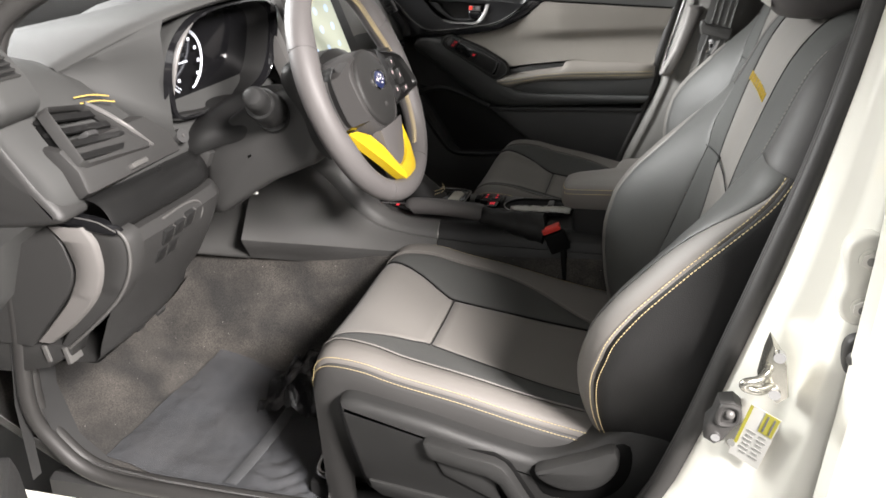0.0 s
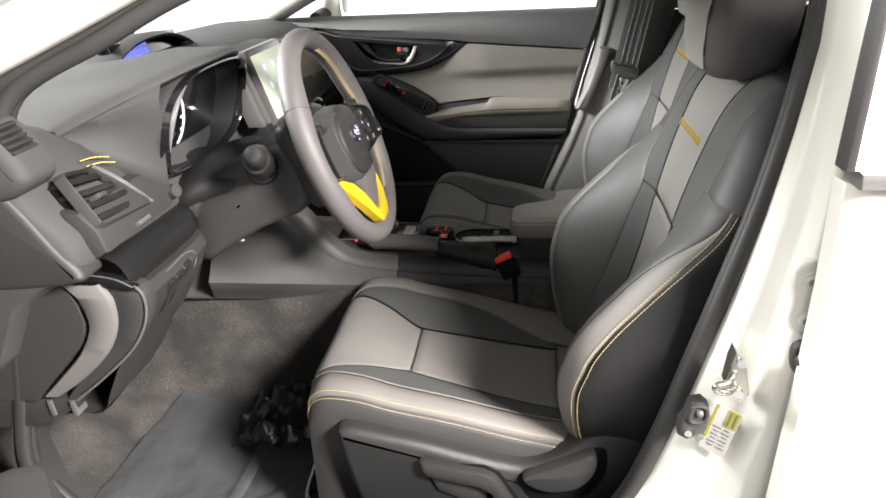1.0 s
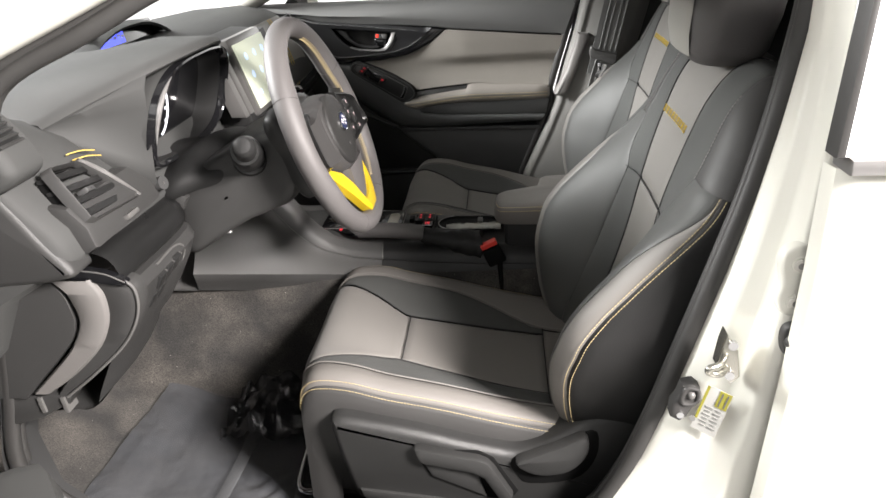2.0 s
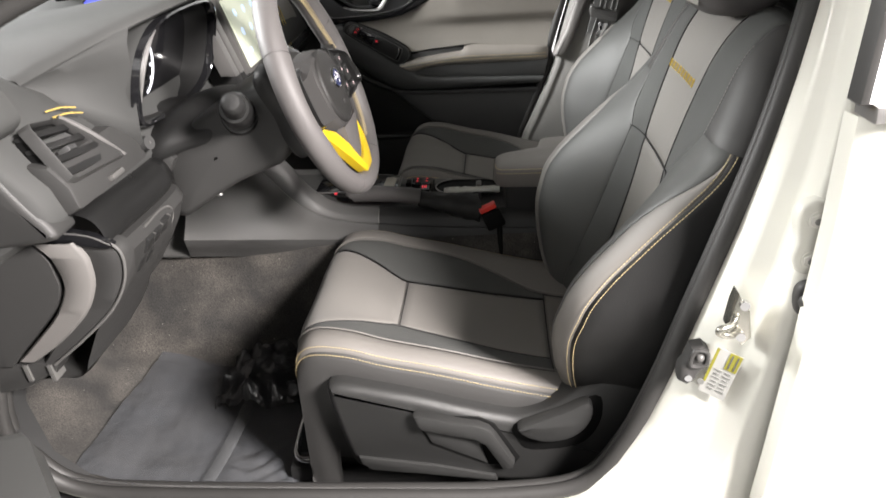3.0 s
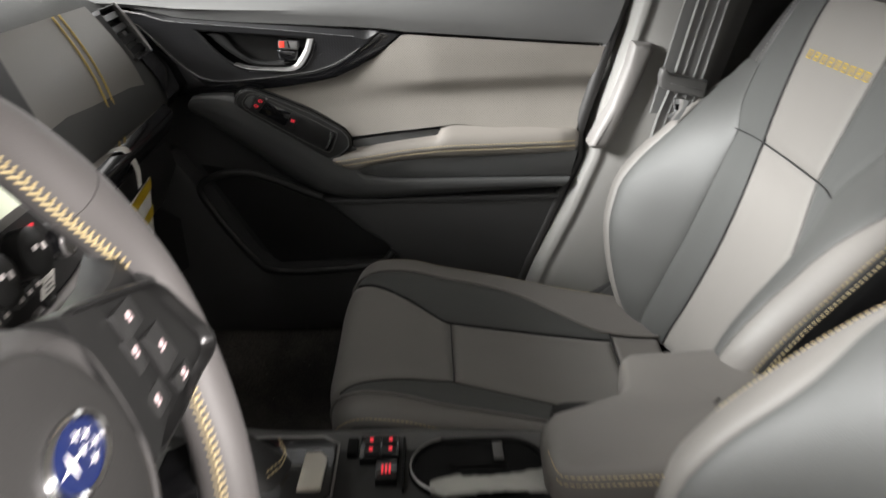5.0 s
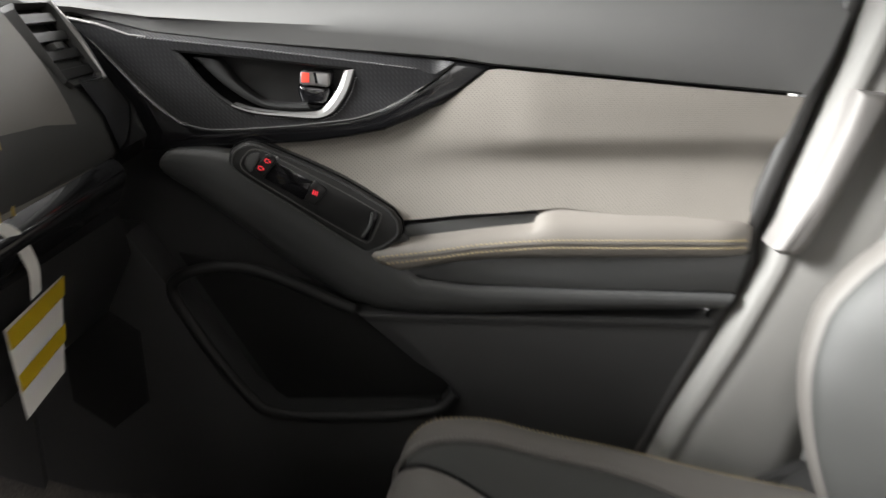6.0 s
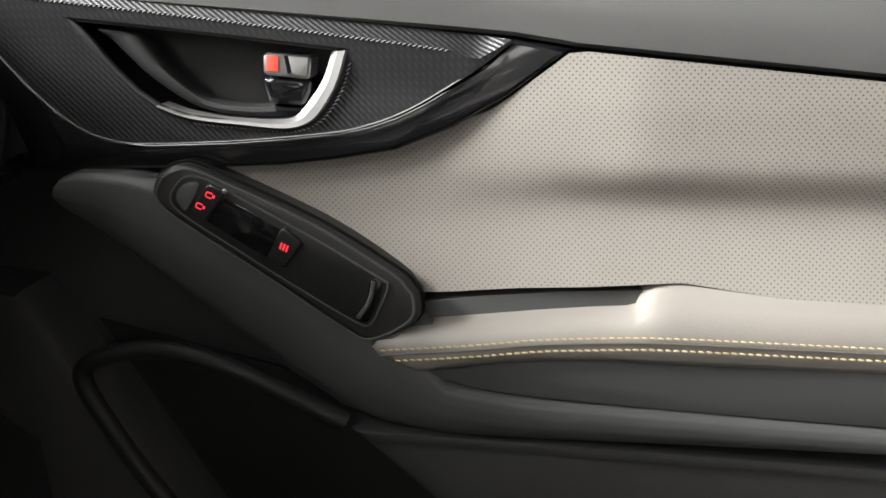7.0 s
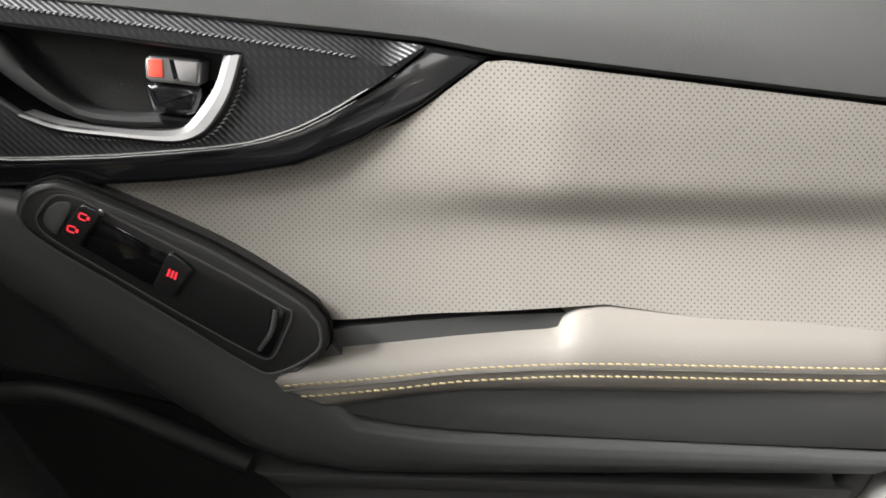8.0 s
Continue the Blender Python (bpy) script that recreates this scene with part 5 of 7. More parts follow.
    for k in range(6):
        box((-0.5965, -0.125 + 0.017 * k, 1.243 - 0.003 * (k % 2)), (0.001, 0.012, 0.006), 0, (0, -10, 0), bm)
    part("display_mark", bm, DIAL, disp, "white display figures as bars", kind="stuff")
    rows = [[Vector((x, y, z - 0.045 * abs((y + 0.02) / 0.2) ** 2.5)) for y in [-0.22 + 0.04 * k for k in range(11)]] for x, z in ((-0.582, 1.254), (-0.578, 1.260), (-0.60, 1.266), (-0.68, 1.258), (-0.78, 1.235), (-0.84, 1.21))]
    part("display_hood", grid(rows), DASH, disp, "grey display hood")

    # passenger side: leather fascia with two stitched lines, gloss strip, glovebox
    def F(y, k):
        return Vector((-0.432 + 0.075 * k + 0.014 * math.sin(math.pi * k), y, 1.205 - 0.16 * k - 0.05 * (0.55 - y) * k))
    part("passenger_fascia", grid([[F(y, k / 8) + Vector((0.004, 0, 0)) for k in range(9)] for y in [0.10 + 0.05 * i for i in range(10)]]), FASCIA, t, "grey leather fascia panel")
    for dy in (0.0, 0.02):
        part("stitching", tube([F(0.44 + dy - 0.05 * k / 8, k / 8) + Vector((0.0055, 0, 0)) for k in range(9)], 0.0012, 6), THREAD, t, "yellow stitched line")
    bm = grid([[F(y, 1.0) + Vector(o) for o in ((0.004, 0, 0), (0.014, 0, -0.008), (0.017, 0, -0.02), (0.006, 0, -0.045), (-0.02, 0, -0.05))] for y in [0.09 + 0.05 * i for i in range(11)]])
    part("gloss_strip", bm, GLOSS, t, "gloss black trim strip")
    rows = [[p + Vector((0.005, 0, 0.002)) for p in profile(y)[7:14]] for y in (0.60, 0.605, 0.64, 0.67, 0.686)]
    part("end_trim", grid(rows), GLOSS, t, "gloss black trim at the end of the dash")
    rows = [[Vector((x, y, z)) for x, z in ((-0.40, 0.99), (-0.372, 0.975), (-0.365, 0.93), (-0.40, 0.86), (-0.47, 0.80), (-0.6, 0.80))] for y in (0.10, 0.11, 0.3, 0.5, 0.62, 0.63)]
    part("glovebox", grid(rows), BLACK, t, "black glovebox lid")


dashboard()

# ---- centre console ----


def centre_console():
    t = thing("centre_console", (0.0, 0.0, 0.42), "dark grey centre console with armrest and cup holders", "console")
    # driver side: a band along the top, a seam, a broad face out to a crease, and an undercut
    top = hermite([(-0.62, 0.96), (-0.44, 0.945), (-0.36, 0.925), (-0.30, 0.90), (-0.27, 0.88), (-0.233, 0.83), (-0.204, 0.803), (-0.167, 0.785), (-0.116, 0.776), (-0.07, 0.774), (0.05, 0.772), (0.2, 0.765), (0.55, 0.76)])
    seam_z = hermite([(-0.62, 0.93), (-0.44, 0.92), (-0.36, 0.905), (-0.307, 0.866), (-0.27, 0.822), (-0.235, 0.789), (-0.20, 0.768), (-0.165, 0.758), (-0.115, 0.749), (-0.064, 0.744), (0.05, 0.735), (0.5, 0.72)])
    crease_y = lin([(-0.62, -0.27), (-0.472, -0.236), (-0.2, -0.158), (-0.06, -0.122), (0.1, -0.112), (0.5, -0.108)])
    crease_z = lin([(-0.62, 0.80), (-0.472, 0.776), (-0.2, 0.735), (-0.06, 0.715), (0.1, 0.69), (0.5, 0.60)])
    foot_y = lin([(-0.62, -0.20), (-0.48, -0.176), (-0.2, -0.125), (-0.06, -0.114), (0.5, -0.11)])
    foot_z = lin([(-0.62, 0.72), (-0.48, 0.707), (-0.2, 0.676), (-0.06, 0.66), (0.5, 0.5)])

    def section(x):
        zt, zs, cy, cz, fy, fz = top(x), seam_z(x), crease_y(x), crease_z(x), foot_y(x), foot_z(x)
        e = min(1.0, max(0.0, (-0.456 - x) / 0.02))
        cy, cz = cy + (fy - cy) * e, cz + (fz - cz) * e * 0.9
        at = lambda k, o: (-0.108 + (cy + 0.108) * k - o, zs - 0.004 + (cz - zs + 0.004) * k)  # noqa: E731
        pts = [(-0.060, zt - 0.004), (-0.076, zt), (-0.086, zt - 0.002), (-0.096, zt - 0.010), (-0.104, (zt + zs) / 2), (-0.108, zs + 0.002), (-0.1065, zs), (-0.108, zs - 0.002)]
        pts += [at(0.25, 0.003), at(0.5, 0.004), at(0.75, 0.003), at(0.92, 0.001), (cy - 0.001, cz), (cy + 0.003, cz - 0.010), (cy + (fy - cy) * 0.5, cz + (fz - cz) * 0.55), (fy, fz + 0.003), (fy + 0.002, fz - 0.001), (fy + 0.02, fz - 0.008)]
        return [Vector((x, y, z)) for y, z in pts]

    xs = [-0.60, -0.52, -0.482, -0.478, -0.470, -0.462, -0.456] + [-0.445 + 0.0125 * k for k in range(30)] + [-0.0735]
    part("side_panel", grid([section(x) for x in xs]), DASH_DARK, t, "dark grey console side with a crease", angle=50)
    # Darker plastic, coloured black for the shade between seat and console.
    part("rear_side_panel", grid([section(x) for x in [-0.0715] + [-0.06 + 0.04 * k for k in range(15)]]), BLACK, t, "rear console side, dark plastic blackened for shade", angle=50)
    part("seam_line", tube([section(x)[6] + Vector((0, -0.0006, 0)) for x in [-0.31 + 0.0125 * k for k in range(20)]], 0.0011, 6), SATIN_DARK, t, "thin console seam")
    part("joint", tube([section(-0.0725)[k] + Vector((0, -0.0004, 0.0004)) for k in range(2, 7)], 0.0012, 6), SATIN_DARK, t, "bright joint of the console trim")
    # passenger side wall
    rows = []
    for k in range(36):
        x = -0.60 + 1.1 * k / 35
        z1 = min(top(x), 0.803 + 0.25 * max(0.0, -0.3 - x))
        z0 = lin([(-0.6, 0.70), (-0.05, 0.66), (0.1, 0.6), (0.5, 0.5)])(x)
        rows.append([Vector((x, w, z)) for w, z in ((0.06, z1 - 0.002), (0.085, z1 + 0.002), (0.100, z1 - 0.004), (0.108, z1 - 0.018), (0.114, z1 - 0.05), (0.118, z0))])
    part("far_side_panel", grid(rows), DASH_DARK, t, "dark grey far console side")
    rows = [[Vector((x, y, min(top(x), 0.803 + 0.25 * max(0.0, -0.3 - x)) - 0.004)) for y in (-0.075, -0.02, 0.02, 0.065)] for x in [-0.5 + 0.05 * k for k in range(21)]]
    part("top_plate", grid(rows), DASH, t, "grey console top")
    # shifter plate, boot and lever
    sp = part("shift_plate", prism([(-0.22, -0.05), (-0.05, -0.05), (-0.035, -0.04), (-0.035, 0.04), (-0.05, 0.052), (-0.2, 0.052), (-0.22, 0.035)], 0.800, 0.78, 0.003, "xy"), GLOSS, t, "gloss black shift plate")
    part("plate_rim", tube([(-0.21, -0.052, 0.799), (-0.05, -0.052, 0.797), (-0.033, -0.04, 0.797), (-0.033, 0.041, 0.797), (-0.05, 0.054, 0.797), (-0.2, 0.054, 0.8)], 0.0014, 6), SATIN_DARK, sp, "satin plate rim")
    bm = grid([[Vector((-0.13 + a * math.cos(q) - 0.02 * k + 0.002 * math.sin(5 * q), 0.0 + b * math.sin(q), z)) for q in [2 * math.pi * j / 24 for j in range(24)]] for a, b, z, k in ((0.05, 0.04, 0.80, 0), (0.046, 0.037, 0.808, 0.2), (0.036, 0.03, 0.826, 0.6), (0.024, 0.022, 0.845, 1), (0.014, 0.014, 0.862, 1.3))], closed=True, caps=True)
    boot = part("shift_boot", bm, BLACK_CLOTH, sp, "black leather shift boot")
    for dz in (0.0, 0.007):
        part("stitching", stitches([(-0.098, -0.026, 0.812 + dz), (-0.086, -0.008, 0.812 + dz), (-0.084, 0.008, 0.812 + dz), (-0.094, 0.026, 0.812 + dz)]), THREAD_PALE, boot, "pale yellow stitching", kind="stuff")
    part("gear_knob", ball((-0.165, 0.0, 0.895), (0.024, 0.022, 0.032)), GLOSS, sp, "gloss black gear knob")
    part("gear_lever", tube([(-0.155, 0.0, 0.855), (-0.162, 0.0, 0.89)], 0.009), CHROME, sp, "chrome lever")
    part("gate_insert", prism([(-0.068, -0.034), (-0.044, -0.034), (-0.042, 0.012), (-0.05, 0.022), (-0.066, 0.02)], 0.8045, 0.799, 0.001, "xy"), CREAM, sp, "cream selector insert")
    bm = bmesh.new()
    for k in range(4):
        box((-0.21 + 0.04 * k, -0.062, 0.8), (0.006, 0.007, 0.002), 0, (0, 0, 0), bm)
    part("selector_light", bm, LED, sp, "red selector lights", kind="stuff")
    # heated seat switches and small red button
    hs = part("seat_heater_switch", box((0.0095, 0.056, 0.774), (0.044, 0.038, 0.012), 0.002), GLOSS, t, "black switch block with red lights")
    for dx in (-0.008, 0.011):
        for dy in (-0.008, 0.008):
            part("switch_key", box((0.0095 + dx, 0.056 + dy, 0.7795), (0.017, 0.013, 0.006), 0.0015), BLACK, hs)
            part("switch_light", box((0.0095 + dx * 1.15, 0.056 + dy, 0.783), (0.004, 0.005, 0.001), 0), LED, hs, "red switch light")
    eb = part("small_switch", box((0.0185, 0.018, 0.774), (0.024, 0.031, 0.012), 0.002), GLOSS, t, "small black switch")
    bm = bmesh.new()
    for k in range(3):
        box((0.0145 + 0.004 * k, 0.018, 0.7805), (0.0022, 0.013, 0.001), 0, (0, 0, 0), bm)
    part("switch_light", bm, LED, eb, "red lit symbol")
    part("blank_switch", box((-0.0215, 0.062, 0.773), (0.012, 0.026, 0.01), 0.002), GLOSS_CUP, t, "black blank switch")
    part("switch_groove", box((0.037, 0.034, 0.7725), (0.003, 0.085, 0.006), 0.001), GLOSS_CUP, t)
    # cup holders
    def oblong(r, z):
        return [Vector((0.088 + r * math.cos(q), 0.026 + r * math.sin(q), z)) for q in [math.pi * (0.5 + k / 14) for k in range(15)]] + [Vector((0.15 + r * math.cos(q), 0.026 + r * math.sin(q), z)) for q in [math.pi * (-0.5 + k / 14) for k in range(15)]]

    # Shallow floor; its black stands in for the shade of a deep well.
    part("cup_holder", grid([oblong(0.046, 0.7705), oblong(0.045, 0.776), oblong(0.0405, 0.776), oblong(0.0395, 0.7735), oblong(0.039, 0.7722), oblong(0.002, 0.772)], closed=True), GLOSS_CUP, t, "oblong cup holder, shallow floor blackened to look deep")
    part("cup_ring", tube(oblong(0.0435, 0.7768)[1:14], 0.0013, 6), SATIN, t, "thin silver ring")
    part("cup_divider", box((0.1425, 0.05, 0.7715), (0.012, 0.028, 0.008), 0.002), PLASTIC_GREY, t, "black divider fin")
    # hand brake with boot
    hb = part("hand_brake", tube(curve([(-0.13, -0.086, 0.805), (-0.12, -0.086, 0.808), (-0.05, -0.086, 0.806), (0.02, -0.086, 0.798)], 6), lambda q: 0.0175 - 0.004 * (1 - min(1, q * 6)), 18), LEATHER_WHEEL, t, "grey leather hand brake grip")
    part("brake_button", tube([(-0.135, -0.086, 0.803), (-0.125, -0.086, 0.806)], 0.008), CHROME, hb, "chrome release button")
    rows = []
    for k in range(15):
        q = k / 14
        x = 0.018 + 0.13 * q
        r = 0.0205 + 0.02 * q + 0.0022 * math.sin(q * 26)
        rows.append([Vector((x + 0.004 * math.sin(3 * a), -0.083 + r * math.cos(a) * 0.9, 0.792 - 0.025 * q + (r * 0.75 + 0.002 * math.sin(5 * a + 9 * q)) * math.sin(a))) for a in [2 * math.pi * j / 20 for j in range(20)]])
    part("brake_boot", grid(rows, closed=True, caps=True), BLACK_CLOTH, hb, "black folded brake boot")
    # armrest lid: its front runs out towards the driver
    plan = [(0.182, -0.078), (0.178, -0.06), (0.18, -0.012), (0.19, 0.0), (0.262, 0.028), (0.274, 0.04), (0.284, 0.094), (0.295, 0.104), (0.49, 0.11), (0.505, 0.095), (0.505, -0.08), (0.49, -0.09), (0.25, -0.09), (0.195, -0.087)]
    rows = []
    for k, z in ((0.97, 0.815), (1.0, 0.822), (1.0, 0.842), (0.99, 0.853), (0.965, 0.860), (0.9, 0.8635), (0.5, 0.866), (0.02, 0.867)):
        rows.append([Vector((0.36 + (x - 0.36) * k, (y - 0.0) * k, z + 0.02 * (x - 0.2) * min(1, max(0, (z - 0.82) / 0.03)))) for x, y in plan])
    lid = part("armrest_lid", grid(rows, closed=True), LEATHER, t, "grey leather armrest lid", angle=50)
    for dz in (0.8555, 0.8465):
        part("stitching", stitches(curve([(0.1815, -0.05, dz), (0.186, -0.0805, dz), (0.20, -0.0885, dz), (0.25, -0.0908, dz + 0.001), (0.42, -0.0912, dz + 0.003)], 6), up=(0, -1, 0)), THREAD_PALE, lid, "pale yellow double stitching", kind="stuff")
    part("stitching", stitches([(0.283, 0.078, 0.8605), (0.30, 0.087, 0.862), (0.48, 0.087, 0.864)]), THREAD_PALE, lid, "pale yellow edge stitching", kind="stuff")
    part("storage_box", box((0.35, 0.0, 0.70), (0.30, 0.165, 0.24), 0.02), BLACK_CLOTH, t, "dark storage box under the armrest")


centre_console()


def belt_buckle():
    t = thing("seat_belt_buckle", (0.165, -0.11, 0.72), "black seat belt buckle with red button", "seat belt")
    part("body", box((0.176, -0.112, 0.754), (0.042, 0.02, 0.042), 0.006, (0, -22, 8)), GLOSS_CUP, t)
    part("button", box((0.164, -0.112, 0.7805), (0.037, 0.02, 0.011), 0.003, (0, -22, 8)), RED, t, "red release button")
    part("stem", tube([(0.188, -0.114, 0.74), (0.196, -0.116, 0.60)], 0.006), GLOSS_CUP, t)


belt_buckle()

# ---- passenger door, closed ----


def passenger_door():
    t = thing("passenger_door", (0.0, 0.75, 0.5), "closed car door with light grey leather insert and black trim", "car door")
    rear = lin([(0.40, 0.17), (0.69, 0.262), (0.826, 0.317), (0.90, 0.348), (0.942, 0.342), (1.0, 0.358), (1.10, 0.388), (1.21, 0.425)])   # rear edge by height
    line = lin([(-0.52, 1.19), (-0.42, 1.180), (-0.355, 1.162), (-0.26, 1.152), (-0.01, 1.135), (0.034, 1.128), (0.28, 1.107), (0.42, 1.096)])  # under edge of the upper trim
    base = [(-0.60, 1.16), (-0.60, 0.5), (0.20, 0.5), (0.262, 0.69), (0.315, 0.826), (0.344, 0.90), (0.34, 0.942), (0.388, 1.10), (0.41, 1.16)]
    part("door_panel", prism(base, 0.752, 0.80, 0.004), PLASTIC, t, "black grained door panel")
    # upper trim with rolled sill
    rows = []
    for k in range(25):
        x = -0.60 + 1.02 * k / 24
        z0 = line(max(x, -0.52))
        rows.append([Vector((min(x, rear(z) - 0.002) if k == 24 else x, y, z)) for y, z in ((0.735, z0 + 0.002), (0.712, z0 + 0.001), (0.706, z0 + 0.004), (0.700, z0 + 0.02), (0.697, (z0 + 1.2) / 2), (0.702, 1.185), (0.716, 1.203), (0.74, 1.21), (0.79, 1.212), (0.83, 1.205))])
    part("upper_trim", grid(rows), UPPER, t, "dark soft upper trim")
    # light insert
    low = lin([(-0.225, 1.038), (-0.20, 1.028), (-0.078, 0.9465), (-0.05, 0.949), (0.0, 0.9555), (0.09, 0.963), (0.12, 0.966), (0.345, 0.943)])
    high = lin([(-0.225, 1.0425), (-0.155, 1.0445), (-0.097, 1.053), (-0.017, 1.087), (0.034, 1.127), (0.28, 1.106), (0.40, 1.0965)])

    def yf(x, z):
        a = (z - 1.03) / 0.03
        b = min(1.0, max(0.0, (x + 0.2) / 0.25))
        shelf = 0.024 * max(0.0, 1 - (z - 0.94) / 0.085) ** 1.6
        k = min(1.0, max(0.0, (z - 1.014 - 0.02 * x) / 0.034))
        c = min(1.0, max(0.0, (x + 0.06) / 0.14))
        return 0.722 - 0.006 * max(0.0, min(1.0, (z - 1.0) / 0.09)) - 0.011 * k * k * (3 - 2 * k) * c - shelf * b

    rows = []
    for k in range(49):
        x = -0.225 + 0.615 * k / 48
        r = []
        for j in range(25):
            z = low(x) + (high(x) - low(x)) * j / 24
            xx = min(x, rear(z) - 0.004)
            r.append(Vector((xx, yf(xx, z), z)))
        rows.append(r)
    part("insert", grid(rows), PERF, t, "perforated light grey leather insert")

    # carbon look panel: an upper strip, a crease, and a face below it with an opening for the handle
    c_top = lin([(-0.437, 1.179), (-0.3023, 1.165), (-0.228, 1.1563), (-0.1538, 1.1484), (-0.08, 1.1402), (-0.0064, 1.1334)])
    c_fold = lin([(-0.437, 1.1773), (-0.4022, 1.1705), (-0.3685, 1.1593), (-0.2945, 1.1523), (-0.2275, 1.1458), (-0.1535, 1.1379), (-0.0797, 1.1297), (-0.0503, 1.126), (-0.03, 1.1195), (-0.0064, 1.1334)])
    lower = [(-0.437, 1.1773), (-0.3977, 1.1381), (-0.3609, 1.0967), (-0.3418, 1.0785), (-0.3216, 1.0644), (-0.30, 1.0574), (-0.2739, 1.0556), (-0.2124, 1.059), (-0.1695, 1.0632), (-0.1276, 1.0684), (-0.1069, 1.0734), (-0.0865, 1.0807), (-0.0665, 1.0909), (-0.0469, 1.1029), (-0.0277, 1.1153), (-0.0064, 1.1325)]
    c_low = lin(lower)
    h_top = lin([(-0.3238, 1.1448), (-0.2671, 1.1403), (-0.2054, 1.1345), (-0.1173, 1.1259)])
    h_low = lin([(-0.3238, 1.1448), (-0.3106, 1.1333), (-0.2964, 1.1139), (-0.2775, 1.0943), (-0.2576, 1.0805), (-0.2366, 1.0749), (-0.1943, 1.0711), (-0.1649, 1.0694), (-0.148, 1.0739), (-0.1372, 1.0834), (-0.1262, 1.1013), (-0.1173, 1.1259)])

    def cz(x, z):
        """A point of the carbon panel: out at the crease, drawn in above and below it."""
        f = max(c_fold(x), c_low(x))
        d = 0.008 * min(1.0, (z - f) / 0.012) if z > f else 0.005 * min(1.0, (f - z) / 0.03)
        return Vector((x, 0.7035 + max(0.0, d), z))

    def strip(x0, x1, lo, hi, n, m=6):
        xs = [x0 + (x1 - x0) * k / n for k in range(n + 1)]
        return [[cz(x, lo(x) + (max(hi(x), lo(x)) - lo(x)) * j / m) for j in range(m + 1)] for x in xs]

    bm = bmesh.new()
    fold = lambda x: max(c_fold(x), c_low(x))  # noqa: E731
    for rows in (strip(-0.437, -0.0064, fold, lambda x: max(c_top(x), fold(x)), 60, 3), strip(-0.437, -0.3238, c_low, fold, 20), strip(-0.1173, -0.0064, c_low, fold, 24),
                 strip(-0.3238, -0.1173, c_low, h_low, 48), strip(-0.3238, -0.1173, h_top, fold, 48, 3)):
        grid(rows, bm)
    bmesh.ops.remove_doubles(bm, verts=bm.verts, dist=0.00005)
    part("carbon_panel", bm, CARBON, t, "carbon look trim panel with a folded upper edge", angle=25)
    # Pale beads stand in for light caught by the ribs at the crease.
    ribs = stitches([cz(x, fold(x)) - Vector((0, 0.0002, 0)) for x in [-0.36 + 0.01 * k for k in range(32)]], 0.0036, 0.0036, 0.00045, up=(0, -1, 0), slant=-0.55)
    part("crease_glint", ribs, CARBON_GLINT, t, "pale ribs for the glints along the crease", kind="stuff")
    part("silver_edge", tube([cz(x, fold(x) + 0.0015) - Vector((0, 0.001, 0)) for x in (-0.435, -0.4022, -0.385, -0.3685, -0.35)], lambda q: 0.0022 - 0.0016 * q, 8), SATIN, t, "thin silver accent line")
    lowline = curve([(x, 0.7068, z) for x, z in lower], 4)
    part("lower_line", tube(lowline, 0.0006, 8), SATIN_DARK, t, "thin grey accent line")
    # gloss trim round the carbon panel
    gl = [(-0.52, 1.188), (-0.437, 1.179)] + lower[1:-1] + [(-0.0064, 1.1335), (0.0335, 1.1275), (0.0141, 1.1120), (-0.0083, 1.0951), (-0.0474, 1.0722), (-0.0882, 1.0552), (-0.1302, 1.0472), (-0.1733, 1.0415), (-0.2173, 1.0385), (-0.2621, 1.0365), (-0.36, 1.03), (-0.52, 1.02)]
    part("gloss_trim", prism(gl, 0.7095, 0.74, 0.004, segs=3), GLOSS, t, "gloss black trim")
    # handle: a cup, a surround and a broad silver bezel that runs out thin
    xs = [-0.3238 + 0.2065 * k / 26 for k in range(27)]
    fine = [(x, h_low(x)) for x in xs] + [(x, h_top(x)) for x in xs[-2:0:-1]]
    h = part("handle_surround", tube([(x, 0.7085, z) for x, z in fine], 0.0028, 8, closed=True), BLACK, t, "black handle surround")
    rows = [[Vector((-0.21 + (x + 0.21) * k, y, 1.108 + (z - 1.108) * k)) for x, z in fine] for k, y in ((1.0, 0.708), (0.985, 0.722), (0.95, 0.742), (0.8, 0.758), (0.1, 0.762))]
    part("handle_cup", grid(rows, closed=True), GLOSS, h, "gloss black handle cup", angle=50)
    outer = curve([(x, 0, z) for x, z in ((-0.1180, 1.1250), (-0.1262, 1.1013), (-0.1372, 1.0834), (-0.148, 1.0739), (-0.1649, 1.0694), (-0.1943, 1.0711), (-0.2366, 1.0749), (-0.262, 1.083))], 6)
    inner = curve([(x, 0, z) for x, z in ((-0.1313, 1.1235), (-0.1382, 1.1049), (-0.1492, 1.0891), (-0.1602, 1.078), (-0.1728, 1.0752), (-0.1993, 1.0754), (-0.2366, 1.0783), (-0.26, 1.085))], 6)
    rows = [[Vector((p.x, 0.7105, p.z)), Vector((p.x, 0.7065, p.z)), p.lerp(q, 0.15) + Vector((0, 0.7045, 0)), p.lerp(q, 0.6) + Vector((0, 0.7055, 0)), q + Vector((0, 0.711, 0)), q + Vector((0, 0.722, 0))] for p, q in zip(outer, inner)]
    part("bezel", grid(rows), BEZEL, h, "satin silver bezel", angle=35)
    rim = [p + (p - q).normalized() * 0.0032 for p, q in zip(outer, inner)]
    rim = [cz(p.x, p.z) - Vector((0, 0.0002, 0)) for p in rim[2:-6]]
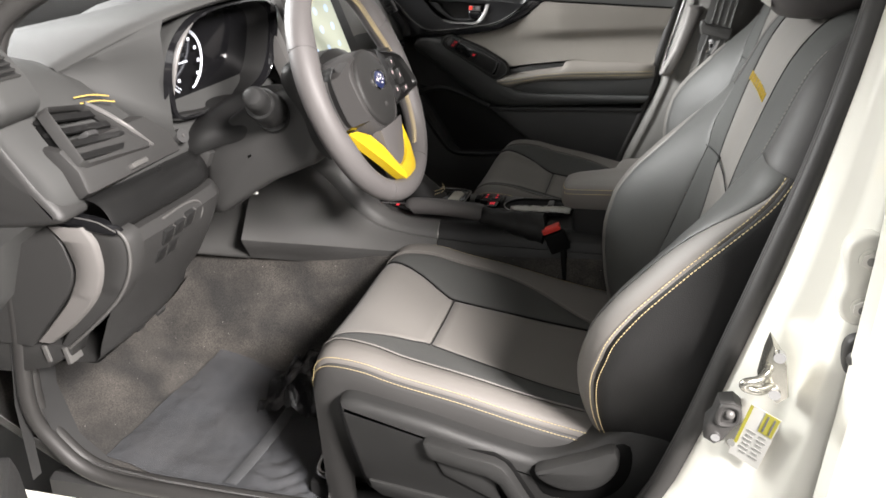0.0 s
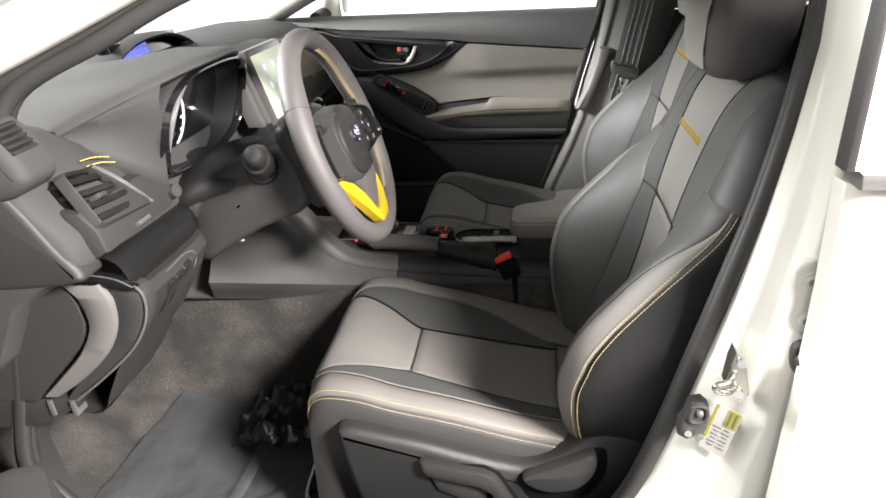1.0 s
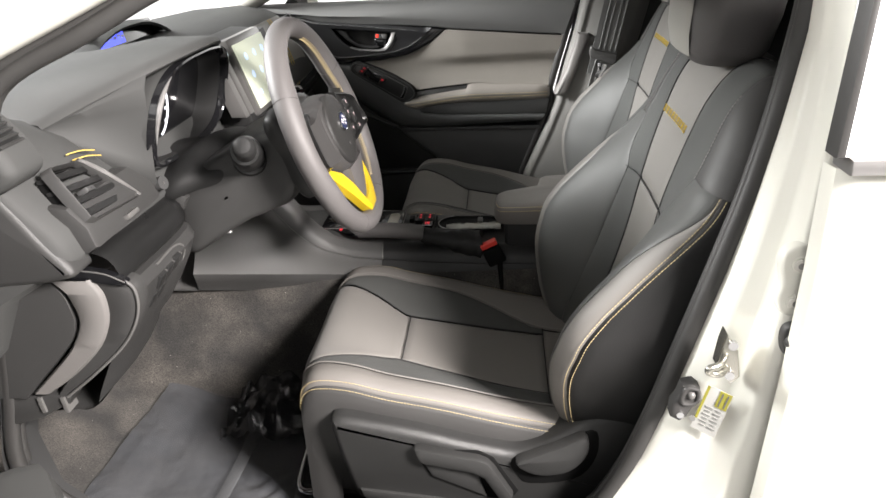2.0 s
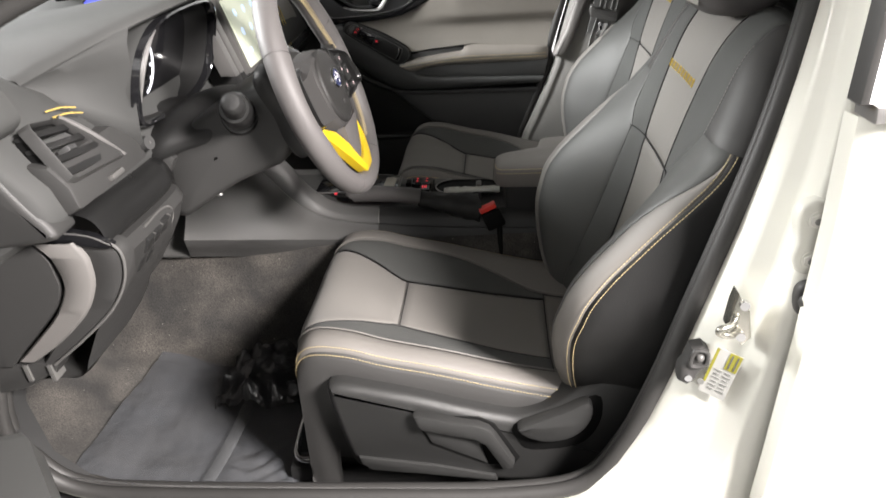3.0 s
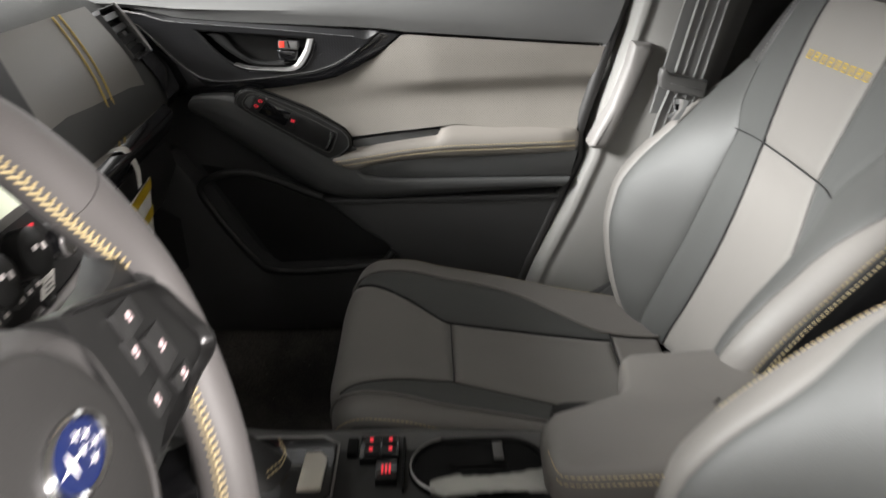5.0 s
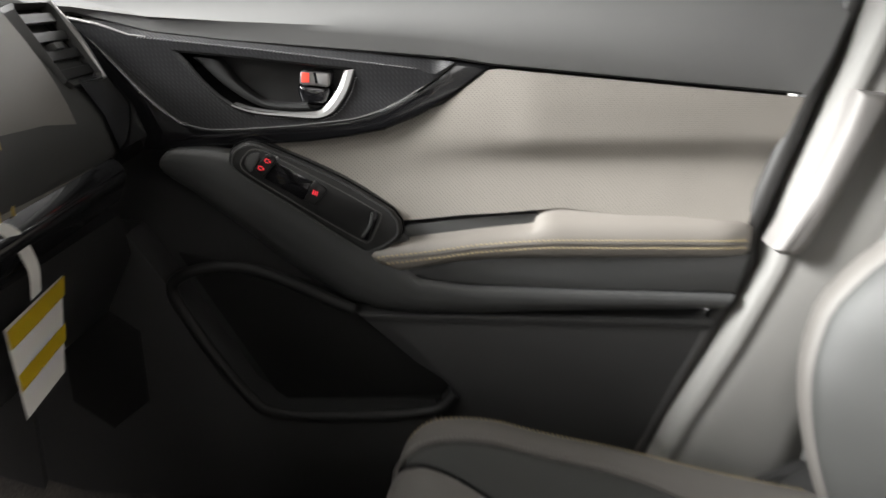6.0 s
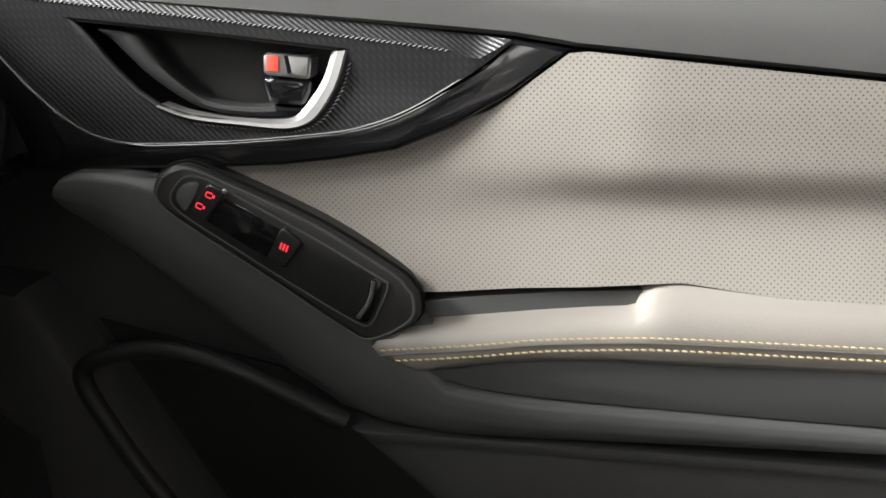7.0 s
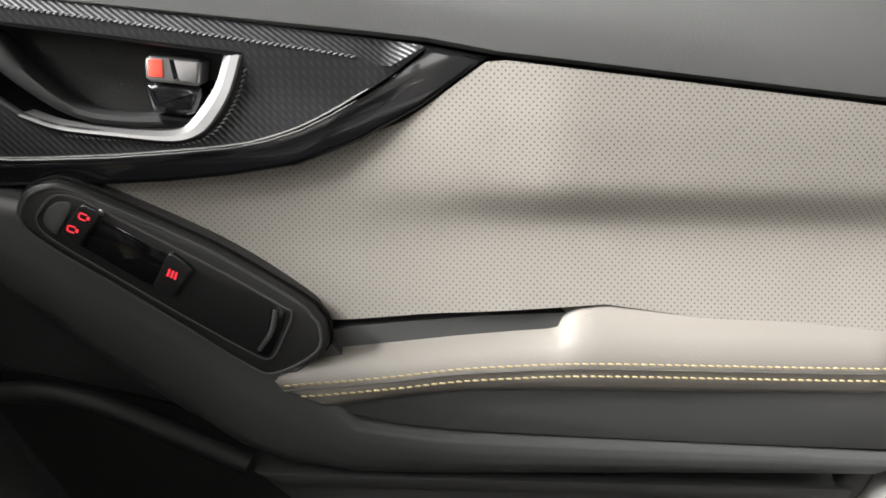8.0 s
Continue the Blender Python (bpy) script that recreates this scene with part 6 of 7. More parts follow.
    # Pale beads again, for glints on the weave round the bezel.
    part("rim_glint", stitches(rim, 0.0034, 0.0034, 0.00045, up=(0, -1, 0), slant=0.55), CARBON_GLINT, t, "pale ribs for the glints round the handle", kind="stuff")
    up = curve([(x, 0, z) for x, z in ((-0.3023, 1.137), (-0.2775, 1.1345), (-0.2688, 1.1269), (-0.2558, 1.1102), (-0.2383, 1.0951), (-0.2235, 1.0875), (-0.2001, 1.0846), (-0.1764, 1.0852))], 5)
    dn = curve([(x, 0, z) for x, z in ((-0.3030, 1.1349), (-0.2960, 1.1282), (-0.2893, 1.1212), (-0.2688, 1.1025), (-0.2397, 1.0842), (-0.2167, 1.0778), (-0.1892, 1.0761), (-0.1715, 1.0768))], 5)
    rows = [[p + Vector((0, 0.728, 0)), p + Vector((0, 0.7155, 0)), p.lerp(q, 0.12) + Vector((0, 0.7125, 0)), p.lerp(q, 0.5) + Vector((0, 0.7118, 0)), p.lerp(q, 0.88) + Vector((0, 0.7145, 0)), q + Vector((0, 0.72, 0))] for p, q in zip(up, dn)]
    part("pull_lever", grid(rows), BLACK, h, "dark satin pull lever", angle=50)
    lk = part("lock_housing", prism([(p.x, p.z) for p in curve([(x, 0, z) for x, z in ((-0.186, 1.106), (-0.151, 1.104), (-0.153, 1.0845), (-0.163, 1.081), (-0.181, 1.0825), (-0.187, 1.09))], 4, closed=True)], 0.722, 0.752, 0.008, segs=4), GLOSS, h, "dark satin lock base")
    part("lock_knob", prism([(-0.1832, 1.1195), (-0.180, 1.122), (-0.150, 1.1203), (-0.1478, 1.118), (-0.1495, 1.1055), (-0.152, 1.1035), (-0.181, 1.1057), (-0.1838, 1.108)], 0.7165, 0.735, 0.0022, segs=3), SATIN_DARK, lk, "satin lock slider")
    part("slider_grip", prism([(-0.1645, 1.1195), (-0.1495, 1.1187), (-0.1515, 1.1055), (-0.161, 1.1065), (-0.1625, 1.1085)], 0.7153, 0.72, 0.0009), SATIN, lk, "ribbed silver slider")
    part("slider_gap", prism([(-0.1675, 1.1198), (-0.1645, 1.1196), (-0.1625, 1.1085), (-0.1655, 1.107)], 0.7158, 0.72, 0.0), GLOSS, lk)
    part("red_mark", prism([(-0.1808, 1.1195), (-0.1722, 1.1192), (-0.1728, 1.1088), (-0.1812, 1.109)], 0.7158, 0.719, 0.0006), RED_MARK_GLOW, lk, "red unlocked mark")
    # arm of the door pull, sweeping down from the switches into the long bar
    rows = []
    for (ux, uz), (lx, lz) in (((-0.347, 1.024), (-0.352, 1.004)), ((-0.343, 1.029), (-0.351, 0.998)), ((-0.328, 1.0345), (-0.346, 0.991)), ((-0.29, 1.035), (-0.325, 0.9755)), ((-0.24, 1.028), (-0.2673, 0.9296)), ((-0.188, 1.005), (-0.2244, 0.8932)), ((-0.128, 0.970), (-0.1802, 0.8612)), ((-0.092, 0.936), (-0.138, 0.8355)),
                               ((-0.07, 0.91), (-0.10, 0.825)), ((-0.048, 0.882), (-0.05, 0.8225)), ((0.0, 0.8745), (0.0, 0.8245)), ((0.0385, 0.8725), (0.04, 0.8262)), ((0.15, 0.870), (0.15, 0.8315)), ((0.25, 0.868), (0.25, 0.8355)), ((0.332, 0.866), (0.317, 0.8385))):
        out = 0.009 * min(1.0, max(0.0, (ux + 0.12) / 0.07))
        rows.append([Vector((ux + (lx - ux) * k, y - (out if 0.02 < k < 0.99 else 0), uz + (lz - uz) * k)) for k, y in ((0.0, 0.75), (0.0, 0.712), (0.04, 0.702), (0.12, 0.698), (0.3, 0.6968), (0.5, 0.698), (0.68, 0.7025), (0.82, 0.709), (0.93, 0.719), (1.0, 0.73), (1.0, 0.755))])
    bm = grid(rows)
    bmesh.ops.subdivide_edges(bm, edges=bm.edges[:], cuts=2, use_grid_fill=True, smooth=0.7)
    part("door_pull", bm, BLACK_SOFT2, t, "black sweeping door pull", angle=70)
    # switch plate: a bevelled plate with a rimmed field, two keys, a recess and a finger slot
    sw = [(p.x, p.z) for p in curve([(a, 0, b) for a, b in ((-0.2665, 1.018), (-0.262, 1.0345), (-0.248, 1.0425), (-0.2345, 1.0428), (-0.2085, 1.0325), (-0.1671, 1.0145), (-0.132, 0.9972), (-0.0835, 0.9672), (-0.0735, 0.957), (-0.068, 0.9479), (-0.071, 0.929), (-0.1027, 0.911), (-0.1254, 0.9205), (-0.1726, 0.952), (-0.2077, 0.975), (-0.2486, 1.001))], 4, closed=True)]
    pl = part("switch_plate", prism(sw, 0.6925, 0.72, 0.006, segs=4), SHIELD, t, "black switch plate")
    part("plate_lip", tube([(-0.168 + (x + 0.168) * 0.955, 0.6926, 0.977 + (z - 0.977) * 0.955) for x, z in sw], 0.0011, 6, closed=True), BLACK_SOFT2, pl)
    part("plate_gap", tube([(-0.168 + (x + 0.168) * 1.006, 0.7035, 0.977 + (z - 0.977) * 1.006) for x, z in sw], 0.0016, 6, closed=True), GLOSS_CUP, pl, "dark gap round the plate")
    field = [(p.x, p.z) for p in curve([(a, 0, b) for a, b in ((-0.2522, 1.0176), (-0.2474, 1.0275), (-0.2375, 1.0355), (-0.2225, 1.0335), (-0.209, 1.0260), (-0.1678, 1.0045), (-0.1326, 0.9855), (-0.0986, 0.9650), (-0.0911, 0.9590), (-0.0974, 0.9416), (-0.1065, 0.9260), (-0.1217, 0.9310), (-0.1714, 0.9606), (-0.2064, 0.9826), (-0.2436, 1.0065))], 4, closed=True)]
    part("plate_field", prism(field, 0.6917, 0.70, 0.0006), GLOSS_KEY, pl, "smooth black switch field")
    part("field_rim", tube([(x, 0.6921, z) for x, z in field], 0.0009, 6, closed=True), PLASTIC_GREY, pl, "thin rim round the switches")
    part("nose_button", prism([(p.x, p.z) for p in curve([(a, 0, b) for a, b in ((-0.2475, 1.0185), (-0.2435, 1.027), (-0.236, 1.0315), (-0.228, 1.030), (-0.2365, 1.0145), (-0.2415, 1.010))], 4, closed=True)], 0.6905, 0.70, 0.0012), BLACK_SOFT2, pl)
    part("recess", prism([(-0.2094, 1.0208), (-0.1668, 0.9975), (-0.163, 0.992), (-0.181, 0.9765), (-0.186, 0.9783), (-0.2259, 1.0025)], 0.6912, 0.70, 0.0005), GLOSS, pl, "black recess")
    for key in (((-0.2355, 1.013), (-0.2220, 1.0300), (-0.2185, 1.0312), (-0.2080, 1.0262), (-0.2250, 1.0035), (-0.2295, 1.0060)), ((-0.1690, 0.9995), (-0.1655, 1.0005), (-0.1545, 0.9915), (-0.1535, 0.9885), (-0.1668, 0.9710), (-0.1712, 0.9715), (-0.1805, 0.9775))):
        part("switch_key", prism(key, 0.6882, 0.70, 0.0016, segs=3), GLOSS_KEY, pl, "black switch")
    # A silver bead stands in for a glint on the lock key.
    part("key_glint", ball((-0.2085, 0.6885, 1.0265), (0.0018, 0.001, 0.0022)), SATIN, pl, "small bright bead for a glint on the lock key")
    for cx, czz in ((-0.2198, 1.0229), (-0.2280, 1.0145)):
        bm = bmesh.new()
        for dx, dz, w, hh in ((-0.0004, 0.0022, 0.0052, 0.0009), (-0.0004, -0.0018, 0.0052, 0.0009), (-0.003, 0.0002, 0.001, 0.004), (0.003, 0.0004, 0.0022, 0.0026)):
            box((cx + dx * 0.9 + dz * 0.35, 0.6879, czz + dz * 0.9 - dx * 0.35), (w * 0.8, 0.0006, hh * 0.85), 0, (0, 22, 0), bm)
        part("lock_light", bm, LED, pl, "red lit lock symbol")
    bm = bmesh.new()
    for k in range(3):
        box((-0.1690 + 0.0022 * k, 0.6879, 0.9872 - 0.001 * k), (0.0014, 0.0006, 0.0052), 0, (0, 22, 0), bm)
    part("window_light", bm, LED, pl, "red lit window symbol")
    slot = [(p.x, p.z) for p in curve([(a, 0, b) for a, b in ((-0.1040, 0.9625), (-0.0950, 0.9605), (-0.0990, 0.9440), (-0.1074, 0.9285), (-0.1160, 0.9325), (-0.1075, 0.9455))], 4, closed=True)]
    part("finger_slot", prism(slot, 0.6912, 0.70, 0.0005), GLOSS, pl, "dark finger slot")
    part("slot_lip", tube(curve([(-0.1015, 0.6915, 0.962), (-0.1050, 0.6912, 0.9460), (-0.1140, 0.6915, 0.932)], 6), 0.0018, 8), BLACK_SOFT2, pl)
    # gap behind the pad
    part("pull_pocket", prism([(-0.0744, 0.9386), (-0.0231, 0.9465), (0.0356, 0.9535), (0.10, 0.958), (0.115, 0.93), (0.0, 0.915), (-0.085, 0.905)], 0.7115, 0.75, 0.0008), BLACK_SOFT2, t, "dark pull pocket")
    part("pocket_wedge", prism([(-0.078, 0.945), (-0.060, 0.926), (-0.052, 0.912), (-0.085, 0.905)], 0.7025, 0.72, 0.001), BLACK_SOFT2, t)
    # arm rest pad: sections along the door
    rows = []
    for x, yo, yi, zt, zb in ((-0.1065, 0.704, 0.722, 0.914, 0.908), (-0.1055, 0.694, 0.726, 0.9185, 0.902), (-0.10, 0.689, 0.73, 0.921, 0.899), (-0.07, 0.686, 0.732, 0.926, 0.889), (-0.05, 0.685, 0.733, 0.929, 0.894), (-0.018, 0.684, 0.734, 0.9335, 0.901), (0.02, 0.684, 0.734, 0.939, 0.906), (0.056, 0.684, 0.734, 0.9435, 0.9085), (0.084, 0.684, 0.735, 0.9465, 0.9095),
                              (0.0895, 0.684, 0.736, 0.950, 0.9095), (0.0925, 0.684, 0.737, 0.960, 0.9095), (0.097, 0.684, 0.738, 0.968, 0.9095), (0.104, 0.684, 0.738, 0.9725, 0.9097), (0.115, 0.684, 0.738, 0.9748, 0.91), (0.2, 0.685, 0.738, 0.9725, 0.911), (0.3, 0.687, 0.737, 0.967, 0.9115), (0.336, 0.69, 0.735, 0.961, 0.912), (0.345, 0.70, 0.73, 0.953, 0.914)):
        e = min(1.0, max(0.0, (x - 0.086) / 0.012))
        f = 0.9 * (zt - 0.007) + 0.1 * zb if e == 0 else lin([(0.086, 0.938), (0.104, 0.9445), (0.3, 0.946)])(x)
        rows.append([Vector((x, y, z)) for y, z in ((yi, zt - 0.004), (yi - 0.004, zt), (yo + (yi - yo) * 0.55, zt - 0.001 - 0.006 * e), (yo + 0.012, f + 0.006), (yo + 0.003, f), (yo, (f + zb) / 2 + 0.002), (yo + 0.001, zb + 0.006), (yo + 0.006, zb), (yi, zb))])
    pad = part("armrest_pad", grid(rows, closed=True, caps=True), PAD, t, "light grey leather armrest pad", angle=60)
    knots = ((-0.0974, 0.6882, 0.908), (-0.086, 0.6875, 0.910), (-0.0591, 0.686, 0.9139), (-0.021, 0.6845, 0.9198), (0.0167, 0.684, 0.9261), (0.0544, 0.684, 0.9299), (0.0919, 0.684, 0.9328), (0.13, 0.684, 0.934), (0.205, 0.685, 0.9343), (0.306, 0.687, 0.9347), (0.338, 0.6915, 0.9345))
    for dz in (0.0, -0.0092):
        path = [(x, y - 0.002, z + dz) for x, y, z in knots if dz == 0 or x > -0.088]
        part("stitching", stitches(curve(path, 8), 0.0056, 0.0042, 0.0008, up=(0, -1, 0.2), slant=0.12), THREAD_PALE, pad, "pale yellow double stitching", kind="stuff")
    part("pad_groove", tube(curve([(x, y - 0.0006, z - 0.0046) for x, y, z in knots], 6), 0.0008, 6), LEATHER, pad)
    # dark wedge below the pad
    part("lower_wedge", prism([(-0.078, 0.893), (-0.05, 0.90), (-0.018, 0.907), (0.056, 0.9145), (0.345, 0.917), (0.333, 0.8665), (0.2, 0.868), (0.1, 0.870), (0.02, 0.8725), (-0.024, 0.8765), (-0.06, 0.885)], 0.6925, 0.73, 0.004), BLACK_SOFT2, t, "dark trim wedge")
    # lower panel with bottle pocket
    part("lower_panel", prism([(-0.13, 0.828), (-0.09, 0.8275), (0.314, 0.8275), (0.262, 0.70), (0.2, 0.55), (-0.03, 0.55), (-0.02, 0.69), (0.0, 0.715), (-0.02, 0.735), (-0.055, 0.76)], 0.706, 0.755, 0.006), PLASTIC, t, "dark lower panel")
    part("panel_lip", prism([(-0.125, 0.8285), (0.3145, 0.8285), (0.312, 0.818), (-0.105, 0.818)], 0.700, 0.71, 0.003), PLASTIC, t)
    part("pocket_rim", tube(curve([(-0.13, 0.706, 0.832), (-0.26, 0.706, 0.885), (-0.35, 0.705, 0.868), (-0.335, 0.704, 0.81), (-0.272, 0.70, 0.716), (-0.23, 0.698, 0.687), (-0.12, 0.697, 0.686), (-0.03, 0.698, 0.696), (-0.002, 0.70, 0.72)], 8), 0.008, 10), BLACK, t, "rounded pocket rim")
    part("pocket_back", prism([(-0.36, 0.89), (-0.13, 0.84), (-0.02, 0.74), (-0.01, 0.69), (-0.24, 0.68)], 0.748, 0.76, 0.001), BLACK, t, "dark pocket")
    part("pocket_front", prism([(-0.60, 0.95), (-0.40, 0.93), (-0.355, 0.86), (-0.27, 0.71), (-0.23, 0.68), (-0.03, 0.68), (-0.02, 0.55), (-0.60, 0.55)], 0.70, 0.755, 0.01), PLASTIC, t, "black lower front")
    part("speaker_cover", prism([(-0.50, 0.80), (-0.45, 0.84), (-0.40, 0.80), (-0.40, 0.70), (-0.45, 0.66), (-0.5, 0.70)], 0.695, 0.71, 0.004), BLACK, t)
    # window frame and glass
    part("window_frame", tube([(0.435, 0.80, 1.2), (0.475, 0.76, 1.40), (0.44, 0.72, 1.47), (0.1, 0.69, 1.49), (-0.3, 0.70, 1.42), (-0.62, 0.78, 1.22)], 0.02, 10), BLACK, t, "black window frame")
    g = part("window_glass", grid([[(-0.6, 0.80, 1.2), (0.43, 0.80, 1.2)], [(-0.28, 0.72, 1.42), (0.46, 0.73, 1.45)]]), GLASS, t, "clear door window")
    g.visible_shadow = False
    part("door_skin", prism([(-0.62, 1.2), (-0.62, 0.42), (0.2, 0.42), (0.33, 0.8), (0.435, 1.2)], 0.80, 0.86, 0.0), PAINT, t, "white painted outer skin")


passenger_door()


def door_mirror():
    t = thing("door_mirror", (-0.42, 0.95, 1.2), "white door mirror outside the far window", "mirror")
    part("housing", ball((-0.45, 1.0, 1.235), (0.06, 0.115, 0.075)), PAINT, t, "white housing")
    part("glass", grid([[Vector((-0.393 + 0.01 * (k - 1), 1.0 + 0.1 * k * math.cos(a), 1.235 + 0.062 * k * math.sin(a))) for a in [2 * math.pi * j / 24 for j in range(24)]] for k in (1.0, 0.5, 0.02)], closed=True), CHROME, t, "mirror glass")
    part("foot", tube([(-0.45, 0.80, 1.2), (-0.45, 0.92, 1.21)], 0.025), BLACK, t, "black mirror foot")


door_mirror()

# ---- car body: floor, sills, pillars, roof ----


def car_body():
    t = thing("car_body", (0, 0, 0.3), "white pearl car body with dark interior trim", "car")
    # carpeted floor with toe board
    rows = []
    for x, z in ((-1.02, 0.95), (-0.95, 0.80), (-0.85, 0.66), (-0.74, 0.55), (-0.62, 0.475), (-0.5, 0.435), (-0.38, 0.42), (-0.2, 0.415), (0.1, 0.415), (0.5, 0.42), (1.0, 0.42), (1.3, 0.42)):
        r = []
        for y, dz in ((-0.70, 0.14), (-0.675, 0.10), (-0.655, 0.04), (-0.62, 0.005), (-0.5, 0.0), (-0.35, 0.0), (-0.22, 0.004), (-0.165, 0.03), (-0.135, 0.12), (-0.115, 0.30), (-0.06, 0.31), (0.06, 0.31), (0.115, 0.30), (0.135, 0.12), (0.165, 0.03), (0.22, 0), (0.4, 0), (0.62, 0.005), (0.675, 0.10), (0.72, 0.14)):
            lump = 0.006 * noise.noise((x * 6, y * 6, 0)) + 0.003 * noise.noise((x * 17, y * 17, 3))
            y -= 0.036 * min(1.0, max(0.0, -x / 0.2)) if -0.17 < y < -0.11 else 0.0
            r.append(Vector((x, y, max(z, 0) + dz * (0.6 if x < -0.8 else 1) + lump)))
        rows.append(r)
    bm = grid(rows)
    bmesh.ops.subdivide_edges(bm, edges=bm.edges[:], cuts=2, use_grid_fill=True, smooth=0.6)
    part("carpet", bm, CARPET, t, "dark brown grey carpet", angle=80)
    part("carpet_clip", box((-0.532, -0.128, 0.628), (0.022, 0.012, 0.01), 0.003, (0, 20, 30)), TRIM_LIGHT, t, "small grey carpet clip")
    part("far_kick_trim", prism([(-1.06, 0.38), (-0.56, 0.38), (-0.55, 0.80), (-0.60, 1.16), (-1.06, 1.16)], 0.69, 0.72, 0.0), BLACK_SOFT, t, "dark far kick trim")
    # firewall
    part("firewall", box((-1.06, 0, 0.9), (0.05, 1.5, 0.7), 0.0), BLACK, t)
    part("underbody", box((0.15, 0, 0.33), (2.6, 1.5, 0.10), 0.02), BLACK, t, "black underbody")
    # driver side sill: inner plastic scuff plate and painted outer sill
    rows = [[Vector((x, y, z)) for y, z in ((-0.655, 0.44), (-0.662, 0.50), (-0.672, 0.525), (-0.69, 0.533), (-0.705, 0.528), (-0.708, 0.50))] for x in (-0.60, -0.52, -0.3, 0.0, 0.25, 0.36)]
    part("scuff_plate", grid(rows), BLACK_SOFT, t, "dark sill scuff plate")
    rows = [[Vector((x, y, z)) for y, z in ((-0.70, 0.49), (-0.72, 0.478), (-0.755, 0.455), (-0.785, 0.44), (-0.80, 0.44), (-0.80, 0.34), (-0.77, 0.30))] for x in (-0.75, -0.5, 0, 0.5, 1.3)]
    part("sill", grid(rows), PAINT, t, "white painted sill")

    # door opening seal all round
    ring = [(-0.20, -0.655, 1.385), (-0.33, -0.675, 1.325), (-0.455, -0.695, 1.262), (-0.482, -0.712, 1.17), (-0.497, -0.722, 1.05), (-0.535, -0.725, 0.85), (-0.571, -0.722, 0.70), (-0.56, -0.712, 0.62), (-0.50, -0.705, 0.555), (-0.35, -0.703, 0.540), (0.0, -0.703, 0.540), (0.20, -0.703, 0.545), (0.31, -0.703, 0.570),
            (0.365, -0.703, 0.645), (0.405, -0.704, 0.75), (0.44, -0.705, 0.87), (0.478, -0.704, 1.0), (0.511, -0.70, 1.118), (0.54, -0.69, 1.25), (0.555, -0.675, 1.36), (0.53, -0.655, 1.44), (0.35, -0.64, 1.475), (0.05, -0.64, 1.465)]
    loop = curve(ring, 6, closed=True)
    part("door_seal", tube(loop, 0.0125, 12, closed=True), RUBBER, t, "black rubber door seal")
    part("seal_lip", tube([p + Vector((0, 0.016, 0)) for p in loop], 0.011, 10, closed=True), RUBBER, t, "dark inner seal lip")

    # B pillar jamb, painted: strips across from the seal to the outer skin
    rows = []
    for z, x0, xo in ((0.40, 0.22, 0.44), (0.50, 0.26, 0.48), (0.56, 0.295, 0.505), (0.62, 0.345, 0.52), (0.70, 0.388, 0.532), (0.80, 0.422, 0.545), (0.90, 0.452, 0.553), (1.0, 0.482, 0.56), (1.10, 0.508, 0.566), (1.2, 0.53, 0.572), (1.3, 0.548, 0.58), (1.42, 0.555, 0.585)):
        w = xo - x0
        dy = 0.05 * max(0.0, (z - 1.15) / 0.3)
        rows.append([Vector((x0 + w * a, y + dy, z)) for a, y in ((0.0, -0.70), (0.10, -0.722), (0.25, -0.742), (0.42, -0.750), (0.55, -0.757), (0.66, -0.772), (0.74, -0.782), (0.86, -0.786), (1.0, -0.788), (1.2, -0.79), (1.7, -0.79))])
    bm = grid(rows)
    bmesh.ops.subdivide_edges(bm, edges=bm.edges[:], cuts=2, use_grid_fill=True, smooth=0.8)
    part("b_pillar", bm, PAINT, t, "white painted door pillar", angle=60)
    part("b_pillar_trim", grid([[Vector((x, y, z)) for x, y in ((x0 - 0.004, -0.688), (x0 + 0.02, -0.665), (x0 + 0.09, -0.655), (x0 + 0.16, -0.665))] for z, x0 in ((0.5, 0.27), (0.7, 0.388), (0.9, 0.452), (1.1, 0.508), (1.3, 0.548), (1.42, 0.555))]), TRIM, t, "grey inner pillar trim")
    # A pillar: dark inner trim and painted outer
    A = [(-0.16, -0.62, 1.42), (-0.33, -0.655, 1.343), (-0.46, -0.685, 1.285), (-0.62, -0.715, 1.205), (-0.80, -0.74, 1.12)]
    part("a_pillar", tube([Vector(p) + Vector((-0.02, -0.03, 0.03)) for p in A], 0.034, 14, flat=1.2), PAINT, t, "white painted windscreen pillar")
    part("a_pillar_trim", tube([Vector(p) + Vector((0.0, 0.01, 0.0)) for p in A], 0.022, 12, flat=1.4), RUBBER, t, "dark windscreen pillar trim")
    B = [(p[0], -p[1] + 0.02, p[2]) for p in A]
    part("a_pillar", tube(B, 0.035, 12), TRIM_PALE, t, "pale far windscreen pillar trim")
    # Jamb coloured dark for shade instead of its white paint.
    rows = [[Vector((x, y, z)) for x, z in ((-0.485, 1.24), (-0.503, 1.05), (-0.545, 0.85), (-0.585, 0.70), (-0.60, 0.55))] for y in (-0.715, -0.725, -0.734)]
    part("front_jamb", grid(rows), BLACK_SOFT, t, "front door jamb, white paint darkened as in shade")
    part("kick_trim", grid([[Vector((x, y, z)) for x, z in ((-0.49, 1.05), (-0.53, 0.85), (-0.566, 0.70), (-0.55, 0.60), (-0.50, 0.55))] for y in (-0.71, -0.69, -0.665)]), BLACK_SOFT, t, "dark kick trim")
    part("fender", prism([(-0.60, 1.12), (-0.60, 0.45), (-0.75, 0.4), (-1.3, 0.7), (-1.5, 1.0), (-1.0, 1.1)], -0.87, -0.80, 0.02), PAINT, t, "white front fender")
